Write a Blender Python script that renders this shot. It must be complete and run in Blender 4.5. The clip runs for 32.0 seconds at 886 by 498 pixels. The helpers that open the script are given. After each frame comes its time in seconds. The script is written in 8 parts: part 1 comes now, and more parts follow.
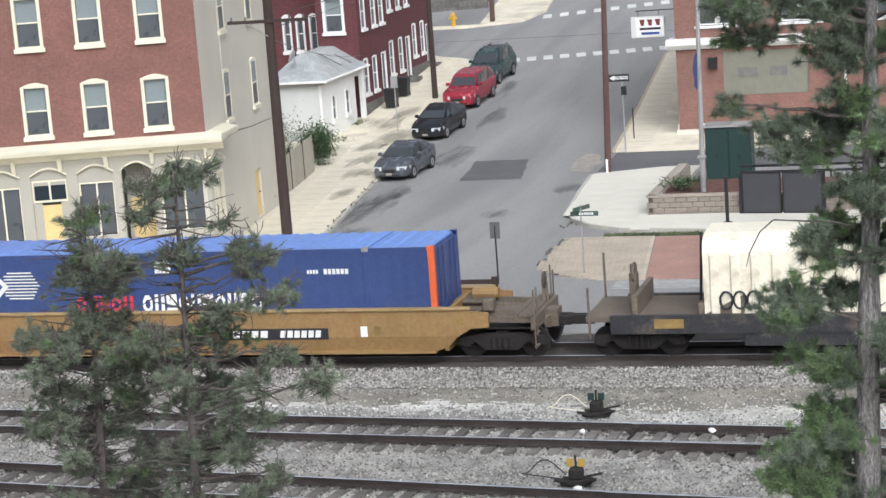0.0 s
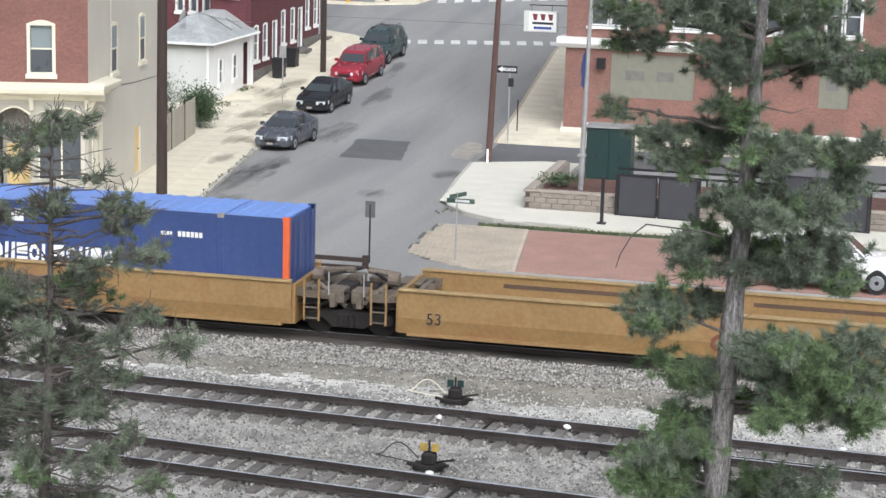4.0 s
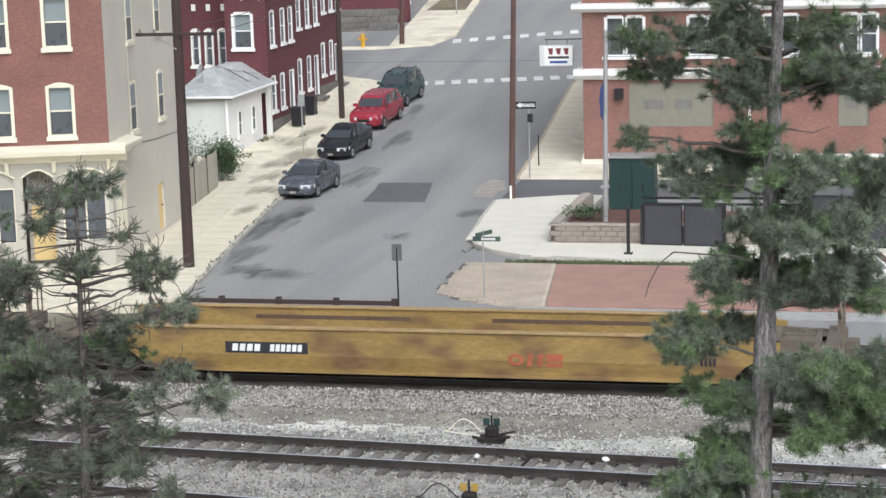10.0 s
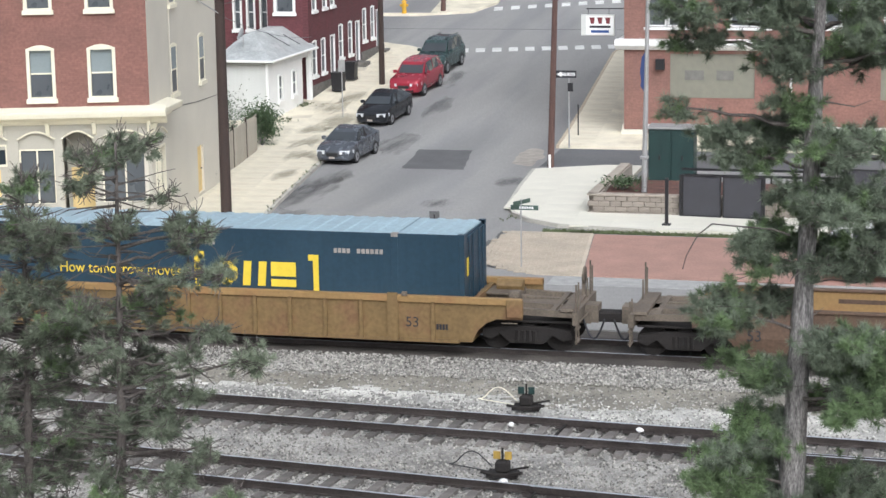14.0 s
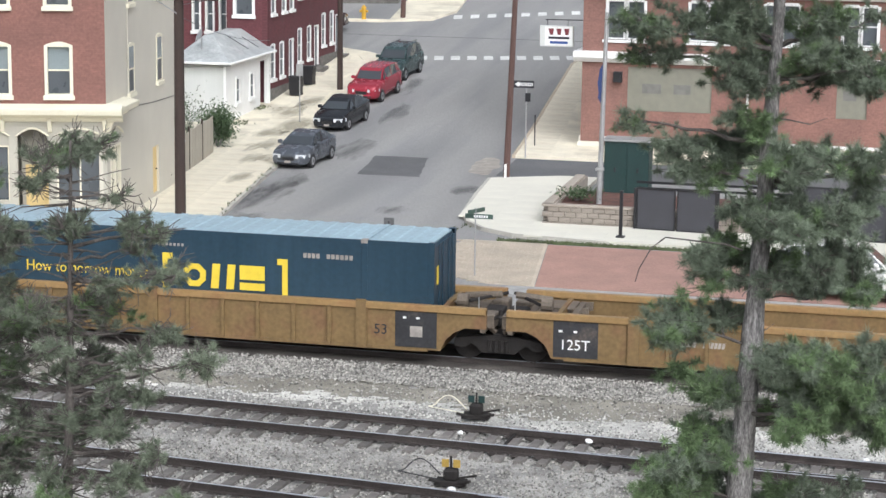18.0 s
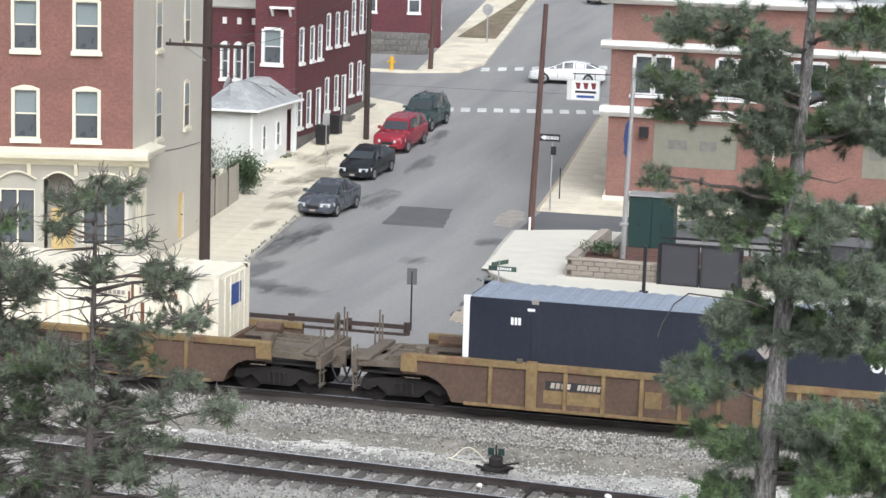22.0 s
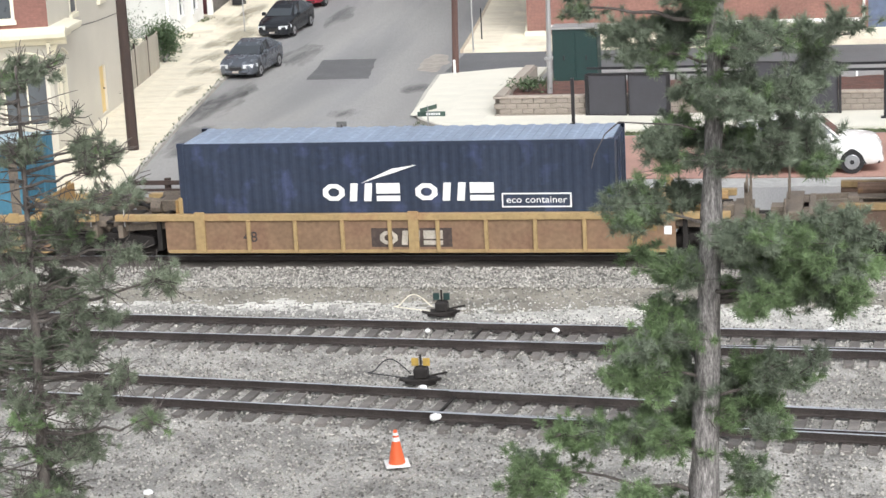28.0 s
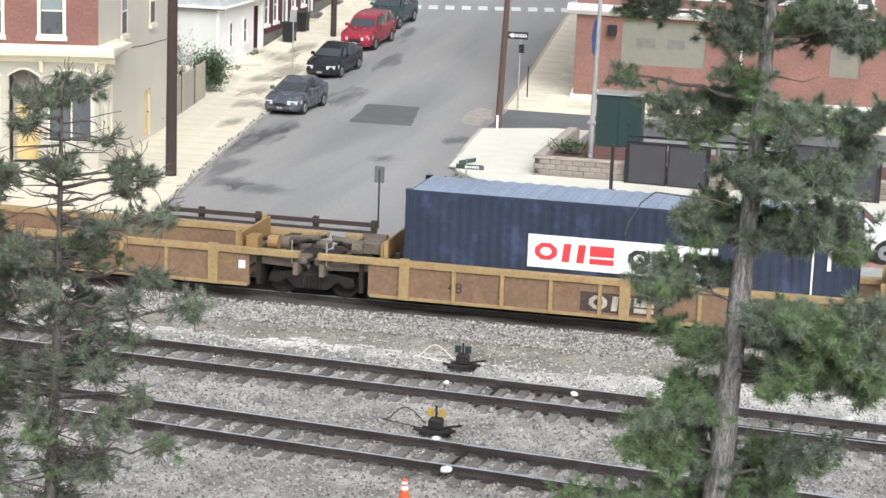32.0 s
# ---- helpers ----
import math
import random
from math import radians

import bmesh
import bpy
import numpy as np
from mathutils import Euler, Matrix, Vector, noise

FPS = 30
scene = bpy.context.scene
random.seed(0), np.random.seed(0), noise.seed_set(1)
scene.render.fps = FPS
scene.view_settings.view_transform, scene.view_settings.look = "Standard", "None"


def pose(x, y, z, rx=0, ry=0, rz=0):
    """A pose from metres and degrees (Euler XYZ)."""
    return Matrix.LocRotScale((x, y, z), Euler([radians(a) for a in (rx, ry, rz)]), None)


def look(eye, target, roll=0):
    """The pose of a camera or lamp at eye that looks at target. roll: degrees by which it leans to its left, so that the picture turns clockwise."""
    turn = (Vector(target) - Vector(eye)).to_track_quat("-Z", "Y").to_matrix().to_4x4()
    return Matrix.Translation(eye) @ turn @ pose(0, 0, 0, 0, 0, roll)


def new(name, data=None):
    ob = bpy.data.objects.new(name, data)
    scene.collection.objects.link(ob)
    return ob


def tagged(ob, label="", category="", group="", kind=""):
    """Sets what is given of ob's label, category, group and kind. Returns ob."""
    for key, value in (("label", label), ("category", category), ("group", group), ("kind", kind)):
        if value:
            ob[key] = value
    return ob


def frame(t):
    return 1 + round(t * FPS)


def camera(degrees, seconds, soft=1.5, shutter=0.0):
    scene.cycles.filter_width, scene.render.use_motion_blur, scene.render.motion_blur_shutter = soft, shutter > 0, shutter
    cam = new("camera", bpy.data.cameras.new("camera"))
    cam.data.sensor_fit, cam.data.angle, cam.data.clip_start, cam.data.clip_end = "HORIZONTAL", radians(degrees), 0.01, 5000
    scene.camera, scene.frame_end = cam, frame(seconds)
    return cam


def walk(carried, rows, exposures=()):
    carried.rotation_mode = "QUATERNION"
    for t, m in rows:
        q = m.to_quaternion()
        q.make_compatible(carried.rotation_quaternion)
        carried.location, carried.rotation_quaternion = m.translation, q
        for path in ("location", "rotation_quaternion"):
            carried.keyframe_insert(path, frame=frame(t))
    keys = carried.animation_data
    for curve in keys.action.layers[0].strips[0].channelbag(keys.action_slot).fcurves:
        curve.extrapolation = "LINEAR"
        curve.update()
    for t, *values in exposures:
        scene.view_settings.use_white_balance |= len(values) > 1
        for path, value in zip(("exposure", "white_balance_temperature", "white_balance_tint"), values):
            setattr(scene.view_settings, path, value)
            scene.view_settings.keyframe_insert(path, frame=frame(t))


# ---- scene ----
cam = camera(24.57, 32.0)
EYE = (0.0, 0.0, 13.384)
PATH = [
    (0, EYE, (-5.528, 18.870, 9.729), -4.31),
    (0.5, EYE, (-5.406, 18.918, 9.795), -2.95),
    (1, EYE, (-5.034, 19.032, 9.855), -2.49),
    (1.5, EYE, (-4.627, 19.114, 9.743), -1.70),
    (2, EYE, (-4.626, 19.064, 9.488), 0.51),
    (2.5, EYE, (-4.680, 19.028, 9.381), 0.09),
    (3, EYE, (-4.665, 19.024, 9.344), 0.60),
    (3.5, EYE, (-4.283, 19.127, 9.406), 1.67),
    (5.5, EYE, (-4.491, 19.134, 9.682), 1.14),
    (6, EYE, (-4.467, 19.155, 9.759), 1.79),
    (6.5, EYE, (-4.292, 19.219, 9.891), 2.40),
    (7, EYE, (-4.041, 19.308, 10.089), 2.92),
    (7.5, EYE, (-4.001, 19.323, 10.129), 3.16),
    (8, EYE, (-4.007, 19.321, 10.124), 1.83),
    (8.5, EYE, (-4.068, 19.307, 10.117), 1.42),
    (9, EYE, (-4.235, 19.256, 10.025), 0.38),
    (9.5, EYE, (-4.458, 19.184, 9.907), -1.54),
    (10, EYE, (-4.592, 19.150, 9.891), -1.73),
    (10.5, EYE, (-4.698, 19.114, 9.839), -1.75),
    (11, EYE, (-4.842, 19.061, 9.747), -1.46),
    (11.5, EYE, (-4.951, 19.015, 9.654), -1.70),
    (12, EYE, (-5.018, 18.983, 9.583), -1.55),
    (12.5, EYE, (-5.060, 18.964, 9.540), -1.29),
    (13, EYE, (-5.061, 18.957, 9.510), -1.13),
    (13.5, EYE, (-5.016, 18.976, 9.543), -1.12),
    (14, EYE, (-4.943, 19.004, 9.586), -0.93),
    (14.5, EYE, (-4.895, 19.022, 9.613), -0.86),
    (16.5, EYE, (-4.786, 19.034, 9.538), 0.07),
    (17, EYE, (-4.675, 19.063, 9.547), 0.44),
    (17.5, EYE, (-4.503, 19.113, 9.585), 0.49),
    (18, EYE, (-4.505, 19.126, 9.656), 0.74),
    (18.5, EYE, (-4.572, 19.121, 9.713), 1.01),
    (19, EYE, (-4.587, 19.115, 9.700), 1.34),
    (19.5, EYE, (-4.577, 19.116, 9.692), 1.56),
    (20, EYE, (-4.419, 19.185, 9.861), 1.84),
    (20.5, EYE, (-4.639, 19.150, 9.957), 1.95),
    (21, EYE, (-4.684, 19.155, 10.048), 2.15),
    (21.5, EYE, (-4.725, 19.155, 10.106), 2.71),
    (22, EYE, (-4.758, 19.154, 10.148), 1.77),
    (22.5, EYE, (-4.734, 19.170, 10.207), 2.07),
    (23, EYE, (-4.655, 19.186, 10.183), 1.96),
    (23.5, EYE, (-4.583, 19.191, 10.111), 2.00),
    (24, EYE, (-4.479, 19.207, 10.063), 1.38),
    (24.5, EYE, (-4.425, 19.208, 9.998), 1.12),
    (25, EYE, (-4.779, 18.943, 9.102), -1.41),
    (25.5, EYE, (-4.070, 19.230, 9.692), -1.58),
    (26, EYE, (-4.556, 18.990, 9.071), -2.49),
    (26.5, EYE, (-4.326, 19.018, 8.958), -3.11),
    (28.5, EYE, (-4.046, 19.000, 8.626), -2.94),
    (29, EYE, (-4.011, 19.028, 8.709), -2.78),
    (29.5, EYE, (-3.790, 19.087, 8.768), -1.70),
    (30, EYE, (-3.819, 19.185, 9.217), -1.06),
    (30.5, EYE, (-4.183, 19.142, 9.375), -0.60),
    (31, EYE, (-4.328, 19.097, 9.314), 0.21),
    (31.5, EYE, (-4.341, 19.083, 9.260), 0.66),
    (32, EYE, (-4.371, 19.057, 9.176), 2.09),
]
walk(cam, [(t, look(eye, target, roll)) for t, eye, target, roll in PATH], exposures=[(0, 0.2, 6000, 10), (2, 0.2, 6000, 10), (3.5, 0.27, 6000, 10), (7, 0.27, 6000, 10), (9, 0.17, 6000, 10), (11, 0.18, 6000, 10), (13, 0.25, 6000, 10), (17, 0.3, 6000, 10), (22.4, 0.28, 6000, 10), (23, 0.08, 5950, 10), (23.5, -0.08, 5950, 10), (24, -0.2, 5950, 10), (24.5, 0.02, 5950, 10), (25, 0.3, 6000, 10), (25.5, 0.44, 6000, 10), (26, 0.42, 6000, 10), (28.5, 0.53, 6250, 10), (32, 0.5, 6150, 10)])


# ---------- world and sun: bright overcast ----------
world = bpy.data.worlds.new("overcast")
scene.world = world
world.use_nodes = True
wn = world.node_tree
sky = wn.nodes.new("ShaderNodeTexSky")
sky.sky_type = "NISHITA"
sky.sun_disc = False
sky.sun_elevation = radians(42)
sky.sun_rotation = radians(152)
sky.air_density, sky.dust_density, sky.ozone_density = 1.0, 6.0, 1.0
grey = wn.nodes.new("ShaderNodeHueSaturation")
grey.inputs["Saturation"].default_value = 0.25
wn.links.new(sky.outputs[0], grey.inputs["Color"])
wn.links.new(grey.outputs[0], wn.nodes["Background"].inputs[0])
wn.nodes["Background"].inputs[1].default_value = 0.13
sun_data = bpy.data.lights.new("sun", "SUN")
sun_data.energy, sun_data.angle, sun_data.color = 1.35, radians(60), (1.0, 0.97, 0.93)
sun = new("sun", sun_data)
sun.matrix_basis = look((0, 0, 60), (-28, 53, 0))


# ---------- materials ----------
def mat(name, base, rough=0.7, metal=0.0, var=0.18, scale=3.0, fine=40.0, bump=0.15, spot=None, spot_amount=0.5,
        spot_scale=1.5, rnd=0.0, hue=None, spec=None, stretch=None):
    """Base colour broken up at two scales, optional blotches of a second colour, fine relief."""
    m = bpy.data.materials.new(name)
    m.use_nodes = True
    t = m.node_tree
    b = t.nodes["Principled BSDF"]
    b.inputs["Roughness"].default_value = rough
    b.inputs["Metallic"].default_value = metal
    if spec is not None:
        b.inputs["Specular IOR Level"].default_value = spec
    co = t.nodes.new("ShaderNodeTexCoord")
    src = co.outputs["Object"]
    if stretch:
        mp = t.nodes.new("ShaderNodeMapping")
        mp.inputs["Scale"].default_value = stretch
        t.links.new(src, mp.inputs[0])
        src = mp.outputs[0]

    def noise_at(sc, detail=4.0):
        n = t.nodes.new("ShaderNodeTexNoise")
        n.inputs["Scale"].default_value = sc
        n.inputs["Detail"].default_value = detail
        t.links.new(src, n.inputs["Vector"])
        return n

    def ramp(n, lo, hi, a, c):
        r = t.nodes.new("ShaderNodeMapRange")
        r.inputs[1].default_value, r.inputs[2].default_value = lo, hi
        r.inputs[3].default_value, r.inputs[4].default_value = a, c
        t.links.new(n.outputs[0], r.inputs[0])
        return r

    def mix(kind, fac, a, c):
        x = t.nodes.new("ShaderNodeMix")
        x.data_type, x.blend_type = "RGBA", kind
        for sock, v in ((x.inputs[0], fac), (x.inputs[6], a), (x.inputs[7], c)):
            if isinstance(v, bpy.types.NodeSocket):
                t.links.new(v, sock)
            elif isinstance(v, (int, float)):
                sock.default_value = v
            else:
                sock.default_value = (*v, 1.0)
        return x.outputs[2]

    big, small = noise_at(scale), noise_at(fine, 2.0)
    col = mix("MIX", 0.0, base, base)
    if spot:
        col = mix("MIX", ramp(noise_at(spot_scale, 6.0), 0.62 - 0.3 * spot_amount, 0.72 - 0.2 * spot_amount, 0.0, 0.85).outputs[0], col, spot)
    v1 = ramp(big, 0.3, 0.7, 1.0 - var, 1.0 + var)
    v2 = ramp(small, 0.3, 0.7, 1.0 - var * 0.8, 1.0 + var * 0.8)
    mul = t.nodes.new("ShaderNodeMath")
    mul.operation = "MULTIPLY"
    t.links.new(v1.outputs[0], mul.inputs[0])
    t.links.new(v2.outputs[0], mul.inputs[1])
    last = mul
    if rnd:
        info = t.nodes.new("ShaderNodeObjectInfo")
        r = t.nodes.new("ShaderNodeMapRange")
        r.inputs[3].default_value, r.inputs[4].default_value = 1.0 - rnd, 1.0 + rnd
        t.links.new(info.outputs["Random"], r.inputs[0])
        last = t.nodes.new("ShaderNodeMath")
        last.operation = "MULTIPLY"
        t.links.new(mul.outputs[0], last.inputs[0])
        t.links.new(r.outputs[0], last.inputs[1])
    comb = t.nodes.new("ShaderNodeCombineColor")
    for i in range(3):
        t.links.new(last.outputs[0], comb.inputs[i])
    col = mix("MULTIPLY", 1.0, col, comb.outputs[0])
    t.links.new(col, b.inputs["Base Color"])
    rr = ramp(big, 0.3, 0.7, max(0.02, rough - 0.12), min(1.0, rough + 0.1))
    t.links.new(rr.outputs[0], b.inputs["Roughness"])
    if bump:
        bp = t.nodes.new("ShaderNodeBump")
        bp.inputs["Strength"].default_value = bump
        bp.inputs["Distance"].default_value = 0.02
        t.links.new(small.outputs[0], bp.inputs["Height"])
        t.links.new(bp.outputs[0], b.inputs["Normal"])
    return m


def glass(name, tint=(0.03, 0.04, 0.05), rough=0.06):
    m = bpy.data.materials.new(name)
    m.use_nodes = True
    b = m.node_tree.nodes["Principled BSDF"]
    b.inputs["Base Color"].default_value = (*tint, 1)
    b.inputs["Roughness"].default_value = rough
    b.inputs["Specular IOR Level"].default_value = 0.6
    return m


def soft_edged(m):
    """Lets a flat stain thin out towards its rim, unevenly."""
    t = m.node_tree
    co, sub_, ln, ns, add, r = (t.nodes.new(k) for k in ("ShaderNodeTexCoord", "ShaderNodeVectorMath", "ShaderNodeVectorMath", "ShaderNodeTexNoise", "ShaderNodeMath", "ShaderNodeMapRange"))
    sub_.operation, ln.operation, add.operation = "SUBTRACT", "LENGTH", "ADD"
    sub_.inputs[1].default_value = (0.5, 0.5, 0.5)
    flat = t.nodes.new("ShaderNodeVectorMath")
    flat.operation = "MULTIPLY"
    flat.inputs[1].default_value = (1, 1, 0)
    t.links.new(co.outputs["Generated"], sub_.inputs[0])
    t.links.new(sub_.outputs[0], flat.inputs[0])
    t.links.new(flat.outputs[0], ln.inputs[0])
    ns.inputs["Scale"].default_value, ns.inputs["Detail"].default_value = 1.8, 6.0
    squash = t.nodes.new("ShaderNodeVectorMath")
    squash.operation = "MULTIPLY"
    squash.inputs[1].default_value = (1, 0.2, 1)
    t.links.new(co.outputs["Object"], squash.inputs[0])
    t.links.new(squash.outputs[0], ns.inputs["Vector"])
    t.links.new(ln.outputs["Value"], add.inputs[0])
    t.links.new(ns.outputs[0], add.inputs[1])
    r.inputs[1].default_value, r.inputs[2].default_value = 0.92, 0.6
    r.inputs[3].default_value, r.inputs[4].default_value = 0.0, 0.45
    t.links.new(add.outputs[0], r.inputs[0])
    clear, mx = t.nodes.new("ShaderNodeBsdfTransparent"), t.nodes.new("ShaderNodeMixShader")
    t.links.new(r.outputs[0], mx.inputs[0])
    t.links.new(clear.outputs[0], mx.inputs[1])
    t.links.new(t.nodes["Principled BSDF"].outputs[0], mx.inputs[2])
    t.links.new(mx.outputs[0], t.nodes["Material Output"].inputs["Surface"])
    return m


def brick_mat(name, base, mortar, bw=0.21, bh=0.075, var=0.25):
    """Painted or bare brick seen from far: fine courses on the wall's own plane."""
    m = mat(name, base, 0.85, var=0.16, scale=0.6, fine=9.0, bump=0.1)
    t = m.node_tree
    b = t.nodes["Principled BSDF"]
    link = b.inputs["Base Color"].links[0].from_socket
    br = t.nodes.new("ShaderNodeTexBrick")
    br.inputs["Scale"].default_value = 1.0
    br.inputs["Brick Width"].default_value, br.inputs["Row Height"].default_value = bw, bh
    br.inputs["Mortar Size"].default_value = 0.008
    br.inputs["Color1"].default_value = (1 + var, 1 + var, 1 + var, 1)
    br.inputs["Color2"].default_value = (1 - var, 1 - var, 1 - var, 1)
    br.inputs["Mortar"].default_value = (*mortar, 1)
    co = t.nodes.new("ShaderNodeTexCoord")
    sep = t.nodes.new("ShaderNodeSeparateXYZ")
    cmb = t.nodes.new("ShaderNodeCombineXYZ")
    t.links.new(co.outputs["Object"], sep.inputs[0])
    t.links.new(sep.outputs[0], cmb.inputs[0])
    t.links.new(sep.outputs[2], cmb.inputs[1])
    t.links.new(cmb.outputs[0], br.inputs["Vector"])
    x = t.nodes.new("ShaderNodeMix")
    x.data_type, x.blend_type = "RGBA", "MULTIPLY"
    x.inputs[0].default_value = 1.0
    t.links.new(link, x.inputs[6])
    t.links.new(br.outputs["Color"], x.inputs[7])
    t.links.new(x.outputs[2], b.inputs["Base Color"])
    return m


M_ASPH = mat("asphalt", (0.268, 0.263, 0.255), 0.9, var=0.13, scale=0.5, fine=30, bump=0.12, spot=(0.222, 0.221, 0.222), spot_amount=0.5, spot_scale=0.45, stretch=(1.0, 0.09, 1.0))
M_PATCH = mat("dark_asphalt_patch", (0.11, 0.11, 0.112), 0.9, var=0.2, scale=1.2, fine=30)
M_CONC = mat("concrete_walk", (0.68, 0.63, 0.50), 0.85, var=0.14, scale=0.7, fine=25, bump=0.08, spot=(0.52, 0.47, 0.37), spot_amount=0.35, spot_scale=0.5, rnd=0.025)
M_CONC2 = mat("new_concrete", (0.64, 0.62, 0.535), 0.8, var=0.06, scale=0.6, fine=25, bump=0.06, rnd=0.02)
M_KERB = mat("kerb_concrete", (0.45, 0.43, 0.38), 0.85, var=0.15, scale=1.0, fine=20)
M_BRICKPAVE = mat("red_pavers", (0.335, 0.20, 0.163), 0.85, var=0.15, scale=1.0, fine=14, rnd=0.08)
M_TANPAVE = mat("tan_pavers", (0.45, 0.39, 0.31), 0.85, var=0.14, scale=1.0, fine=12, rnd=0.08)
M_DIRT = mat("dirt_ground", (0.24, 0.22, 0.18), 0.95, var=0.2, scale=0.4, fine=12, bump=0.3, spot=(0.16, 0.17, 0.09), spot_amount=0.3, spot_scale=0.3)
M_BALLAST = mat("ballast_bed", (0.31, 0.30, 0.28), 0.95, var=0.45, scale=1.2, fine=26, bump=0.8)
M_BALLAST2 = mat("white_stone_dust", (0.50, 0.49, 0.455), 0.95, var=0.35, scale=0.7, fine=22, bump=0.6)
M_DIRTY = mat("brown_cinder_path", (0.25, 0.235, 0.198), 0.95, var=0.3, scale=0.8, fine=24, bump=0.5)
M_RAIL = mat("rail_steel_brown", (0.06, 0.05, 0.046), 0.6, 0.4, var=0.25, scale=2, fine=20)
M_RAILTOP = mat("polished_rail_head", (0.50, 0.52, 0.56), 0.38, 0.5, var=0.12, scale=2, fine=30, bump=0.02)
M_TIE = mat("weathered_tie", (0.15, 0.138, 0.127), 0.95, var=0.25, scale=3, fine=30, rnd=0.35, bump=0.4)
M_BRICK = brick_mat("red_brick", (0.222, 0.108, 0.088), (0.95, 0.95, 0.95), var=0.07)
M_BRICKD = brick_mat("dark_red_painted_brick", (0.115, 0.038, 0.043), (0.85, 0.85, 0.85), var=0.12)
M_BRICKO = brick_mat("orange_brick", (0.225, 0.118, 0.096), (1.05, 1.08, 1.1), var=0.08)
M_STUCCO = mat("grey_stucco", (0.56, 0.53, 0.455), 0.9, var=0.06, scale=0.5, fine=30, bump=0.06)
M_CREAM = mat("cream_trim_paint", (0.74, 0.70, 0.56), 0.55, var=0.06, scale=1, fine=20, bump=0.03)
M_TAUPE = mat("taupe_paint", (0.42, 0.40, 0.34), 0.7, var=0.05, scale=1, fine=20, bump=0.03)
M_YDOOR = mat("yellow_door_paint", (0.70, 0.53, 0.24), 0.6, var=0.06, scale=2, fine=20, bump=0.02)
M_WHITE = mat("white_paint", (0.80, 0.80, 0.78), 0.5, var=0.05, scale=1.5, fine=20, bump=0.02)
M_SIDING = mat("white_siding", (0.62, 0.63, 0.60), 0.6, var=0.05, scale=1, fine=20, bump=0.02)
M_ROOFG = mat("grey_metal_roof", (0.40, 0.42, 0.415), 0.5, 0.1, var=0.18, scale=1.0, fine=10, bump=0.05, spot=(0.52, 0.53, 0.52), spot_amount=0.35)
M_ROOFD = mat("dark_flat_roof", (0.07, 0.07, 0.075), 0.9, var=0.2)
M_STONE = mat("grey_stone", (0.155, 0.147, 0.135), 0.9, var=0.25, scale=2.0, fine=8, bump=0.4, rnd=0.15)
M_BLOCK = mat("tan_wall_block", (0.27, 0.235, 0.20), 0.9, var=0.14, scale=2, fine=18, bump=0.4, rnd=0.07)
M_MULCH = mat("red_mulch", (0.105, 0.052, 0.04), 0.95, var=0.35, scale=3, fine=20, bump=0.8)
M_GRASS = mat("grass", (0.10, 0.125, 0.055), 0.9, var=0.3, scale=2, fine=25, bump=0.6, rnd=0.2)
M_WOODPOLE = mat("creosote_pole_wood", (0.045, 0.03, 0.025), 0.85, var=0.3, scale=2, fine=24, stretch=(6, 6, 0.6), bump=0.3)
M_WOODPOLE2 = mat("red_brown_pole_wood", (0.10, 0.057, 0.048), 0.85, var=0.25, scale=2, fine=24, stretch=(6, 6, 0.6), bump=0.3)
M_FENCEW = mat("weathered_fence_board", (0.38, 0.35, 0.29), 0.9, var=0.12, scale=2, fine=24, stretch=(4, 4, 0.6), rnd=0.08)
M_GALV = mat("galvanised_steel", (0.45, 0.45, 0.45), 0.45, 0.6, var=0.1, scale=3, fine=20, bump=0.03)
M_BLACK = mat("black_metal", (0.015, 0.015, 0.017), 0.5, var=0.2, scale=3, fine=20, bump=0.05)
M_MESH = mat("black_privacy_mesh", (0.05, 0.05, 0.057), 0.85, var=0.15, scale=2, fine=60, bump=0.2)
M_GREEN = mat("dark_green_paint", (0.012, 0.036, 0.033), 0.6, var=0.15, scale=2, fine=20)
M_SIGNGREEN = mat("green_sign_sheet", (0.06, 0.10, 0.08), 0.5, var=0.1)
M_GLASS = glass("window_glass")
M_GLASSL = mat("blinds_behind_glass", (0.24, 0.28, 0.29), 0.25, var=0.06, scale=1, fine=60, stretch=(0.2, 0.2, 1), bump=0.0, spec=0.6)
M_GLASSD = mat("insect_screen", (0.085, 0.095, 0.105), 0.35, var=0.1, scale=1, fine=50, bump=0.0)
M_PINKB = mat("grey_green_panel", (0.215, 0.21, 0.168), 0.8, var=0.08)
# train paints
M_TYEL = mat("railcar_yellow", (0.285, 0.178, 0.071), 0.6, var=0.13, scale=0.8, fine=8, bump=0.05, spot=(0.24, 0.13, 0.055), spot_amount=0.3, spot_scale=0.8)
M_TYELN = mat("railcar_fresh_yellow", (0.285, 0.19, 0.062), 0.6, var=0.2, scale=0.7, fine=8, bump=0.04, spot=(0.15, 0.088, 0.045), spot_amount=0.4, spot_scale=1.0, stretch=(0.6, 1, 1.6))
M_TRUST = mat("railcar_rust_brown", (0.112, 0.07, 0.046), 0.8, var=0.25, scale=0.9, fine=9, bump=0.08, spot=(0.075, 0.05, 0.038), spot_amount=0.35, spot_scale=0.9)
M_TRIB = mat("railcar_worn_yellow_rib", (0.205, 0.142, 0.064), 0.7, var=0.2, scale=1.2, fine=9, bump=0.05, spot=(0.17, 0.09, 0.05), spot_amount=0.3, spot_scale=1.6)
M_TBROWN = mat("railcar_brown_panel", (0.104, 0.066, 0.046), 0.8, var=0.22, scale=0.9, fine=9, bump=0.06, spot=(0.27, 0.165, 0.075), spot_amount=-0.12, spot_scale=0.9)
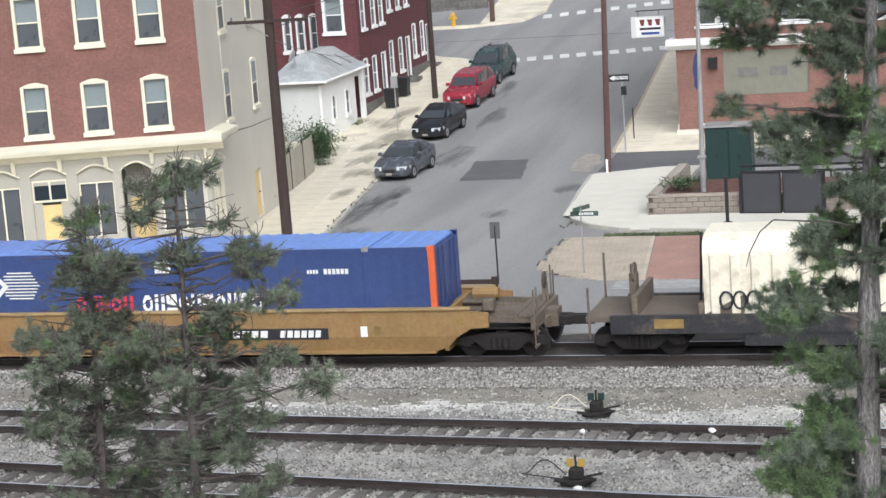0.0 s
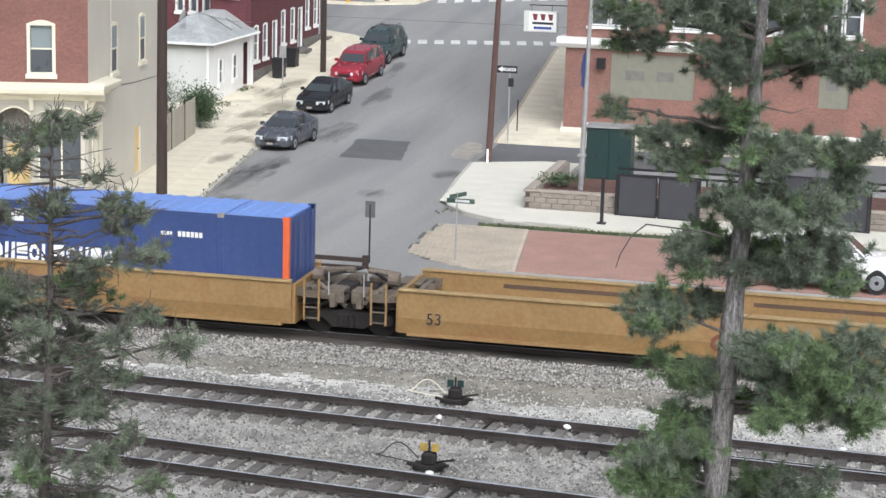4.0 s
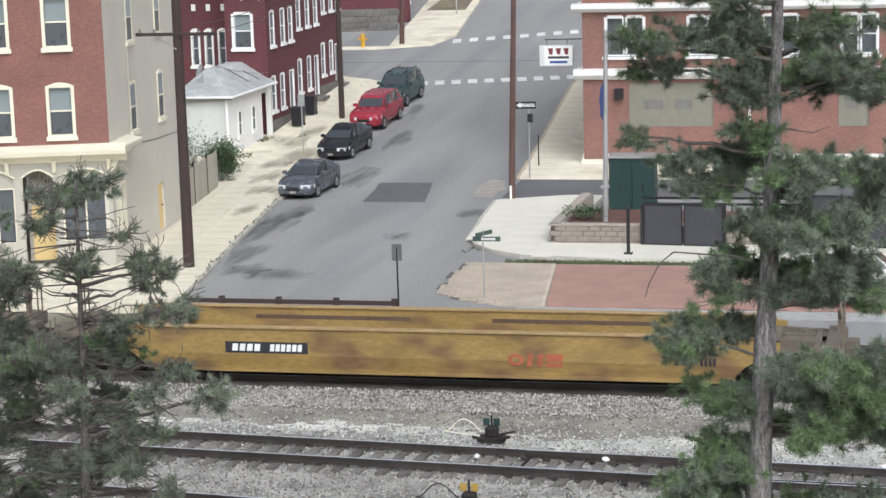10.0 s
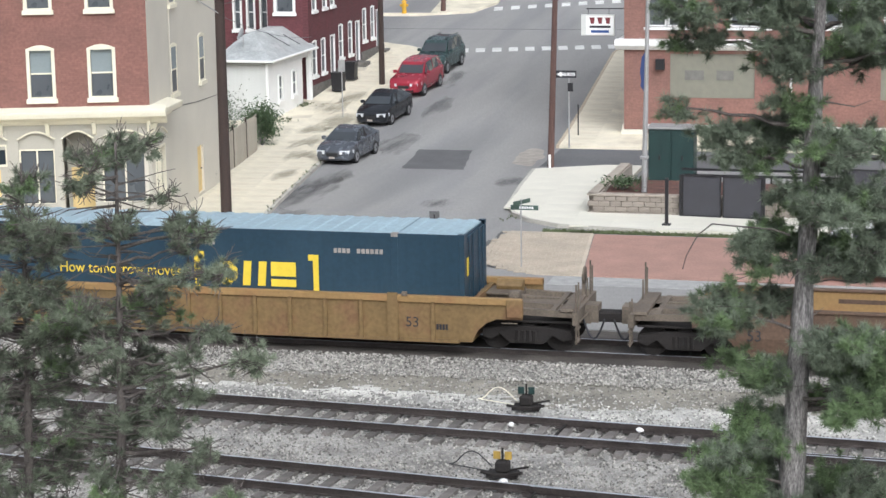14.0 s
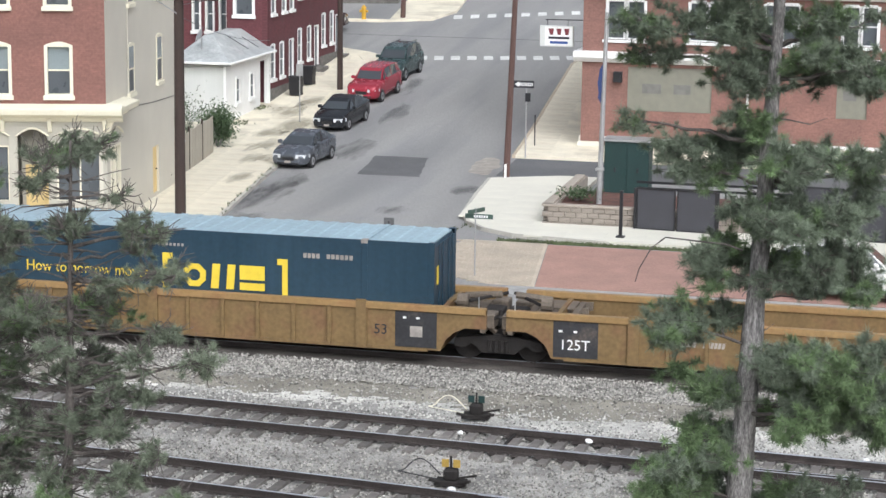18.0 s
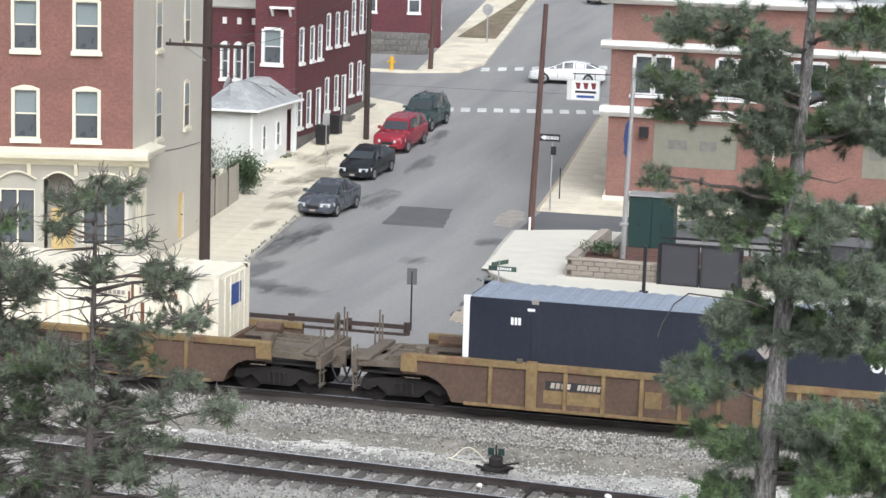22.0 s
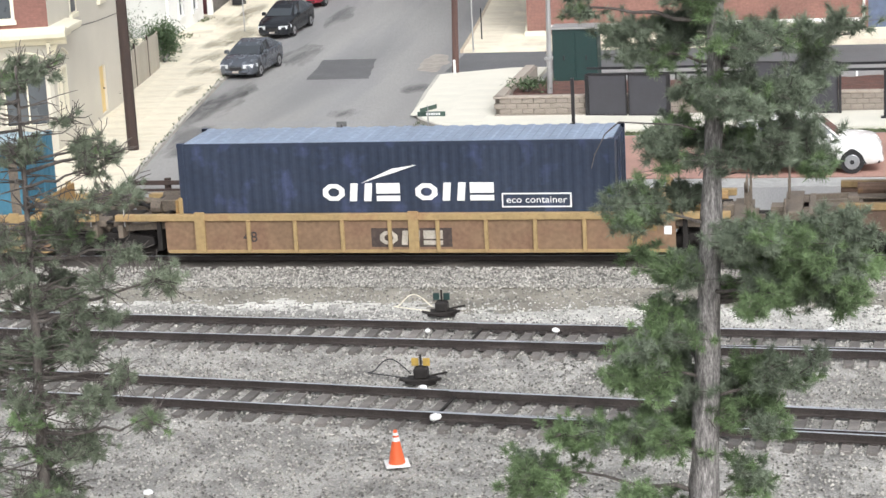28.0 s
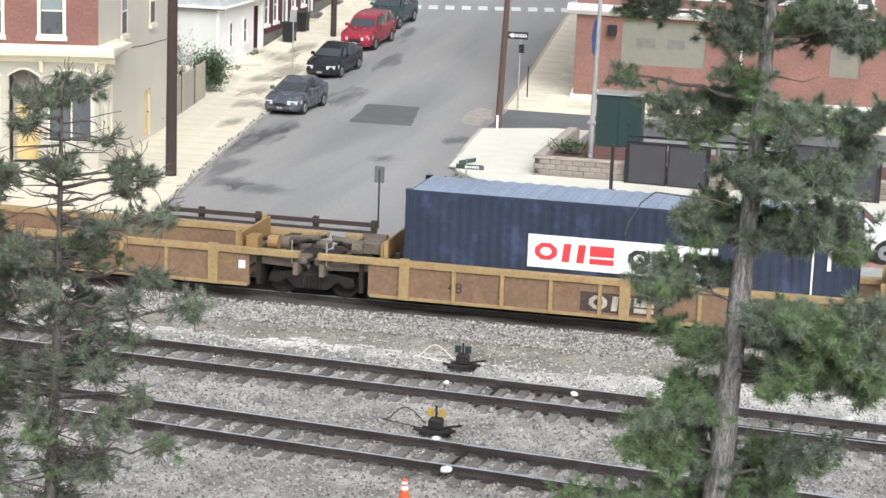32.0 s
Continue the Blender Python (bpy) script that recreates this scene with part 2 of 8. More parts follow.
M_TORANGE = mat("railcar_orange_yellow", (0.182, 0.118, 0.048), 0.65, var=0.2, scale=1.0, fine=9, bump=0.05, spot=(0.15, 0.082, 0.04), spot_amount=0.32, spot_scale=1.0)
# Faded rail paint; on 53-foot cars it also paints the top chord's highlight.
M_TFADELIT = mat("railcar_faded_lit_rail", (0.33, 0.232, 0.108), 0.65, var=0.15, scale=1.2, fine=9, bump=0.04, spot=(0.26, 0.16, 0.08), spot_amount=0.2, spot_scale=1.2)
M_TTAN = mat("railcar_tan_brown_panel", (0.205, 0.13, 0.078), 0.75, var=0.18, scale=0.9, fine=9, bump=0.05, spot=(0.16, 0.095, 0.06), spot_amount=0.35, spot_scale=0.9)
M_UNDER = mat("grimy_running_gear", (0.017, 0.014, 0.0125), 0.85, var=0.3, scale=3, fine=20, bump=0.2)
M_DECK = mat("worn_deck_steel", (0.135, 0.11, 0.085), 0.75, var=0.25, scale=2, fine=18, bump=0.15)
M_DARKCAR = mat("black_railcar_paint", (0.03, 0.03, 0.033), 0.7, var=0.25, scale=1.5, fine=12, spot=(0.08, 0.065, 0.055), spot_amount=0.3)
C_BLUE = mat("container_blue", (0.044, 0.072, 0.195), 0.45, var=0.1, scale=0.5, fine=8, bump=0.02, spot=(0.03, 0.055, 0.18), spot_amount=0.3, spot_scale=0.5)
# Most container roofs take a paler colour than the sides.
C_ROOFB = mat("container_pale_blue_roof", (0.16, 0.27, 0.60), 0.5, var=0.12, scale=0.6, fine=6, bump=0.03)
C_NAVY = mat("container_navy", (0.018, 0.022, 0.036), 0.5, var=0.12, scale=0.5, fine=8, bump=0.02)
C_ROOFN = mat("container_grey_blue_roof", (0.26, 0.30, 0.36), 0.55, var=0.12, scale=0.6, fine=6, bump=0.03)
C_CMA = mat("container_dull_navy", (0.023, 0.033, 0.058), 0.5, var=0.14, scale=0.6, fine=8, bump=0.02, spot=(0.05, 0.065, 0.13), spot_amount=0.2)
C_ROOFC = mat("container_pale_slate_roof", (0.23, 0.28, 0.36), 0.6, var=0.15, scale=0.6, fine=6)
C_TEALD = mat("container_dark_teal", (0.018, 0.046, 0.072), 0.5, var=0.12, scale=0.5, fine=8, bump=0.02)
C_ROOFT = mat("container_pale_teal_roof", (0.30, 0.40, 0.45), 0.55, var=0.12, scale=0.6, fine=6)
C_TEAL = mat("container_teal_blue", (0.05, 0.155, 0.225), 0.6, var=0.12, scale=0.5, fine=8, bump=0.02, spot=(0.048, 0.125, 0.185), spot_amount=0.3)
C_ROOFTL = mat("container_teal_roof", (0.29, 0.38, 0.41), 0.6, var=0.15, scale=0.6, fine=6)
C_PATCH = mat("overpainted_blue_grey", (0.06, 0.097, 0.155), 0.6, var=0.12, scale=1.5, fine=8)
C_RED = mat("container_red", (0.50, 0.085, 0.07), 0.5, var=0.1, scale=0.5, fine=8, bump=0.02)
C_ROOFR = mat("container_pale_red_roof", (0.64, 0.19, 0.165), 0.55, var=0.12, scale=0.6, fine=6)
C_WHITE = mat("container_cream_white", (0.80, 0.75, 0.61), 0.5, var=0.08, scale=0.5, fine=8, bump=0.03, spot=(0.62, 0.55, 0.42), spot_amount=0.2)
C_RUST = mat("rust_streak", (0.19, 0.09, 0.05), 0.9, var=0.25)
P_WHITE = mat("lettering_white", (0.80, 0.80, 0.78), 0.5, var=0.06)
P_YEL = mat("lettering_yellow", (0.75, 0.56, 0.05), 0.5, var=0.06)
P_RED = mat("lettering_red", (0.62, 0.05, 0.06), 0.5, var=0.06)
P_BLACK = mat("lettering_black", (0.025, 0.025, 0.03), 0.55, var=0.1)
P_BLUE = mat("lettering_blue", (0.03, 0.08, 0.28), 0.5, var=0.06)
P_ORANGE = mat("post_orange", (0.65, 0.12, 0.035), 0.55, var=0.1)
P_GREY = mat("faded_grey_mark", (0.33, 0.30, 0.27), 0.7, var=0.2)
P_DULL = mat("faded_lettering", (0.42, 0.38, 0.32), 0.7, var=0.25)
P_ROADW = mat("worn_road_paint", (0.62, 0.62, 0.60), 0.8, var=0.15, scale=1.0, fine=14, rnd=0.06)
M_BARK = mat("pine_bark", (0.215, 0.203, 0.197), 0.95, var=0.55, scale=7, fine=24, stretch=(3, 3, 0.7), bump=0.8)
M_BARKD = mat("dark_pine_bark", (0.105, 0.092, 0.084), 0.95, var=0.35, scale=4, fine=24, stretch=(3, 3, 0.7), bump=0.8)
M_NEEDLE = mat("pine_needles", (0.148, 0.182, 0.128), 0.8, var=0.3, scale=1.1, fine=6, bump=0.0, rnd=0.1)
M_NEEDLED = mat("pine_needles_pale", (0.165, 0.195, 0.138), 0.85, var=0.3, scale=1.1, fine=6, bump=0.0)
M_NEEDLEL = mat("pine_needles_light", (0.14, 0.205, 0.095), 0.7, var=0.35, scale=1.1, fine=6, bump=0.0)
M_LEAF = mat("shrub_leaves", (0.07, 0.11, 0.05), 0.7, var=0.35, scale=3, fine=12, bump=0.0)
M_CONE = mat("cone_orange", (0.75, 0.13, 0.04), 0.5, var=0.05)
M_TYRE = mat("tyre_rubber", (0.02, 0.02, 0.021), 0.9, var=0.2)
M_RIM = mat("alloy_rim", (0.40, 0.41, 0.42), 0.35, 0.7, var=0.1)
M_CARGLASS = mat("car_glass", (0.045, 0.052, 0.058), 0.06, var=0.05, bump=0, spec=1.0)
M_LAMP = mat("headlamp_lens", (0.62, 0.64, 0.66), 0.25, var=0.05, bump=0)
M_TAIL = mat("tail_lamp_red", (0.35, 0.02, 0.02), 0.2, var=0.05, bump=0)
CAR_GREY = mat("car_paint_slate_grey", (0.125, 0.137, 0.158), 0.25, 0.45, var=0.04, bump=0)
CAR_BLACK = mat("car_paint_black", (0.022, 0.024, 0.028), 0.18, 0.2, var=0.04, bump=0)
CAR_RED = mat("car_paint_red", (0.30, 0.03, 0.048), 0.2, 0.15, var=0.04, bump=0)
CAR_GREEN = mat("car_paint_dark_green", (0.05, 0.085, 0.085), 0.25, 0.4, var=0.04, bump=0)
CAR_SILVER = mat("car_paint_silver_beige", (0.42, 0.41, 0.38), 0.25, 0.5, var=0.04, bump=0)
CAR_MAROON = mat("car_paint_brown_maroon", (0.075, 0.055, 0.055), 0.25, 0.4, var=0.04, bump=0)
CAR_WHITE = mat("car_paint_white", (0.78, 0.78, 0.76), 0.22, var=0.03, bump=0)


# ---------- building blocks ----------
def ground_z(y):
    if y <= 84:
        return -0.3
    if y <= 104:
        return -0.3 + 0.002 * (y - 84) ** 2
    return min(0.5 + 0.08 * (y - 104), 9.0)


def mesh_of(bm, name, material, smooth=False):
    me = bpy.data.meshes.new(name)
    bmesh.ops.recalc_face_normals(bm, faces=bm.faces)
    bm.to_mesh(me)
    bm.free()
    for m in material if isinstance(material, (list, tuple)) else [material]:
        me.materials.append(m)
    if smooth:
        for p in me.polygons:
            p.use_smooth = True
    return me


def part(name, bm, material, parent, label="", m=None, smooth=False):
    """One mesh object under a thing or a part."""
    me = bm if isinstance(bm, bpy.types.Mesh) else mesh_of(bm, name, material, smooth)
    ob = new(name, me)
    ob.parent = parent
    if m is not None:
        ob.matrix_basis = m
    if label:
        ob["label"] = label
    return ob


def thing(name, m, label, category, group="", kind=""):
    ob = new(name)
    ob.empty_display_size = 0.3
    ob.matrix_basis = m
    return tagged(ob, label, category, group, kind)


def solid(name, bm, material, label, category, kind="structure", m=None, smooth=False):
    ob = new(name, mesh_of(bm, name, material, smooth))
    if m is not None:
        ob.matrix_basis = m
    return tagged(ob, label, category, kind=kind)


def box(bm, x0, x1, y0, y1, z0, z1, bevel=0.0, mi=0):
    vs = [bm.verts.new((x, y, z)) for x in (x0, x1) for y in (y0, y1) for z in (z0, z1)]
    fs = [bm.faces.new([vs[i] for i in q]) for q in ((0, 1, 3, 2), (4, 6, 7, 5), (0, 4, 5, 1), (2, 3, 7, 6), (0, 2, 6, 4), (1, 5, 7, 3))]
    for f in fs:
        f.material_index = mi
    if bevel:
        bmesh.ops.bevel(bm, geom=list({e for f in fs for e in f.edges}), offset=bevel, segments=1, affect="EDGES")
    return bm


def B(*a, **k):
    return box(bmesh.new(), *a, **k)


def prism(bm, outline, a0, a1, axis="y", mi=0):
    """Extrudes an outline of (p, q) along an axis: y takes (x, z), x takes (y, z), z takes (x, y)."""
    def at(p, q, a):
        return {"y": (p, a, q), "x": (a, p, q), "z": (p, q, a)}[axis]
    r0 = [bm.verts.new(at(p, q, a0)) for p, q in outline]
    r1 = [bm.verts.new(at(p, q, a1)) for p, q in outline]
    n = len(outline)
    fs = [bm.faces.new(r0), bm.faces.new(r1[::-1])]
    fs += [bm.faces.new((r0[i], r1[i], r1[(i + 1) % n], r0[(i + 1) % n])) for i in range(n)]
    for f in fs:
        f.material_index = mi
    return bm


def tube(bm, p0, p1, r0, r1=None, n=8, mi=0):
    """A tapered rod between two points."""
    p0, p1, r1 = Vector(p0), Vector(p1), r0 if r1 is None else r1
    q = (p1 - p0).to_track_quat("Z", "Y")
    rings = [[bm.verts.new(p + q @ Vector((r * math.cos(2 * math.pi * i / n), r * math.sin(2 * math.pi * i / n), 0))) for i in range(n)]
             for p, r in ((p0, r0), (p1, r1))]
    fs = [bm.faces.new(rings[0][::-1]), bm.faces.new(rings[1])]
    fs += [bm.faces.new((rings[0][i], rings[0][(i + 1) % n], rings[1][(i + 1) % n], rings[1][i])) for i in range(n)]
    for f in fs:
        f.material_index = mi
    return bm


def T(*a, **k):
    return tube(bmesh.new(), *a, **k)


def text_mesh(words, size, material, depth=0.008, width=None):
    """Lettering as a thin mesh in the xz plane, facing -y, centred."""
    cu = bpy.data.curves.new("lettering", "FONT")
    cu.body, cu.size, cu.extrude, cu.align_x, cu.align_y = words, size, depth / 2, "CENTER", "CENTER"
    cu.resolution_u = 3
    ob = bpy.data.objects.new("lettering", cu)
    scene.collection.objects.link(ob)
    bpy.context.view_layer.update()
    me = bpy.data.meshes.new_from_object(ob.evaluated_get(bpy.context.evaluated_depsgraph_get()))
    bpy.data.objects.remove(ob)
    xs = [v.co.x for v in me.vertices]
    k = width / (max(xs) - min(xs)) if width else 1.0
    me.transform(Matrix.Rotation(radians(90), 4, "X") @ Matrix.Diagonal((k, 1, 1, 1)))
    me.materials.clear()
    me.materials.append(material)
    return me


def wall_mesh(L, z0, z1, thick, holes):
    """A wall along x from 0 to L, its outer face at y = 0, thickness behind it, with rectangular openings (u0, u1, v0, v1)."""
    bm = bmesh.new()
    us = sorted({0.0, L, *(h[0] for h in holes), *(h[1] for h in holes)})
    zs = sorted({z0, z1, *(h[2] for h in holes), *(h[3] for h in holes)})
    for i in range(len(us) - 1):
        for j in range(len(zs) - 1):
            u, z = (us[i] + us[i + 1]) / 2, (zs[j] + zs[j + 1]) / 2
            if not any(h[0] < u < h[1] and h[2] < z < h[3] for h in holes):
                box(bm, us[i], us[i + 1], 0, thick, zs[j], zs[j + 1])
    bmesh.ops.remove_doubles(bm, verts=bm.verts, dist=1e-4)
    return bm


def arc(u0, u1, v, rise, n=8):
    """Points of a shallow arch from u0 to u1 over the springing line v."""
    return [(u0 + (u1 - u0) * i / n, v + rise * math.sin(math.pi * i / n)) for i in range(n + 1)]


def sash_window(parent, m, w, h, frame_mat=None, arch=0.0, trim=0.12, sill=True, upper=None, lower=None, set_back=0.1, proud=0.05):
    """A double-hung window in an opening w x h whose lower left corner is m's origin; y points into the wall."""
    fm = frame_mat or M_WHITE
    sb = set_back
    win = part("window", B(0.02, w - 0.02, set_back + 0.06, set_back + 0.10, 0.02, h - 0.02), M_GLASSD, parent, m=m)
    fr = bmesh.new()
    for x0, x1, z0, z1 in ((-trim, 0.05, 0, h), (w - 0.05, w + trim, 0, h), (0.05, w - 0.05, h - 0.06, h + (0.0 if arch else trim)), (0.05, w - 0.05, 0, 0.06)):
        box(fr, x0, x1, -proud, set_back + 0.05, z0, z1)
    part("window_frame", fr, fm, win)
    part("rail", B(0.05, w - 0.05, set_back + 0.0, set_back + 0.06, h * 0.5 - 0.03, h * 0.5 + 0.03), fm, win)
    part("pane", B(0.06, w - 0.06, set_back + 0.02, set_back + 0.035, h * 0.5 + 0.03, h - 0.07), upper or M_GLASSL, win)
    part("pane", B(0.06, w - 0.06, set_back + 0.03, set_back + 0.045, 0.07, h * 0.5 - 0.03), lower or M_GLASSD, win)
    if arch:
        out = arc(-trim, w + trim, h, arch)
        part("hood", prism(bmesh.new(), out + [(w + trim, h - 0.02), (-trim, h - 0.02)], -proud - 0.01, 0.08), fm, win)
    if sill:
        part("window_sill", B(-trim - 0.05, w + trim + 0.05, -0.12, 0.05, -0.16, 0.0), fm, win)
    return win


def wall_pose(x, y, dx, dy, z=0.0):
    """Pose of a wall that starts at (x, y) and runs along (dx, dy); its outside is on the right hand."""
    return pose(x, y, z, 0, 0, math.degrees(math.atan2(dy, dx)))


def strip(name, ys, left, right, top, bottom, material, label, category, kind="structure"):
    """A sheet or slab that follows the ground between two edges x(y)."""
    bm = bmesh.new()
    rows = []
    for y in ys:
        z = ground_z(y)
        xs = (left(y), right(y))
        rows.append([bm.verts.new((x, y, z + dz)) for dz in (top, bottom) for x in xs])
    for a, b in zip(rows, rows[1:]):
        for i, j in ((0, 1), (1, 3), (3, 2), (2, 0)):
            bm.faces.new((a[i], a[j], b[j], b[i]))
    bm.faces.new([rows[0][i] for i in (0, 1, 3, 2)])
    bm.faces.new([rows[-1][i] for i in (0, 2, 3, 1)])
    return solid(name, bm, material, label, category, kind)


def lerp_table(pts):
    def f(y):
        for (y0, x0), (y1, x1) in zip(pts, pts[1:]):
            if y <= y1:
                return x0 + (x1 - x0) * (y - y0) / (y1 - y0)
        return pts[-1][1]
    return f


def span(a, b, step):
    n = max(1, round((b - a) / step))
    return [a + (b - a) * i / n for i in range(n + 1)]


# ---------- ground, tracks and street ----------
KERB_L = lerp_table([(40, -22.0), (63, -24.4), (67.6, -25.15), (77, -26.75), (86, -28.1), (92, -28.75), (100, -29.5), (112, -30.4), (117.5, -31.0), (119.5, -31.9), (120.8, -33.4), (122.2, -36.0), (122.8, -60.0)])
KERB_R = lerp_table([(92.6, -18.55), (106, -19.5), (119.5, -20.4), (121, -19.6), (122, -17.0), (122.4, 20.0)])


def ballast_z(x, y):
    da, db, dc = abs(y - 54.04), abs(y - (45.24 - 0.0651 * x)), abs(y - (39.52 - 0.1124 * x))
    z = -0.34
    z = max(z, -0.15 - max(0.0, da - 1.5) * 0.17) if da < 2.9 else z
    if min(db, dc) < 2.2:
        z = max(z, -0.265 - max(0.0, min(db, dc) - 1.35) * 0.08)
    return z


def build_ground():
    bm = bmesh.new()
    xs, ys = [-1500, -400, -150, -70, 0, 70, 150, 400, 1500], [-900, -200, -40, 20, 28, 60, *span(64, 130, 3), 150, 180, 211, 260, 500, 1500, 3500]
    grid = [[bm.verts.new((x, y, (ground_z(y) if y > 57 else -0.55) - 0.06 - (0.9 if y < 25 else 0))) for x in xs] for y in ys]
    for a, b in zip(grid, grid[1:]):
        for i in range(len(xs) - 1):
            bm.faces.new((a[i], a[i + 1], b[i + 1], b[i]))
    solid("ground", bm, M_DIRT, "bare brown earth and thin grass spreading to the horizon", "ground")
    # ballast field with uneven surface, in zones of stone, dust and cinder
    bm = bmesh.new()
    xs, ys = span(-62, 42, 0.26), span(26, 57.4, 0.2)
    grid = []
    for y in ys:
        row = []
        for x in xs:
            z = ballast_z(x, y) + 0.035 * noise.noise((x * 1.3, y * 1.3, 0)) + 0.025 * noise.noise((x * 5, y * 5, 3))
            if y < 37:
                z -= 0.004 * (37 - y) ** 2
            row.append(bm.verts.new((x, y, z)))
        grid.append(row)
    jit = random.Random(1)
    for j, (a, b) in enumerate(zip(grid, grid[1:])):
        for i in range(len(xs) - 1):
            f = bm.faces.new((a[i], a[i + 1], b[i + 1], b[i]))
            x, y = xs[i], ys[j] + 0.9 * noise.noise((xs[i] * 0.25, ys[j] * 0.5, 7)) + 0.35 * noise.noise((xs[i] * 1.5, ys[j] * 1.5, 2)) + jit.uniform(-0.25, 0.25)
            b_line = 45.24 - 0.0651 * x
            # Bed under and beside the train: oil grime with its shade painted in.
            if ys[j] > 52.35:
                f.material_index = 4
            elif 49.3 < y < 51.0:
                f.material_index = 1
            elif b_line + 1.5 < y < 49.4:
                f.material_index = 2 if y > b_line + 2.6 or x > -9 else 0
            elif y < 36.0 - 0.05 * x:
                f.material_index = 1 if y < 31 else 3
    solid("ballast_bed", bm, [M_BALLAST, M_DIRTY, M_BALLAST2, M_BALLAST, mat("oily_shaded_ballast", (0.075, 0.066, 0.058), 0.95, var=0.4, scale=1.2, fine=26, bump=0.8)], "grey crushed stone ballast with brown cinder path and pale stone dust", "ballast", smooth=True)


def build_stones():
    """Loose ballast stones as scattered masses: grey, and pale ones on the strip beside the middle track."""
    rng = random.Random(5)
    heaps = {"grey": ([], []), "pale": ([], [])}

    def stone(x, y, z, s):
        line = y + 0.0651 * x + 0.5 * noise.noise((x * 0.3, y * 0.6, 4))
        verts, faces = heaps["pale" if 46.9 < line < 49.0 and y < 49.6 else "grey"]
        n = len(verts)
        a = rng.uniform(0, 6.28)
        ca, sa = math.cos(a), math.sin(a)
        for px, py, pz in ((1, 0, 0), (0, 0.8, 0), (-1, 0, 0.1), (0, -0.8, 0), (0.1, 0.1, 0.75), (0, 0, -0.6)):
            px, py, pz = (v * s * rng.uniform(0.7, 1.3) for v in (px, py, pz))
            verts.append((x + px * ca - py * sa, y + px * sa + py * ca, z + pz))
        for q in ((0, 1, 4), (1, 2, 4), (2, 3, 4), (3, 0, 4), (1, 0, 5), (2, 1, 5), (3, 2, 5), (0, 3, 5)):
            faces.append([n + i for i in q])

    for _ in range(100000):
        x, y = rng.uniform(-36, 12), rng.uniform(33, 52.5)
        shoulder = 51 < y < 53.2
        if 49.2 < y < 51 and rng.random() < 0.4:
            continue
        if 47.0 < y + 0.0651 * x < 49.0 and rng.random() < 0.3:
            continue
        s = rng.uniform(0.028, 0.05) if shoulder else rng.uniform(0.022, 0.048)
        stone(x, y, ballast_z(x, y) + 0.03 - (0.004 * (37 - y) ** 2 if y < 37 else 0), s)
    for _ in range(16000):
        stone(x := rng.uniform(-36, 12), y := rng.uniform(51.0, 52.45), ballast_z(x, y) + 0.04, rng.uniform(0.03, 0.052))
    for kind, colour, label in (("grey", (0.315, 0.302, 0.275), "loose grey and white crushed ballast stones"), ("pale", (0.43, 0.42, 0.39), "pale dusty crushed stones beside the middle track")):
        verts, faces = heaps[kind]
        me = bpy.data.meshes.new("ballast_stones")
        me.from_pydata(verts, [], faces)
        m = mat("loose_stone_" + kind, colour, 0.9, var=0.14, scale=2, fine=20, bump=0.2)
        t = m.node_tree
        geo = t.nodes.new("ShaderNodeNewGeometry")
        r = t.nodes.new("ShaderNodeMapRange")
        r.inputs[3].default_value, r.inputs[4].default_value = 0.3, 1.5
        t.links.new(geo.outputs["Random Per Island"], r.inputs[0])
        x = t.nodes.new("ShaderNodeMix")
        x.data_type, x.blend_type = "RGBA", "MULTIPLY"
        x.inputs[0].default_value = 1.0
        b = t.nodes["Principled BSDF"]
        t.links.new(b.inputs["Base Color"].links[0].from_socket, x.inputs[6])
        t.links.new(r.outputs[0], x.inputs[7])
        t.links.new(x.outputs[2], b.inputs["Base Color"])
        me.materials.append(m)
        tagged(new("ballast_stones", me), label, "gravel", kind="stuff")


def build_track(name, y0, slope, x0, x1, label):
    """Two rails on ties; the track runs along its own x axis."""
    ang = math.degrees(math.atan(slope))
    tr = thing(name, pose(0, y0, 0, 0, 0, ang), label, "railway track", "railway tracks", kind="structure")
    for side in (-0.7525, 0.7525):
        bm = bmesh.new()
        prism(bm, [(side - 0.07, -0.172), (side + 0.07, -0.172), (side + 0.07, -0.155), (side + 0.012, -0.135), (side + 0.012, -0.04), (side + 0.036, -0.03),
                   (side + 0.036, -0.005), (side - 0.036, -0.005), (side - 0.036, -0.03), (side - 0.012, -0.04), (side - 0.012, -0.135), (side - 0.07, -0.155)], x0, x1, axis="x")
        rail = part("rail", bm, M_RAIL, tr)
        part("rail_head", B(x0, x1, side - 0.034, side + 0.034, -0.006, 0.0), M_RAILTOP, rail, "polished running surface")
    rng = random.Random(name)
    me = mesh_of(B(-0.115, 0.115, -1.3, 1.3, -0.36, -0.175, bevel=0.012), "tie", M_TIE)
    plate = mesh_of(B(-0.09, 0.09, -0.17, 0.17, -0.176, -0.163), "tie_plate", M_RAIL)
    n = int((x1 - x0) / 0.55)
    for i in range(n):
        x = x0 + 0.3 + i * 0.55
        tie = part("tie", me, None, tr, m=pose(x + rng.uniform(-0.03, 0.03), rng.uniform(-0.06, 0.06), rng.uniform(-0.012, 0.006), 0, 0, rng.uniform(-1.5, 1.5)))
        if -24 < x < 3 and name != "track_train":
            for s in (-0.7525, 0.7525):
                part("tie_plate", plate, None, tie, m=pose(0, s, 0))


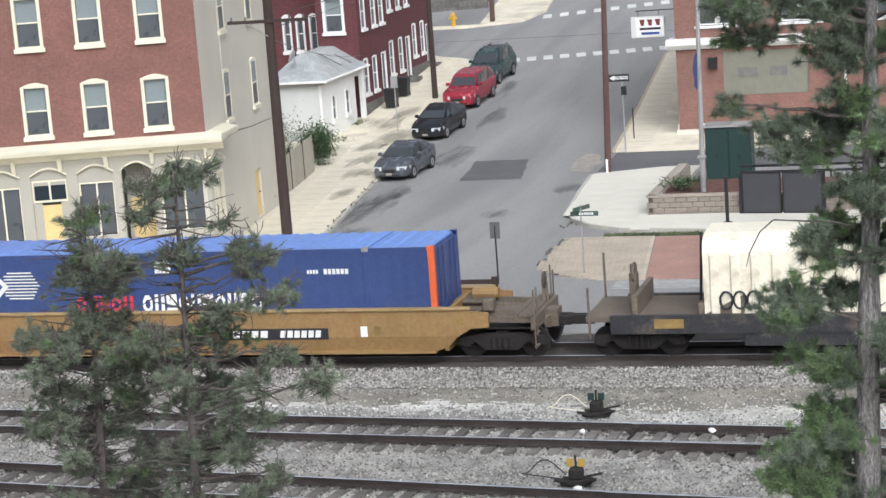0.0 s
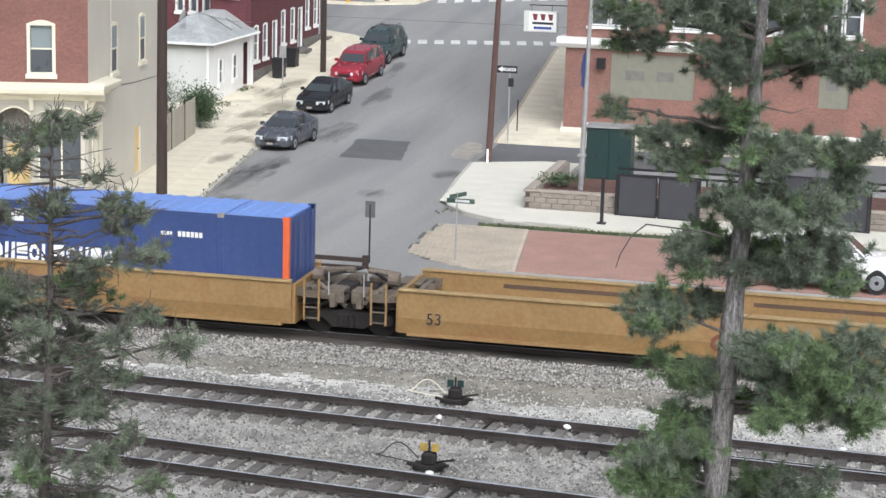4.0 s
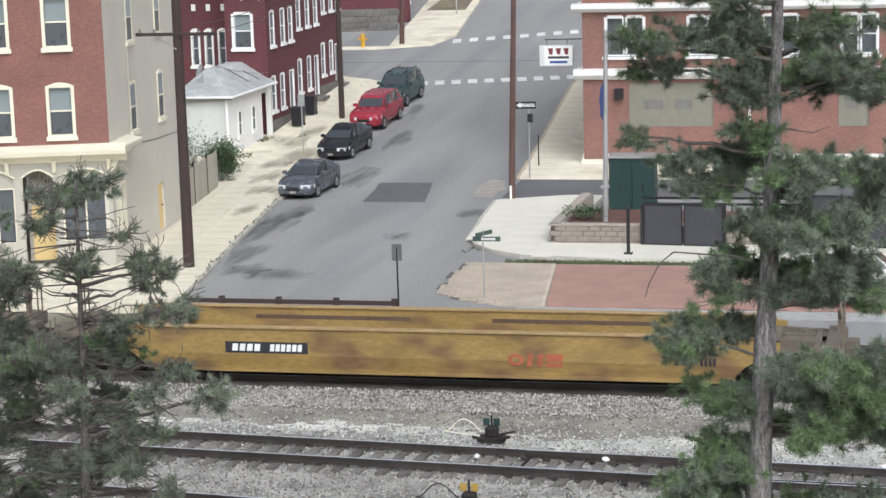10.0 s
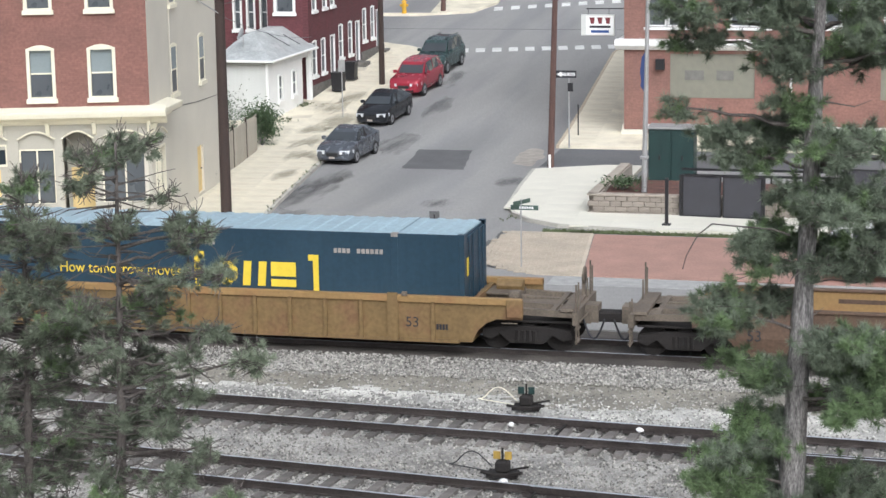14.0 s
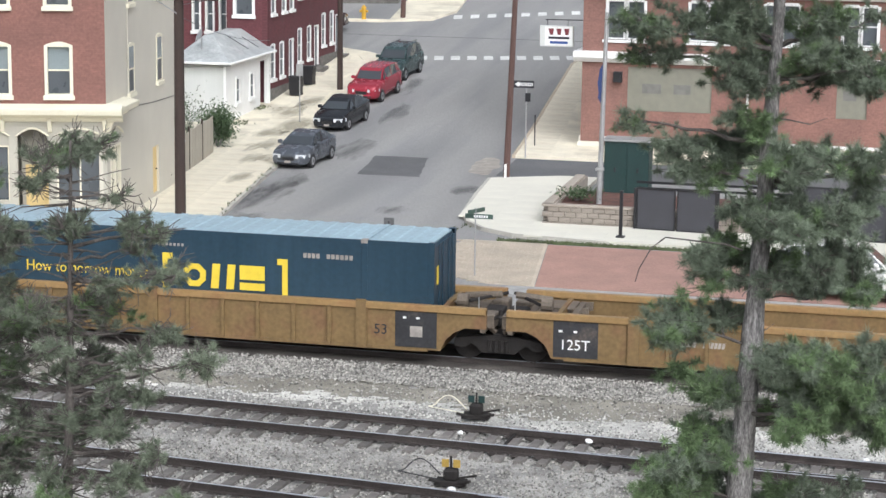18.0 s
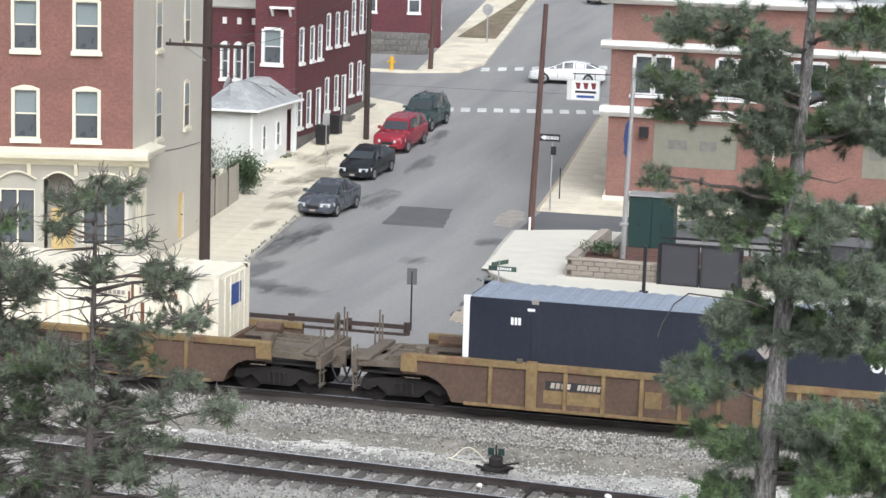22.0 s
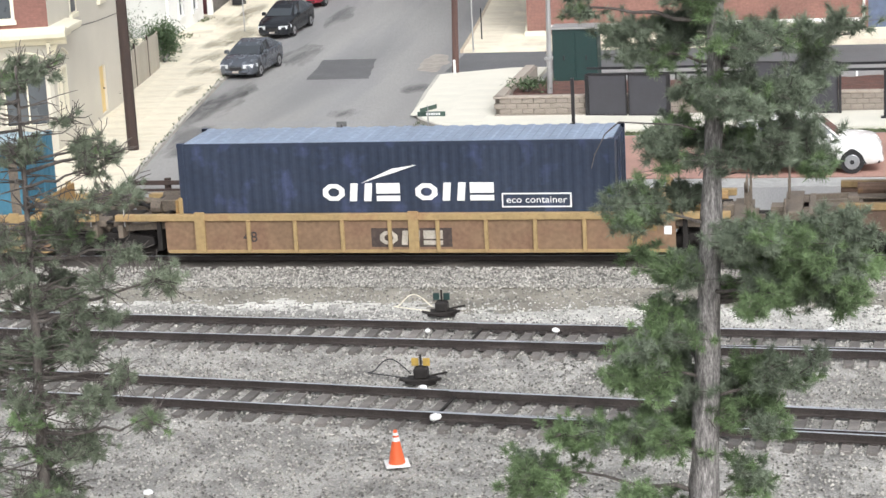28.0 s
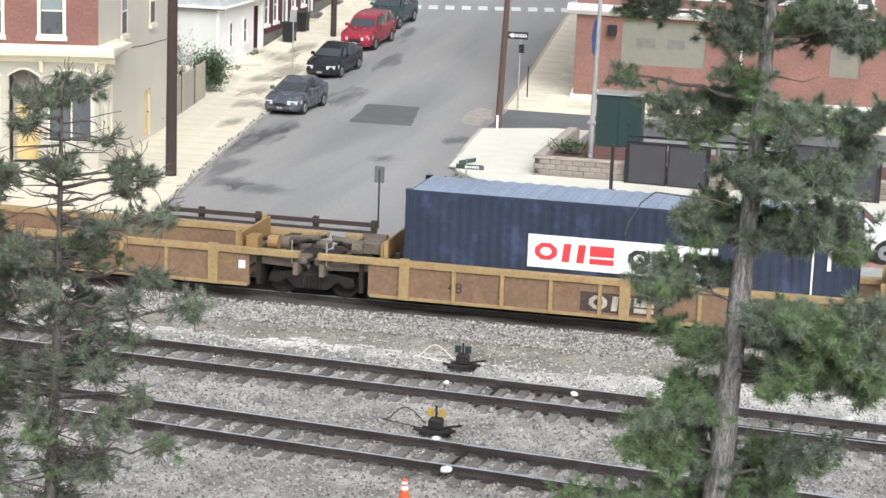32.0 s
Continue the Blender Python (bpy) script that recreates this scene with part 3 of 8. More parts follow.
def build_street():
    strip("road", span(57.2, 211, 3), lambda y: KERB_L(y) - 0.05 if y < 122.5 else -150, lambda y: 60, 0.0, -0.12, M_ASPH, "worn grey asphalt street climbing to a cross street", "road")
    strip("pavement_left", [62.5, *span(63, 122, 1.5), 122.6], lambda y: -90, lambda y: KERB_L(y) - 0.16, 0.15, -0.1, M_CONC, "cracked tan concrete sidewalk along the buildings", "sidewalk")
    strip("kerb_left", [62.5, *span(63, 120.6, 1.5)], lambda y: KERB_L(y) - 0.16, lambda y: KERB_L(y), 0.145, -0.1, M_KERB, "worn grey concrete kerb", "kerb")
    strip("pavement_right", span(92.6, 122, 1.2), lambda y: KERB_R(y) + 0.16, lambda y: 30, 0.15, -0.1, M_CONC, "tan concrete sidewalk beside the brick hall", "sidewalk")
    strip("kerb_right", span(92.6, 121, 1.2), lambda y: KERB_R(y), lambda y: KERB_R(y) + 0.16, 0.156, -0.1, mat("faded_yellow_kerb", (0.47, 0.39, 0.29), 0.85, var=0.2), "kerb with faded yellow paint", "kerb")
    left = lerp_table([(72.6, -11.0), (73.2, -14.6), (74.2, -16.0), (75.4, -16.85), (77.5, -17.5), (82, -18.0), (86.3, -18.35), (87.8, -15.2)])
    ys = [72.6, 72.9, 73.2, 73.7, 74.2, 74.8, 75.4, 76.4, 77.5, 79.5, 82, 84, 86.3, 87.0, 87.7]
    strip("corner_island", ys, lambda y: left(y) + 0.15, lambda y: 30 if y < 76.0 else -13.7, 0.16, -0.1, M_CONC2, "new pale concrete corner sidewalk", "sidewalk")
    strip("island_kerb", ys, left, lambda y: left(y) + 0.15, 0.155, -0.1, M_KERB, "pale concrete kerb round the corner", "kerb")
    strip("back_lot", span(87.75, 92.55, 1.2), lambda y: -18.3, lambda y: 30, 0.012, -0.1, mat("lot_asphalt", (0.115, 0.117, 0.12), 0.9, var=0.2, scale=0.5, fine=20), "dark asphalt driveway behind the corner", "driveway")
    # paved aprons between the tracks and the corner
    apron_l = lerp_table([(64.5, -13.6), (65.2, -14.2), (65.6, -14.7), (66.2, -15.5), (66.6, -15.3), (67.4, -16.1), (68.2, -15.9), (68.9, -16.4), (69.8, -16.2), (71.2, -16.3), (72.2, -16.15), (73.9, -16.1)])
    strip("tan_apron", span(64.6, 72.2, 0.2), apron_l, lambda y: -12.2 - 0.125 * (y - 65.3), 0.03, -0.1, M_TANPAVE, "tan brick paver apron with broken edge", "pavement")
    strip("red_apron", span(64.6, 72.0, 0.8), lambda y: -12.17 - 0.125 * (y - 65.3), lambda y: 30, 0.032, -0.1, M_BRICKPAVE, "faded red brick paver apron", "pavement")
    strip("grass_verge", span(72.25, 72.55, 0.15), lambda y: -15.0, lambda y: 30, 0.05, -0.1, M_GRASS, "thin green grass verge along the kerb", "grass", kind="stuff")
    strip("concrete_gutter", span(63.2, 64.5, 0.6), lambda y: -13.0, lambda y: 30, 0.02, -0.1, mat("grey_gutter", (0.33, 0.33, 0.32), 0.9, var=0.15), "grey concrete strip beside the pavers", "pavement")
    # asphalt patches
    for n, (x0, x1, x2, x3, y0, y1) in enumerate(((-24.35, -21.5, -22.35, -24.9, 86.4, 91.6),)):
        bm = bmesh.new()
        rng = random.Random(n)
        k = 9
        ring = [(x0 + (x1 - x0) * i / k, y0) for i in range(k)] + [(x1 + (x2 - x1) * i / k, y0 + (y1 - y0) * i / k) for i in range(k)]
        ring += [(x2 + (x3 - x2) * i / k, y1) for i in range(k)] + [(x3 + (x0 - x3) * i / k, y1 + (y0 - y1) * i / k) for i in range(k)]
        j = 0.05 if n == 0 else 0.22
        vs = [bm.verts.new((x + rng.uniform(-j, j), y + rng.uniform(-j, j), ground_z(y) + 0.006)) for x, y in ring]
        bm.faces.new(vs)
        bmesh.ops.triangulate(bm, faces=bm.faces)
        solid("road_patch", bm, M_PATCH, "dark tar patch on the asphalt", "road patch")
    stain = soft_edged(mat("oil_stain", (0.105, 0.104, 0.104), 0.85, var=0.25))
    stain2 = soft_edged(mat("old_seal_patch", (0.16, 0.16, 0.162), 0.9, var=0.2))
    crack = mat("dark_broken_asphalt", (0.10, 0.098, 0.095), 0.8, var=0.3)
    tan = mat("broken_tan_concrete", (0.33, 0.30, 0.265), 0.9, var=0.2)
    for n, (x, y, a, b, m) in enumerate(((-26.2, 79.3, 1.3, 3.6, stain), (-26.6, 82.5, 1.1, 3.0, stain), (-25.2, 73.4, 0.9, 3.0, stain2), (-24.4, 70.0, 1.1, 1.5, stain), (-22.6, 69.3, 1.4, 1.4, stain2), (-26.2, 93.0, 1.0, 3.4, stain2), (-27.0, 103.3, 0.8, 3.0, stain2), (-28.0, 110.5, 0.7, 2.6, stain2),
                                             (-19.35, 90.2, 0.75, 2.0, tan), (-18.9, 83.6, 0.7, 1.6, stain2), (-20.4, 77.5, 0.8, 1.3, stain2), (-15.4, 66.5, 0.55, 0.5, crack), (-16.1, 67.7, 0.3, 0.75, crack), (-15.0, 65.7, 0.6, 0.25, crack), (-16.45, 69.6, 0.12, 0.7, crack), (-16.4, 71.3, 0.09, 0.7, crack))):
        bm = bmesh.new()
        vs = []
        for i in range(28):
            k = 2 * math.pi * i / 28
            r = 1 + 0.55 * noise.noise((math.cos(k) * 1.6 + n * 3, math.sin(k) * 1.6, n))
            yy = y + b * r * math.sin(k)
            vs.append(bm.verts.new((x + a * r * math.cos(k) - 0.09 * (yy - y), yy, ground_z(yy) + 0.006 + 0.001 * n)))
        c = bm.verts.new((x, y, ground_z(y) + 0.006 + 0.001 * n))
        for i in range(28):
            bm.faces.new((vs[i], vs[(i + 1) % 28], c))
        solid("road_stain", bm, m, "broken tan concrete patch by the pole" if m is tan else "dark crumbling asphalt at the edge of the pavers" if m is crack else "dark uneven stain on the asphalt", "road patch")
    # crosswalks
    cw = thing("crosswalk", pose(0, 0, 0), "white painted crosswalk bars, worn", "crosswalk", "crosswalks", kind="structure")
    for k in range(10):
        x = -29.75 + k * 0.98
        y = 119.0 + 0.2 * (x + 29.57)
        part("stripe", skew_quad(x, y, 0.55, 1.35, 0.2), P_ROADW, cw)
    cw = thing("crosswalk", pose(0, 0, 0), "white painted crosswalk bars on the far side", "crosswalk", "crosswalks", kind="structure")
    for k in range(8):
        x = -31.3 + k * 1.08
        y = 135.0 + 0.45 * (x + 31.35)
        part("stripe", skew_quad(x, y, 0.55, 1.6, 0.45), P_ROADW, cw)
    strip("far_line", [127.5, 127.62], lambda y: -90, lambda y: 40, 0.005, -0.01, mat("dark_seam", (0.11, 0.11, 0.11), 0.9), "dark tar seam across the cross street", "road seam")


def skew_quad(x, y, w, d, slope):
    bm = bmesh.new()
    pts = ((x, y), (x + w, y + slope * w), (x + w - 0.3, y + slope * w + d), (x - 0.3, y + d))
    top = [bm.verts.new((a, b, ground_z(b) + 0.008)) for a, b in pts]
    bm.faces.new(top)
    return bm


# ---------- houses ----------
def corner_building():
    """Three-storey corner house: brick front over a cream shopfront, grey stucco side."""
    bld = thing("corner_house", pose(-29.36, 70.0, -0.15), "three-storey red brick corner house with cream shopfront and grey stucco side", "house")
    d = Vector((5.7, 1.79)).normalized()
    L, top = 24.0, 12.2
    mf = wall_pose(-d.x * L, -d.y * L, d.x, d.y)
    z0 = 0.15
    cols = [-1.25 - 0.9, -3.45 - 0.93, -5.68 - 0.92, -7.9 - 0.92, -10.1 - 0.92, -12.3 - 0.92, -14.6 - 0.9]
    holes = [(L + u, L + u + 0.9, z + z0, z + z0 + 1.85) for u in cols for z in (4.78, 8.05)]
    part("brick_wall", wall_mesh(L, 4.5, top, 0.3, holes), M_BRICK, bld, "red brick upper storeys", m=mf)
    for u0, u1, v0, v1 in holes:
        sash_window(bld, mf @ pose(u0, 0, v0), 0.9, 1.85, M_CREAM, arch=0.14, trim=0.07)
    # shopfront with arches
    bays = [(-2.0, 0.0, "win"), (-3.42, -2.02, "recess"), (-5.05, -3.45, "win"), (-6.8, -5.2, "door"), (-8.6, -6.95, "win"), (-10.4, -8.75, "win"), (-12.2, -10.55, "door"), (-14.2, -12.4, "win"), (-16.2, -14.4, "win")]
    sh = [(L + a + 0.14, L + b - 0.14, 0.15 if k != "win" else 0.95, 3.72) for a, b, k in bays]
    part("shop_wall", wall_mesh(L, 0.0, 4.1, 0.25, sh), M_TAUPE, bld, "taupe painted shopfront", m=mf)
    for (a, b, k), (u0, u1, v0, v1) in zip(bays, sh):
        w = u1 - u0
        bay = part("arch_trim", prism(bmesh.new(), arc(0, w, 3.42, 0.26) + [(w, 3.75), (0, 3.75)], -0.03, 0.24), M_TAUPE, bld, m=mf @ pose(u0, 0, 0))
        if k != "recess":
            part("spandrel", B(0, w, 0.1, 0.24, 3.05, 3.74), M_TAUPE, bay)
        part("arch_moulding", prism(bmesh.new(), arc(-0.06, w + 0.06, 3.44, 0.31) + arc(0, w, 3.42, 0.26)[::-1], -0.06, 0.0), M_CREAM, bay, "cream arch moulding")
        if k == "win":
            part("shop_window", B(0, w, 0.16, 0.2, v0, 3.06), M_GLASS, bay)
            part("curtain", B(0.08, w - 0.08, 0.152, 0.16, v0 + 0.1, 2.95), M_GLASSD, bay)
            part("window_frame", window_bars(0, w, v0, 3.05, 2, 0.06, 0.1, 0.16), M_CREAM, bay, "cream window bars")
            part("panel", B(0, w, 0.0, 0.1, v0 - 0.02, v0 + 0.05), M_TAUPE, bay)
        elif k == "door":
            part("door_panel", B(w * 0.25, w * 0.78, 0.14, 0.2, 0.15, 2.3), M_YDOOR, bay, "pale yellow door")
            part("transom", B(0.03, w - 0.03, 0.16, 0.2, 2.5, 3.2), M_GLASS, bay)
            part("window_frame", window_bars(0.0, w, 2.42, 3.25, 2, 0.07, 0.08, 0.16), M_CREAM, bay)
            part("surround", B(0, w * 0.25, 0.12, 0.2, 0.15, 2.45), M_TAUPE, bay)
            part("surround", B(w * 0.78, w, 0.12, 0.2, 0.15, 2.45), M_TAUPE, bay)
        else:
            part("back_wall", B(0, w, 1.1, 1.2, 0.1, 3.6), M_TAUPE, bay, "recessed entry wall")
            part("door_panel", B(0.15, 1.0, 1.04, 1.1, 0.15, 2.2), M_YDOOR, bay, "pale yellow door")
    # cornice, mitred round the corner
    prof = [(0.0, 3.95), (-0.12, 4.0), (-0.2, 4.12), (-0.55, 4.26), (-0.6, 4.42), (-0.6, 4.5), (0.0, 4.62)]
    part("cornice", prism(bmesh.new(), prof, -0.2, L + 0.62, axis="x"), M_CREAM, bld, "cream moulded cornice", m=mf)
    for k in range(9):
        part("bracket", prism(bmesh.new(), [(0, 3.55), (-0.1, 3.6), (-0.3, 4.05), (0, 4.1)], -0.07, 0.07, axis="x"), M_CREAM, bld, m=mf @ pose(L - 0.05 - k * 1.72 - (0.3 if k else 0), 0, 0))
    ms = wall_pose(0, 0, -0.129, 0.9917)
    S = 11.3
    holes = [(u, u + 0.85, z + z0, z + z0 + 1.85) for u in (3.2, 7.7) for z in (4.5, 7.95)]
    holes += [(6.95, 7.95, 0.12, 2.05), (0.5, 1.9, 0.9, 2.95)]
    part("stucco_wall", wall_mesh(S, 0.0, top, 0.3, holes), M_STUCCO, bld, "grey stucco side wall", m=ms)
    for u0, u1, v0, v1 in holes[:4]:
        sash_window(bld, ms @ pose(u0, 0, v0), 0.85, 1.85, M_CREAM, arch=0.1, trim=0.06, set_back=-0.06)
    door = part("side_door", B(0, 1.0, 0.1, 0.15, 0.0, 1.93), M_YDOOR, bld, "pale yellow side door", m=ms @ pose(6.95, 0, 0.12))
    part("knob", T((0.85, 0.1, 0.95), (0.85, 0.03, 0.95), 0.03), M_BLACK, door)
    bay = part("bay_window", B(0, 1.4, 0.14, 0.18, 0, 2.05), M_GLASS, bld, m=ms @ pose(0.5, 0, 0.9))
    part("window_frame", window_bars(0, 1.4, 0, 2.05, 2, 0.08, -0.03, 0.12), M_CREAM, bay)
    part("arch_moulding", prism(bmesh.new(), arc(0.2, 2.3, 3.3, 0.36) + arc(0.3, 2.2, 3.28, 0.32)[::-1], -0.06, 0.0), M_CREAM, bld, m=ms)
    part("cornice_return", prism(bmesh.new(), prof, 0.003, 2.6, axis="x"), M_CREAM, bld, "cream moulded cornice", m=ms)
    part("bracket", prism(bmesh.new(), [(0, 3.55), (-0.1, 3.6), (-0.3, 4.05), (0, 4.1)], -0.07, 0.07, axis="x"), M_CREAM, bld, m=ms @ pose(0.15, 0, 0))
    part("conduit", T((3.15, -0.03, 4.2), (3.15, -0.03, top), 0.025, n=5), M_STUCCO, bld, m=ms)
    part("crack_line", prism(bmesh.new(), [(0, 4.02), (3, 4.05), (6, 3.9), (S, 3.75), (S, 3.72), (6, 3.86), (3, 4.0), (0, 3.98)], -0.012, 0.0), mat("dark_crack", (0.2, 0.19, 0.17), 0.9), bld, "dark repair line across the stucco", m=ms @ pose(2.6, 0, 0) @ Matrix.Diagonal((0.76, 1, 1, 1)))
    back = bmesh.new()
    prism(back, [(-0.4, 0.4), (-d.x * L + 0.1, -d.y * L + 0.4), (-d.x * L - 1.0, S - 0.4), (-0.129 * S - 0.4, S - 0.1)], top - 0.3, top - 0.1, axis="z")
    part("roof", back, M_ROOFD, bld, "dark flat roof")
    part("back_wall", B(0, L + 1, 0, 0.25, 0, top), M_STUCCO, bld, m=wall_pose(-0.129 * S - 0.1, S - 0.05, -1, -0.05))
    part("parapet", B(0, L, -0.25, 0.1, top, top + 0.35), M_CREAM, bld, "cream roof cornice", m=mf)


def window_bars(u0, u1, v0, v1, n, w, y0, y1):
    bm = bmesh.new()
    box(bm, u0, u1, y0, y1, v0, v0 + w)
    box(bm, u0, u1, y0, y1, v1 - w, v1)
    for i in range(n + 1):
        u = u0 + (u1 - u0 - w) * i / n
        box(bm, u, u + w, y0, y1, v0 + w, v1 - w)
    return bm


def white_house():
    h = thing("small_white_house", pose(-34.45, 97.7, 0.0), "small white clapboard house with grey hipped tin roof", "house")
    W, D = 2.6, 5.9
    z0, zt = -0.2, 3.3
    mf = wall_pose(-W, 0, 1, 0)
    core = part("clapboard_wall", B(-W, 0, 0.0, 0.12, z0, zt), M_SIDING, h)
    board = mesh_of(prism(bmesh.new(), [(0.0, 0), (-0.05, 0), (-0.005, 0.155), (0.0, 0.155)], 0, W, axis="x"), "clapboard", M_SIDING)
    for k in range(22):
        part("clapboard", board, None, core, m=mf @ pose(0, 0, k * 0.15))
    ms = wall_pose(0, 0, 0.045, 1)
    holes = [(1.35, 1.95, 1.1, 2.4), (3.3, 3.95, 1.15, 2.45), (4.85, 5.75, 0.35, 2.95)]
    part("street_wall", wall_mesh(D, z0, zt, 0.12, holes), M_WHITE, h, "flat white street wall", m=ms)
    for u0, u1, v0, v1 in holes[:2]:
        sash_window(h, ms @ pose(u0, 0, v0), u1 - u0, v1 - v0, M_WHITE, trim=0.06, sill=True, upper=M_GLASSD, lower=M_GLASSD, set_back=0.03)
    part("doorway", B(4.85, 5.75, 0.4, 0.5, 0.35, 2.95), M_BLACK, h, "dark open doorway", m=ms)
    part("porch_post", B(5.78, 5.95, -0.15, 0.1, z0, zt), M_WHITE, h, "white porch post", m=ms)
    part("foundation", B(0, D, -0.03, 0.1, -0.6, 0.28), M_STONE, h, "grey foundation", m=ms @ pose(0, -0.01, 0))
    part("door_step", B(4.7, 5.9, -0.5, 0.0, -0.3, 0.3), M_CONC, h, m=ms)
    part("downspout", T((-0.06, -0.06, 0), (-0.06, -0.06, zt), 0.05), M_WHITE, h)
    part("corner_board", B(-0.12, 0.02, -0.04, 0.1, z0, zt), M_WHITE, h)
    roof = bmesh.new()
    e = [(-W - 0.3, -0.35, zt), (0.35, -0.35, zt), (0.62, D + 0.3, zt + 0.12), (-W - 0.3, D + 0.3, zt + 0.12)]
    r = [(-W + 0.6, 2.3, zt + 1.15), (-1.5, 2.3, zt + 1.2), (-1.2, D + 0.3, zt + 1.25), (-W + 0.6, D + 0.3, zt + 1.25)]
    ev, rv = [roof.verts.new(p) for p in e], [roof.verts.new(p) for p in r]
    lv = [roof.verts.new((p[0], p[1], p[2] - 0.1)) for p in e]
    for i in range(4):
        j = (i + 1) % 4
        roof.faces.new((ev[i], ev[j], rv[j], rv[i]))
        roof.faces.new((lv[i], lv[j], ev[j], ev[i]))
    roof.faces.new(rv)
    roof.faces.new(lv[::-1])
    rf = part("roof", roof, M_ROOFG, h, "weathered grey tin roof")
    part("gutter", T((-W - 0.3, -0.4, zt - 0.02), (0.4, -0.4, zt - 0.02), 0.07, n=6), M_WHITE, rf, "white gutter")
    part("gutter", T((0.4, -0.4, zt - 0.02), (0.66, D + 0.3, zt + 0.1), 0.07, n=6), M_WHITE, rf, "white gutter")
    part("roof_seam", B(-1.2, 0.25, 2.9, 2.96, 0, 0.03), M_ROOFD, rf, "dark roof seam", m=pose(0, 0, zt + 0.57, 0, 29, 0))
    part("roof_seam", B(-0.75, 0.3, 4.4, 4.46, 0, 0.03), M_ROOFD, rf, "dark roof seam", m=pose(0, 0, zt + 0.57, 0, 29, 0))
    # The dark line of shade below the eave, put in as a board.
    part("eave_shadow_board", B(-W - 0.25, 0.3, -0.3, -0.05, zt - 0.14, zt - 0.1), M_STONE, rf, "grey board painted in as eave shade")
    dish = thing("satellite_dish", pose(-W + 1.0, 0, 0) @ pose(-34.45, 98.6, 4.0), "grey satellite dish on the tin roof", "satellite dish")
    part("mast", T((0, 0, -0.15), (0, 0, 0.45), 0.03), M_GALV, dish)
    part("reflector", T((0, -0.05, 0.55), (-0.12, -0.12, 0.62), 0.1, 0.36, n=16), M_ROOFG, dish, m=pose(0, 0, 0))
    d2 = thing("satellite_dish", pose(-30.95, 81.2, 2.4), "white satellite dish on the stucco wall", "satellite dish")
    part("reflector", T((0, 0, 0), (0.15, -0.1, 0.05), 0.1, 0.38, n=16), M_SIDING, d2)
    part("arm", T((-0.2, 0.1, -0.2), (0.35, -0.2, -0.75), 0.03), M_WHITE, d2)
    part("camera_box", T((0.1, -0.25, -0.8), (0.55, -0.25, -0.72), 0.09), M_WHITE, d2)


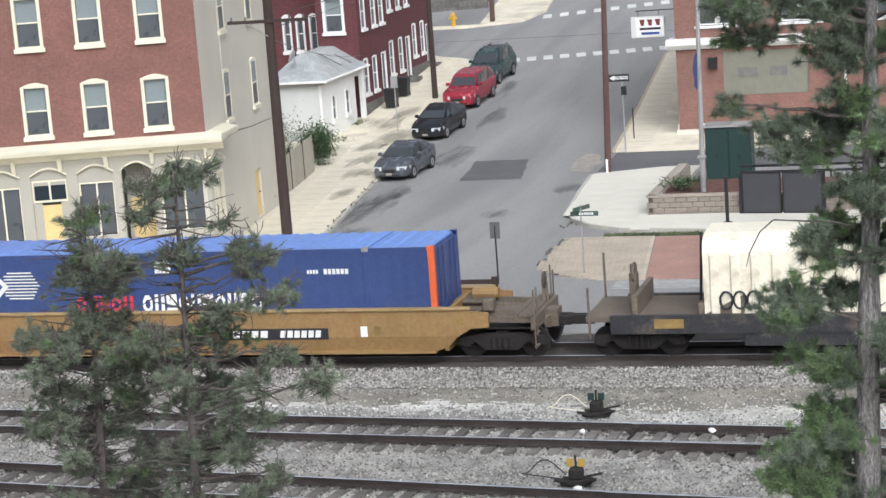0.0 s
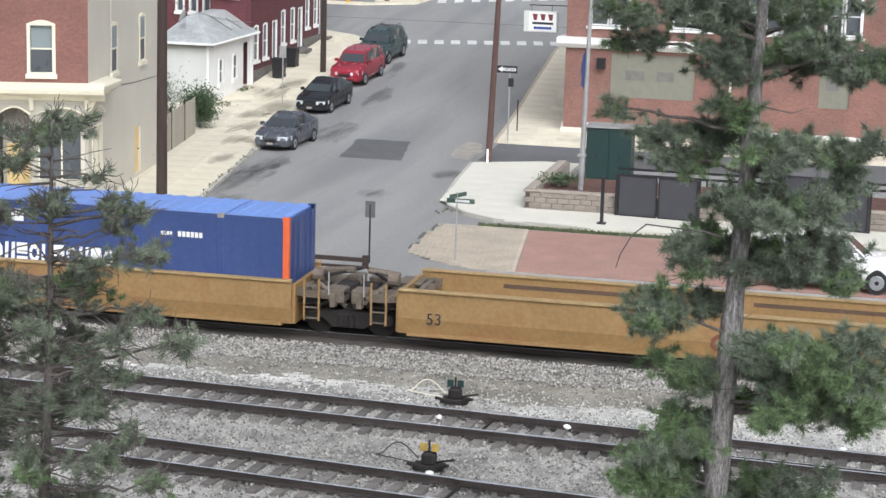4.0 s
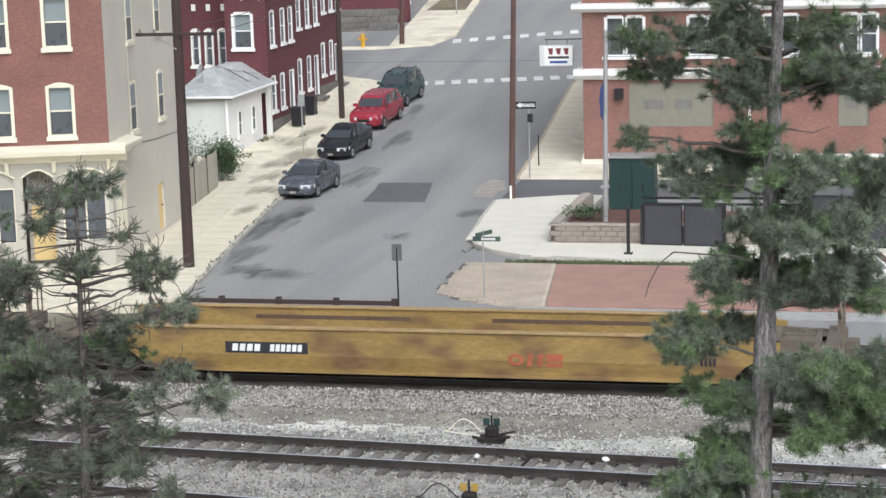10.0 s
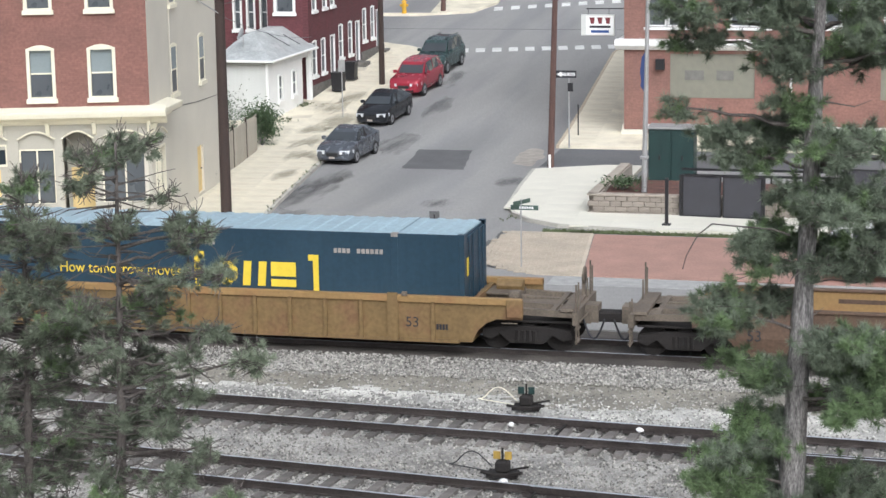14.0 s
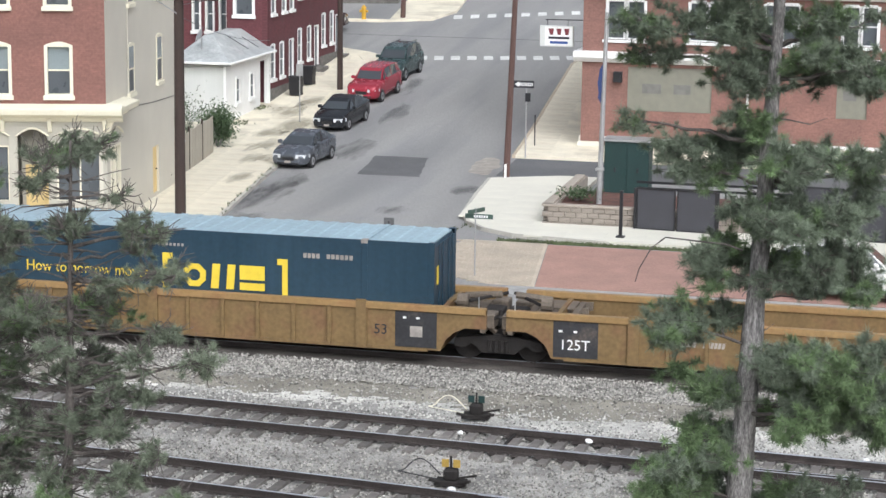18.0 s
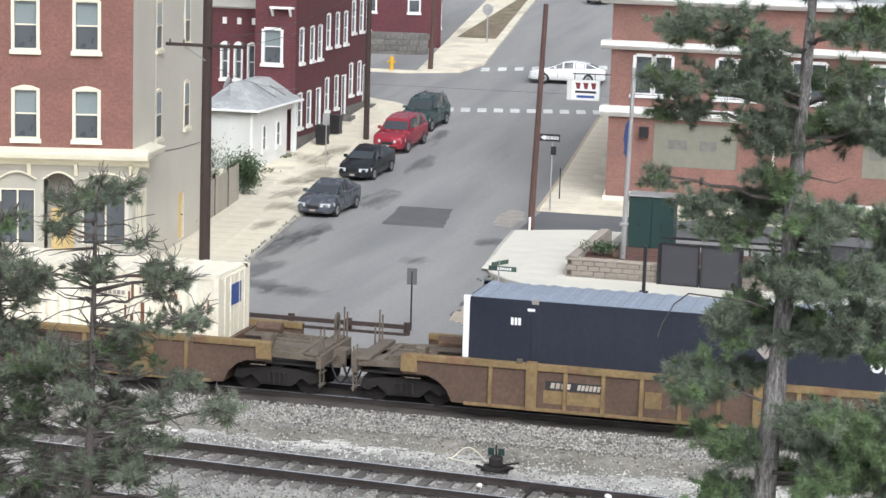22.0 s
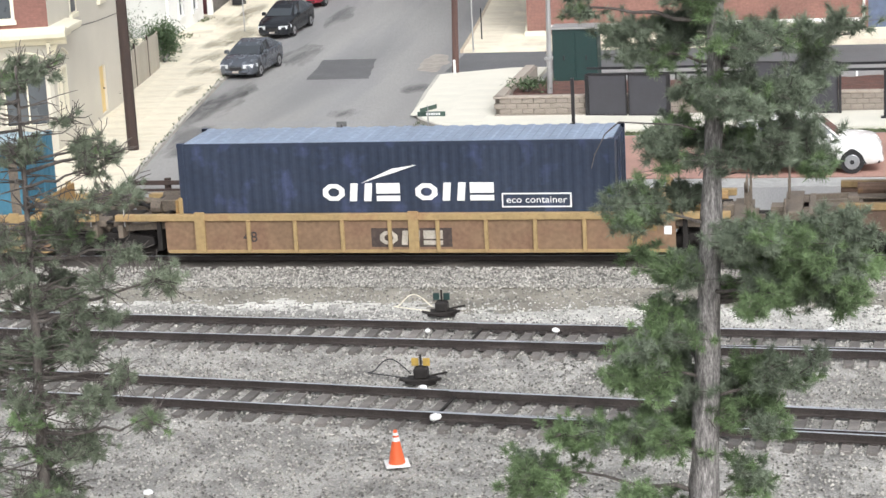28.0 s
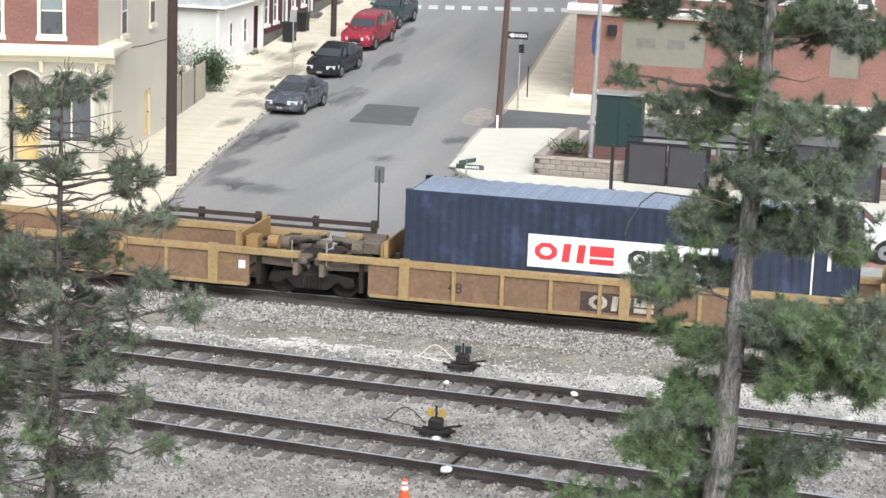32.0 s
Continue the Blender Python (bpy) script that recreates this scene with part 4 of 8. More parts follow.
def row_house():
    """Dark red painted brick row along the street, stepping up the hill."""
    h = thing("row_house", pose(-34.2, 103.7, 0.0), "long dark red painted brick row house with white arched windows", "house")
    L, top = 16.0, 10.6
    ms = wall_pose(0, 0, -0.03, 1)
    low = [(0.55, 1.8), (2.28, 1.8), (5.9, 2.25), (7.9, 2.25), (11.1, 2.75), (13.0, 2.75)]
    doors = [(4.15, 1.3), (9.5, 1.65), (14.3, 1.95)]
    up = [(0.7, 5.3), (2.75, 5.3), (4.3, 5.3), (6.0, 5.85), (7.9, 5.85), (9.7, 5.85), (11.45, 6.4), (13.25, 6.4), (14.8, 6.4)]
    holes = [(u, u + 0.85, z, z + 1.85) for u, z in low + up] + [(u, u + 0.9, z, z + 2.35) for u, z in doors]
    part("brick_wall", wall_mesh(L, -0.3, top, 0.3, holes), M_BRICKD, h, "dark red painted brick", m=ms)
    for u, z in low + up:
        sash_window(h, ms @ pose(u, 0, z), 0.85, 1.85, M_WHITE, arch=0.07, trim=0.02, upper=M_GLASSD, lower=M_GLASSD, set_back=0.03, proud=0.02)
    for u, z in doors:
        dr = part("door_panel", B(0.06, 0.84, 0.08, 0.14, 0, 2.2), M_GLASSD, h, "dark panelled door", m=ms @ pose(u, 0, z))
        part("surround", window_bars(-0.03, 0.93, -0.05, 2.4, 1, 0.08, -0.02, 0.1), M_WHITE, dr)
        part("door_step", B(-0.1, 1.0, -0.6, 0, -0.5, 0.0), M_STONE, dr)
    for k in range(3):
        part("foundation", B(k * 5.33, (k + 1) * 5.33, -0.06, 0.1, -0.5, 1.3 + k * 0.42), M_STONE, h, "grey stone foundation", m=ms)
    mc = wall_pose(-2.3, 0, 1, 0)
    part("end_wall", wall_mesh(2.3, -0.3, top, 0.3, [(0.48, 1.5, 5.25, 7.1)]), M_BRICKD, h, "dark red end wall", m=mc)
    sash_window(h, mc @ pose(0.48, 0, 5.25), 1.02, 1.85, M_WHITE, trim=0.1)
    part("side_wall", wall_mesh(2.2, -0.3, top, 0.3, []), M_BRICKD, h, m=wall_pose(-2.3, 2.4, 0, -1))
    mw = wall_pose(-6.5, 2.3, 1, 0)
    arches = [(1.45 + k * 0.78, 1.87 + k * 0.78, 4.15, 6.05) for k in range(3)]
    part("wing_wall", wall_mesh(4.25, -0.3, 8.3, 0.3, arches), M_BRICKD, h, "dark red rear wing", m=mw)
    for u0, u1, v0, v1 in arches:
        sash_window(h, mw @ pose(u0, 0, v0), u1 - u0, v1 - v0, M_WHITE, arch=0.16, trim=0.06, upper=M_GLASSD)
    for k in range(3):
        part("attic_vent", B(0, 0.24, -0.03, 0.05, 0, 0.36), M_WHITE, h, "small white attic window", m=mw @ pose(1.5 + k * 0.85, 0, 7.15))
    part("wing_cornice", prism(bmesh.new(), [(0, 8.0), (-0.25, 8.1), (-0.55, 8.5), (0, 8.6)], 0, 4.3, axis="x"), M_WHITE, h, "white bracketed cornice", m=mw)
    part("roof", B(-6.6, 0, 0.2, L, top - 0.3, top - 0.1), M_ROOFD, h, "dark flat roof")
    part("wing_roof", B(-6.5, -2.3, 2.4, L, 8.2, 8.3), M_ROOFD, h)
    part("far_wall", B(0, 6.5, 0, 0.3, -0.3, top), M_BRICKD, h, m=wall_pose(-0.5, L - 0.05, -1, 0))
    part("balcony", B(0, 1.3, -0.35, 0, 0, 0.12), M_WHITE, h, "white bracketed ledge", m=mc @ pose(0.9, 0, 8.2))
    for u in (0.1, 1.1):
        part("bracket", prism(bmesh.new(), [(0, -0.4), (-0.08, -0.4), (-0.33, 0), (0, 0)], -0.05, 0.05, axis="x"), M_WHITE, h, m=mc @ pose(0.9 + u, 0, 8.2))


M_DARKVENT = mat("grey_vent_metal", (0.17, 0.165, 0.15), 0.7)


def brick_hall():
    """Two-storey hall of orange brick with white bands."""
    h = thing("brick_hall", pose(-15.9, 96.0, 0.0), "two-storey orange brick hall with white cornices", "hall")
    L, D, top = 15.7, 22.0, 9.7
    mf = wall_pose(0, 0, 1, 0)
    ups = [(1.1, 3.0), (5.0, 6.85), (8.5, 10.2), (12.1, 13.8)]
    blanks = [(2.2, 6.2), (12.0, 13.4)]
    holes = [(a, b, 5.25, 7.15) for a, b in ups] + [(a, b, 1.9, 4.0) for a, b in blanks] + [(1.15, 2.9, -0.6, 0.45), (3.2, 3.25, -0.6, -0.5)]
    part("brick_wall", wall_mesh(L, -0.7, top, 0.3, holes), M_BRICKO, h, "orange brick front", m=mf)
    for a, b in ups:
        w = b - a
        for k in range(2):
            sash_window(h, mf @ pose(a + 0.06 + k * w / 2, 0, 5.28), w / 2 - 0.12, 1.84, M_WHITE, trim=0.09, upper=M_GLASSD, sill=False)
        part("window_sill", B(a - 0.15, b + 0.15, -0.1, 0.02, 5.12, 5.25), M_WHITE, h, m=mf)
    for a, b in blanks:
        pn = part("blocked_window", B(a, b, 0.08, 0.14, 1.9, 4.0), M_PINKB, h, "window boarded with grey-green panel", m=mf)
        for u in ((a + 0.7, a + 1.6), (a + 2.2, a + 3.0)) if b - a > 2 else ((a + 0.3, a + 0.9),):
            part("vent", B(u[0], u[1], 0.05, 0.08, 2.75, 3.2), M_DARKVENT, pn)
    part("side_wall", wall_mesh(D - 0.3, -0.7, top, 0.3, []), M_BRICKO, h, m=wall_pose(0.004, D, 0, -1))
    for z0, z1, out, nm in ((7.35, 7.75, 0.45, "upper_cornice"), (9.5, 9.95, 0.55, "roof_cornice"), (4.15, 4.65, 0.4, "belt_course")):
        part(nm, prism(bmesh.new(), [(0.05, z0), (-out * 0.5, z0 + 0.05), (-out, (z0 + z1) / 2), (-out, z1), (0.05, z1 + 0.05)], -out, L, axis="x"), M_WHITE, h, "white painted band", m=mf)
        part(nm + "_side", prism(bmesh.new(), [(0.05, z0), (-out * 0.5, z0 + 0.05), (-out, (z0 + z1) / 2), (-out, z1), (0.05, z1 + 0.05)], 0, D - 0.06, axis="x"), M_WHITE, h, "white painted band", m=wall_pose(0, D, 0, -1))
    part("roof", B(0, L, 0, D, top, top + 0.06), M_ROOFG, h, "pale grey flat roof")
    part("plinth", B(-0.12, 1.1, -0.12, 0.05, -0.7, 0.35), M_CONC2, h, "white painted plinth", m=mf)
    part("plinth_band", B(1.1, L, -0.06, 0.02, 0.45, 0.62), M_WHITE, h, "white painted band", m=mf)
    part("basement_wall", B(2.9, L, -0.04, 0.0, -0.7, 0.45), M_STUCCO, h, m=mf)
    part("plinth_side", B(0, D - 0.1, -0.1, 0.05, -0.7, 0.6), M_CONC2, h, m=wall_pose(0, D, 0, -1))
    part("wall_lamp", B(1.55, 1.95, -0.3, 0, 3.25, 3.75), M_BLACK, h, "black wall lamp", m=mf)
    part("downspout", T((7.9, -0.08, 0), (7.9, -0.08, 7.3), 0.06), M_WHITE, h, m=mf)
    wing = part("wing", wall_mesh(14.0, -0.7, 10.5, 0.3, [(0.3, 1.2, -0.2, 2.2), (3.0, 4.6, 5.2, 7.1)]), M_BRICKO, h, "brick wing with blue door", m=wall_pose(L + 0.002, -0.003, 1, 0))
    part("door_panel", B(0.3, 1.2, 0.08, 0.14, -0.2, 2.2), mat("slate_blue_door", (0.10, 0.13, 0.20), 0.5), wing)
    part("downspout", T((0.1, -0.06, -0.3), (0.1, -0.06, 10.0), 0.06), M_WHITE, wing)
    for k in range(4):
        part("bunting", prism(bmesh.new(), [(0, 0), (0.5, 0), (0.42, -0.35), (0.08, -0.35)], -0.05, -0.02), (P_RED, P_WHITE, P_RED, P_BLUE)[k], wing, m=pose(0.2 + 0.35 * k, 0, 3.3 - 0.12 * k))
    part("far_end_wall", B(0.32, D, 0, 0.3, -0.7, top), M_BRICKO, h, m=wall_pose(L - 0.3, 0, 0, 1))
    cp = part("side_canopy", B(-0.9, 0.0, 17, 21, 4.0, 4.25), M_WHITE, h, "white entrance canopy over the side door")
    part("canopy_post", B(-0.85, -0.7, 20.6, 20.8, 1.2, 4.0), M_WHITE, cp)
    part("canopy_post", B(-0.85, -0.7, 17.2, 17.4, 0.9, 4.0), M_WHITE, cp)
    # hanging sign: lettering of the club's name stays as plain shapes
    s = thing("hanging_sign", pose(-17.3, 97.0, 5.25), "white hanging club sign with red and blue marks", "sign")
    part("board", B(-0.85, 0.78, -0.12, 0.1, -0.5, 0.5, bevel=0.02), M_SIDING, s)
    part("face", B(-0.6, 0.74, -0.135, -0.12, -0.45, 0.45), P_WHITE, s)
    for u in (-0.3, 0.08, 0.46):
        part("red_mark", prism(bmesh.new(), [(-0.13, 0.15), (0.13, 0.15), (0.09, -0.15), (-0.05, -0.15)], -0.145, -0.135), mat("sign_maroon", (0.16, 0.03, 0.035), 0.5) if u < 0 else bpy.data.materials["sign_maroon"], s, m=pose(u, 0, 0.22))
    part("blue_bar", B(-0.42, 0.6, -0.145, -0.135, -0.13, -0.02), P_BLACK, s)
    part("blue_bar", B(-0.35, 0.52, -0.145, -0.135, -0.36, -0.24), P_BLUE, s)
    part("hanger", T((-0.6, 0, 0.78), (1.6, 0, 0.8), 0.025), M_BLACK, s)
    for u in (-0.5, 0.5):
        part("chain", T((u, 0, 0.5), (u, 0, 0.78), 0.015, n=5), M_BLACK, s)


def far_block():
    h = thing("far_brick_house", pose(-38.6, 144.2, 3.4), "red brick house behind a grey stone wall up the hill", "house")
    m = wall_pose(-16, -4.2, 1, 0.28)
    holes = [(u, u + 0.8, 2.9, 4.7) for u in (3, 6, 9.5, 13, 16.2)]
    part("brick_wall", wall_mesh(18.6, 0, 7.5, 0.3, holes), M_BRICKD, h, m=m)
    for u0, u1, v0, v1 in holes:
        sash_window(h, m @ pose(u0, 0, v0), 0.8, 1.8, M_WHITE, arch=0.12, trim=0.08)
    m2 = m @ pose(18.6, 0, 0, 0, 0, 90)
    holes = [(u, u + 0.8, 1.8, 3.5) for u in (1.2, 3.2, 7.5, 10)] + [(5.2, 6.1, 0.6, 2.9)]
    part("side_wall", wall_mesh(14, 0, 7.5, 0.3, holes), M_BRICKD, h, m=m2)
    for u0, u1, v0, v1 in holes[:4]:
        sash_window(h, m2 @ pose(u0, 0, v0), 0.8, 1.7, M_WHITE, arch=0.12, trim=0.08)
    part("door_panel", B(5.2, 6.1, 0.1, 0.15, 0.6, 2.9), M_WHITE, h, "white door", m=m2)
    part("roof", B(0, 18.6, 0, 14, 7.4, 7.6), M_ROOFD, h, m=m)
    ms = wall_pose(-56, 138.2, 1, 0.16)
    w = thing("stone_wall", pose(0, 0, 0), "low grey rubble stone retaining wall", "wall", kind="structure")
    part("wall_core", B(0, 19.5, 0.12, 0.6, 2.6, 5.0), M_STONE, w, m=ms)
    rng = random.Random(3)
    me = mesh_of(B(-0.5, 0.5, -0.5, 0.5, -0.5, 0.5, bevel=0.06), "stone", M_STONE)
    for r in range(5):
        u = rng.uniform(-0.5, 0)
        while u < 19:
            ln = rng.uniform(0.5, 1.1)
            ob = part("stone", me, None, w, m=ms @ pose(u + ln / 2, 0.08, 3.05 + r * 0.42) @ Matrix.Diagonal((ln - 0.03, 0.22 + rng.uniform(-0.05, 0.05), 0.4, 1)))
            u += ln
    strip("far_pavement", [132.6, 132.95, 133.2, *span(134, 180, 4)], lambda y: -90 if y < 133.0 else -35.6 - 0.115 * (y - 136), lambda y: -31.3 - 0.115 * (y - 134.5) if y > 134 else -36 + 2.5 * (y - 132.6), 0.15, -0.1, M_CONC, "pale concrete sidewalk up the hill", "sidewalk")
    strip("far_grass", span(150, 205, 4), lambda y: -36.6 - 0.03 * (y - 148), lambda y: -33.9 - 0.115 * (y - 152), 0.19, 0.1, mat("dry_leaf_litter", (0.20, 0.16, 0.11), 0.95, var=0.3, scale=1.0, fine=10, spot=(0.12, 0.13, 0.06), spot_amount=0.3), "dry leaf litter strip beside the street", "ground", kind="stuff")
    strip("far_right_pavement", span(139, 205, 4), lambda y: -21.5 - 0.115 * (y - 139), lambda y: 20, 0.15, -0.1, M_CONC, "concrete sidewalk beyond the cross street", "sidewalk")


def poles():
    def pole(x, y, z0, z1, r, m, lean=(0, 0), arm=None, label="", guard=False):
        p = thing("utility_pole", pose(x, y, z0), label, "utility pole", "utility poles")
        part("shaft", T((0, 0, -0.3), (lean[0], lean[1], z1 - z0), r, r * 0.72, n=12), m, p)
        if arm:
            az, aw = arm
            part("crossarm", B(-aw, aw, -0.14, -0.04, az - 0.06, az + 0.06), m, p)
            part("brace", T((-aw * 0.6, -0.1, az), (0, -0.12, az - 0.55), 0.02, n=5), M_GALV, p)
            for s in (-0.9, -0.55, 0.55, 0.9):
                part("insulator", T((aw * s, -0.09, az + 0.06), (aw * s, -0.09, az + 0.2), 0.05, 0.03), M_STONE, p)
        if guard:
            part("cable_guard", B(-0.04, 0.05, -r - 0.06, -r + 0.02, 0.0, 0.6), M_WHITE, p, "pale plastic cable guard")
        return p
    pole(-26.45, 69.9, -0.15, 15.0, 0.21, M_WOODPOLE, (0.0, 0.1), (8.6, 1.55), "dark creosoted wooden utility pole with crossarm")
    pole(-17.62, 86.7, -0.15, 9.75, 0.15, M_WOODPOLE2, (0.33, 0), None, "red-brown wooden utility pole with a white guard", True)
    pole(-31.45, 108.1, 0.95, 13.0, 0.17, M_WOODPOLE, (0, 0), None, "dark wooden utility pole beside the parked cars")
    pole(-34.6, 134.1, 3.0, 12.0, 0.18, M_WOODPOLE2, (0.3, 0), None, "brown wooden utility pole at the far corner")
    for p0, p1, sag in (((-26.4, 69.9, 8.2), (-31.4, 108.1, 8.6), 0.4), ((-26.4, 69.9, 7.8), (-34.3, 104.5, 3.9), 0.3), ((-25.5, 69.9, 8.8), (-31.4, 108.1, 9.6), 0.5)):
        bm = bmesh.new()
        pts = [Vector(p0).lerp(Vector(p1), i / 14) - Vector((0, 0, sag * 4 * (i / 14) * (1 - i / 14))) for i in range(15)]
        for a, b in zip(pts, pts[1:]):
            tube(bm, a, b, 0.012, n=4)
        solid("overhead_wire", bm, M_BLACK, "thin black overhead wire between pole and house", "wire", kind="")


# ---------- train ----------
RAIL_Y = 54.04


def run(t):
    """Metres that the train has gone at t seconds; it slowly gains speed."""
    return 9.5 * t + 0.018 * t * t - 0.000187 * t ** 3


MOVERS = []
M_TFIELD = mat("grimy_dark_field", (0.055, 0.04, 0.034), 0.85, var=0.3, scale=1.5, fine=9)


def wheelset_mesh():
    bm = bmesh.new()
    for s in (-0.75, 0.75):
        tube(bm, (0, s - 0.06, 0.42), (0, s + 0.06, 0.42), 0.42, n=18)
        tube(bm, (0, s + (0.06 if s > 0 else -0.1), 0.42), (0, s + (0.1 if s > 0 else -0.06), 0.42), 0.2, n=10)
    tube(bm, (0, -0.9, 0.42), (0, 0.9, 0.42), 0.08, n=8)
    return mesh_of(bm, "wheelset", M_UNDER)


def sideframe_mesh():
    bm = bmesh.new()
    prism(bm, [(-1.25, 0.42), (-1.2, 0.62), (-0.55, 0.72), (0.55, 0.72), (1.2, 0.62), (1.25, 0.42), (1.0, 0.34), (0.75, 0.5), (0.45, 0.25), (-0.45, 0.25), (-0.75, 0.5), (-1.0, 0.34)], -0.09, 0.09)
    for x in (-0.24, -0.08, 0.08, 0.24):
        tube(bm, (x, -0.1, 0.3), (x, -0.1, 0.62), 0.06, n=7)
    return mesh_of(bm, "sideframe", M_UNDER)


WHEELSET, SIDEFRAME = wheelset_mesh(), sideframe_mesh()


def bogie(car, x):
    b = part("bogie", B(x - 0.2, x + 0.2, -1.0, 1.0, 0.5, 0.78, bevel=0.03), M_UNDER, car, "grimy black wheel truck")
    for s in (-0.89, 0.89):
        part("wheelset", WHEELSET, None, b, m=pose(x + s, 0, 0))
    for s in (-1.02, 1.02):
        part("sideframe", SIDEFRAME, None, b, m=pose(x, s, 0, 0, 0, 0 if s < 0 else 180))
    return b


def bars(parent, y, x0, x1, z0, z1, material, n=0, name="marking", label="", gap=0.25, slant=0.0):
    """A row of n plain bars standing for lettering that is not spelt out, or one plate (n = 0); faces -y."""
    if n == 0:
        return part(name, B(x0, x1, y - 0.006, y, z0, z1), material, parent, label)
    bm = bmesh.new()
    w = (x1 - x0) / n
    for i in range(n):
        a, b = x0 + i * w, x0 + (i + 1 - gap) * w
        prism(bm, [(a, z0), (b, z0), (b + slant, z1), (a + slant, z1)], y - 0.006, y)
    return part(name, bm, material, parent, label)


def words(parent, y, x, z, text, size, material, width=None, name="lettering"):
    return part(name, text_mesh(text, size, material, 0.008, width), None, parent, m=pose(x, y - 0.004, z))


def well_car(u, Lw, ends, paint, style, half, sill=1.5, rib=None, deck=M_DECK, label="", panel=None, no_rib=(), chord=None, inner=None):
    """One well unit. ends: (left, right), 'c' coupler with platform and own bogie, 'a' shared bogie (owned by the unit to its left), 'n' shared, not owned."""
    car = thing("well_car", pose(u, RAIL_Y, 0), label, "well car", "well cars of the train")
    MOVERS.append((car, u))
    h = Lw / 2
    low = 0.3
    halves = half if isinstance(half, tuple) else (half, half)
    for side in (-1, 1):
        yo, yi = side * 1.47, side * 1.36
        a, b = min(yo, yi), max(yo, yi)
        el, er = (h + ({"smooth": 1.25, "ribbed": 1.45}.get(style, 0.9) if e == "c" else 0.9) for e in ends)
        cl, cr = (0.5 if e == "c" and style == "smooth" else -0.3 if style == "low" else 0.0 for e in ends)
        if style == "ribbed":
            el, er = (e if q == "c" else g - 0.28 for e, q, g in zip((el, er), ends, halves))
        if style == "smooth":
            # a coupler end sweeps up over its bogie, a shared end stops at the well
            curve = [(0.3, low), (-0.05, 0.42), (-0.35, 0.72), (-0.75, 0.95)]
            el, er = (e if q == "c" else h - 0.03 for e, q in zip((el, er), ends))
            outline = [(-el, 0.98), *[(-h + p, q) for p, q in curve[::-1]]] if ends[0] == "c" else [(-el, low)]
            outline += [*[(h - p, q) for p, q in curve], (er, 0.98), (er, sill - 0.12), (h + 0.1, sill)] if ends[1] == "c" else [(er, low), (er, sill)]
            outline += [(-h - 0.1, sill), (-el, sill - 0.12)] if ends[0] == "c" else [(-el, sill)]
        elif style == "ribbed":
            outline = [(-el, 0.98), (-h - 0.75, 0.98), (-h - 0.45, 0.85), (-h - 0.2, 0.62), (-h - 0.05, low), (h + 0.05, low), (h + 0.2, 0.62), (h + 0.45, 0.85), (h + 0.75, 0.98), (er, 0.98), (er, sill), (-el, sill)]
        else:
            outline = [(-h + 0.25, low), (h - 0.25, low), (h - 0.25, sill - 0.14), (-h + 0.25, sill - 0.14)]
        pb = prism(bmesh.new(), outline, a, b)
        if style == "smooth":
            bmesh.ops.bisect_plane(pb, geom=pb.verts[:] + pb.edges[:] + pb.faces[:], plane_co=(0, 0, 0.74), plane_no=(0, 0, 1))
            for v in pb.verts:
                v.co.y -= side * 0.2 * max(0.0, 0.74 - v.co.z)
        sp = part("side_panel", pb, (inner if side > 0 else None) or panel or paint, car)
        # A chord colour paler than the panel paints in the top rail's highlight.
        top = bmesh.new()
        box(top, -el + cl, er - cr, min(side * 1.53, side * 1.31), max(side * 1.53, side * 1.31), sill - 0.02 if style == "smooth" else sill - 0.13, sill + 0.05, bevel=0.015)
        part("top_chord", top, chord or rib or paint, sp)
        part("bottom_chord", B(-h + 0.3, h - 0.3, min(side * 1.5, side * 1.2), max(side * 1.5, side * 1.2), low - 0.04, low + 0.05), rib or paint, sp)
        if style != "smooth" and side < 0:
            n = round(Lw / (1.02 if style == "ribbed" else 1.28))
            rm = mesh_of(box(bmesh.new(), -0.055, 0.055, -1.545, -1.47, low, sill - 0.1, bevel=0.01), "rib", rib or paint)
            for i in range(1, n):
                x = -h + Lw * i / n
                if abs(x) < h - 0.3 and not any(p < x < q for p, q in no_rib):
                    part("rib", rm, None, sp, m=pose(x, 0, 0))
            if style == "ribbed":
                for sg, q, g in ((-1, ends[0], el), (1, ends[1], er)):
                    if q == "c":
                        part("corner_bracket", B(*sorted((sg * (g - 0.42), sg * (g + 0.04))), -1.56, -1.47, sill - 0.45, sill + 0.04, bevel=0.015), rib or paint, sp)
                        part("grab_iron", T((sg * (g - 0.55), -1.58, sill - 0.6), (sg * (g - 0.1), -1.58, sill - 0.6), 0.018, n=5), deck, sp)
                        part("lashing_box", B(*sorted((sg * (h - 1.9), sg * (h - 1.75))), -1.58, -1.5, sill + 0.05, sill + 0.17, bevel=0.01), deck, sp)
            for x in (-h + (2.18 if style == "ribbed" else 1.28), h - (2.18 if style == "ribbed" else 1.28), 0.0):
                part("post", B(x - 0.14, x + 0.14, -1.56, -1.47, low - 0.03, sill + 0.12), rib or paint, sp)
        if style == "smooth" and side > 0:
            # inner slots of the far side
            for x0, x1 in ((-h + 2.4, -1.2), (1.2, h - 2.4)):
                part("slot", B(x0, x1, 1.352, 1.36, sill - 0.34, sill - 0.22), M_TBROWN, sp, "dark slot along the inner wall")
    fl = part("well_floor", B(-h + 0.6, h - 0.6, -1.3, 1.3, low - 0.02, low + 0.03), panel or paint, car)
    for i in range(9):
        x = -h + 1.0 + (Lw - 2.0) * i / 8
        part("cross_bearer", B(x - 0.15, x + 0.15, -1.3, 1.3, low + 0.03, low + 0.12), deck, fl)
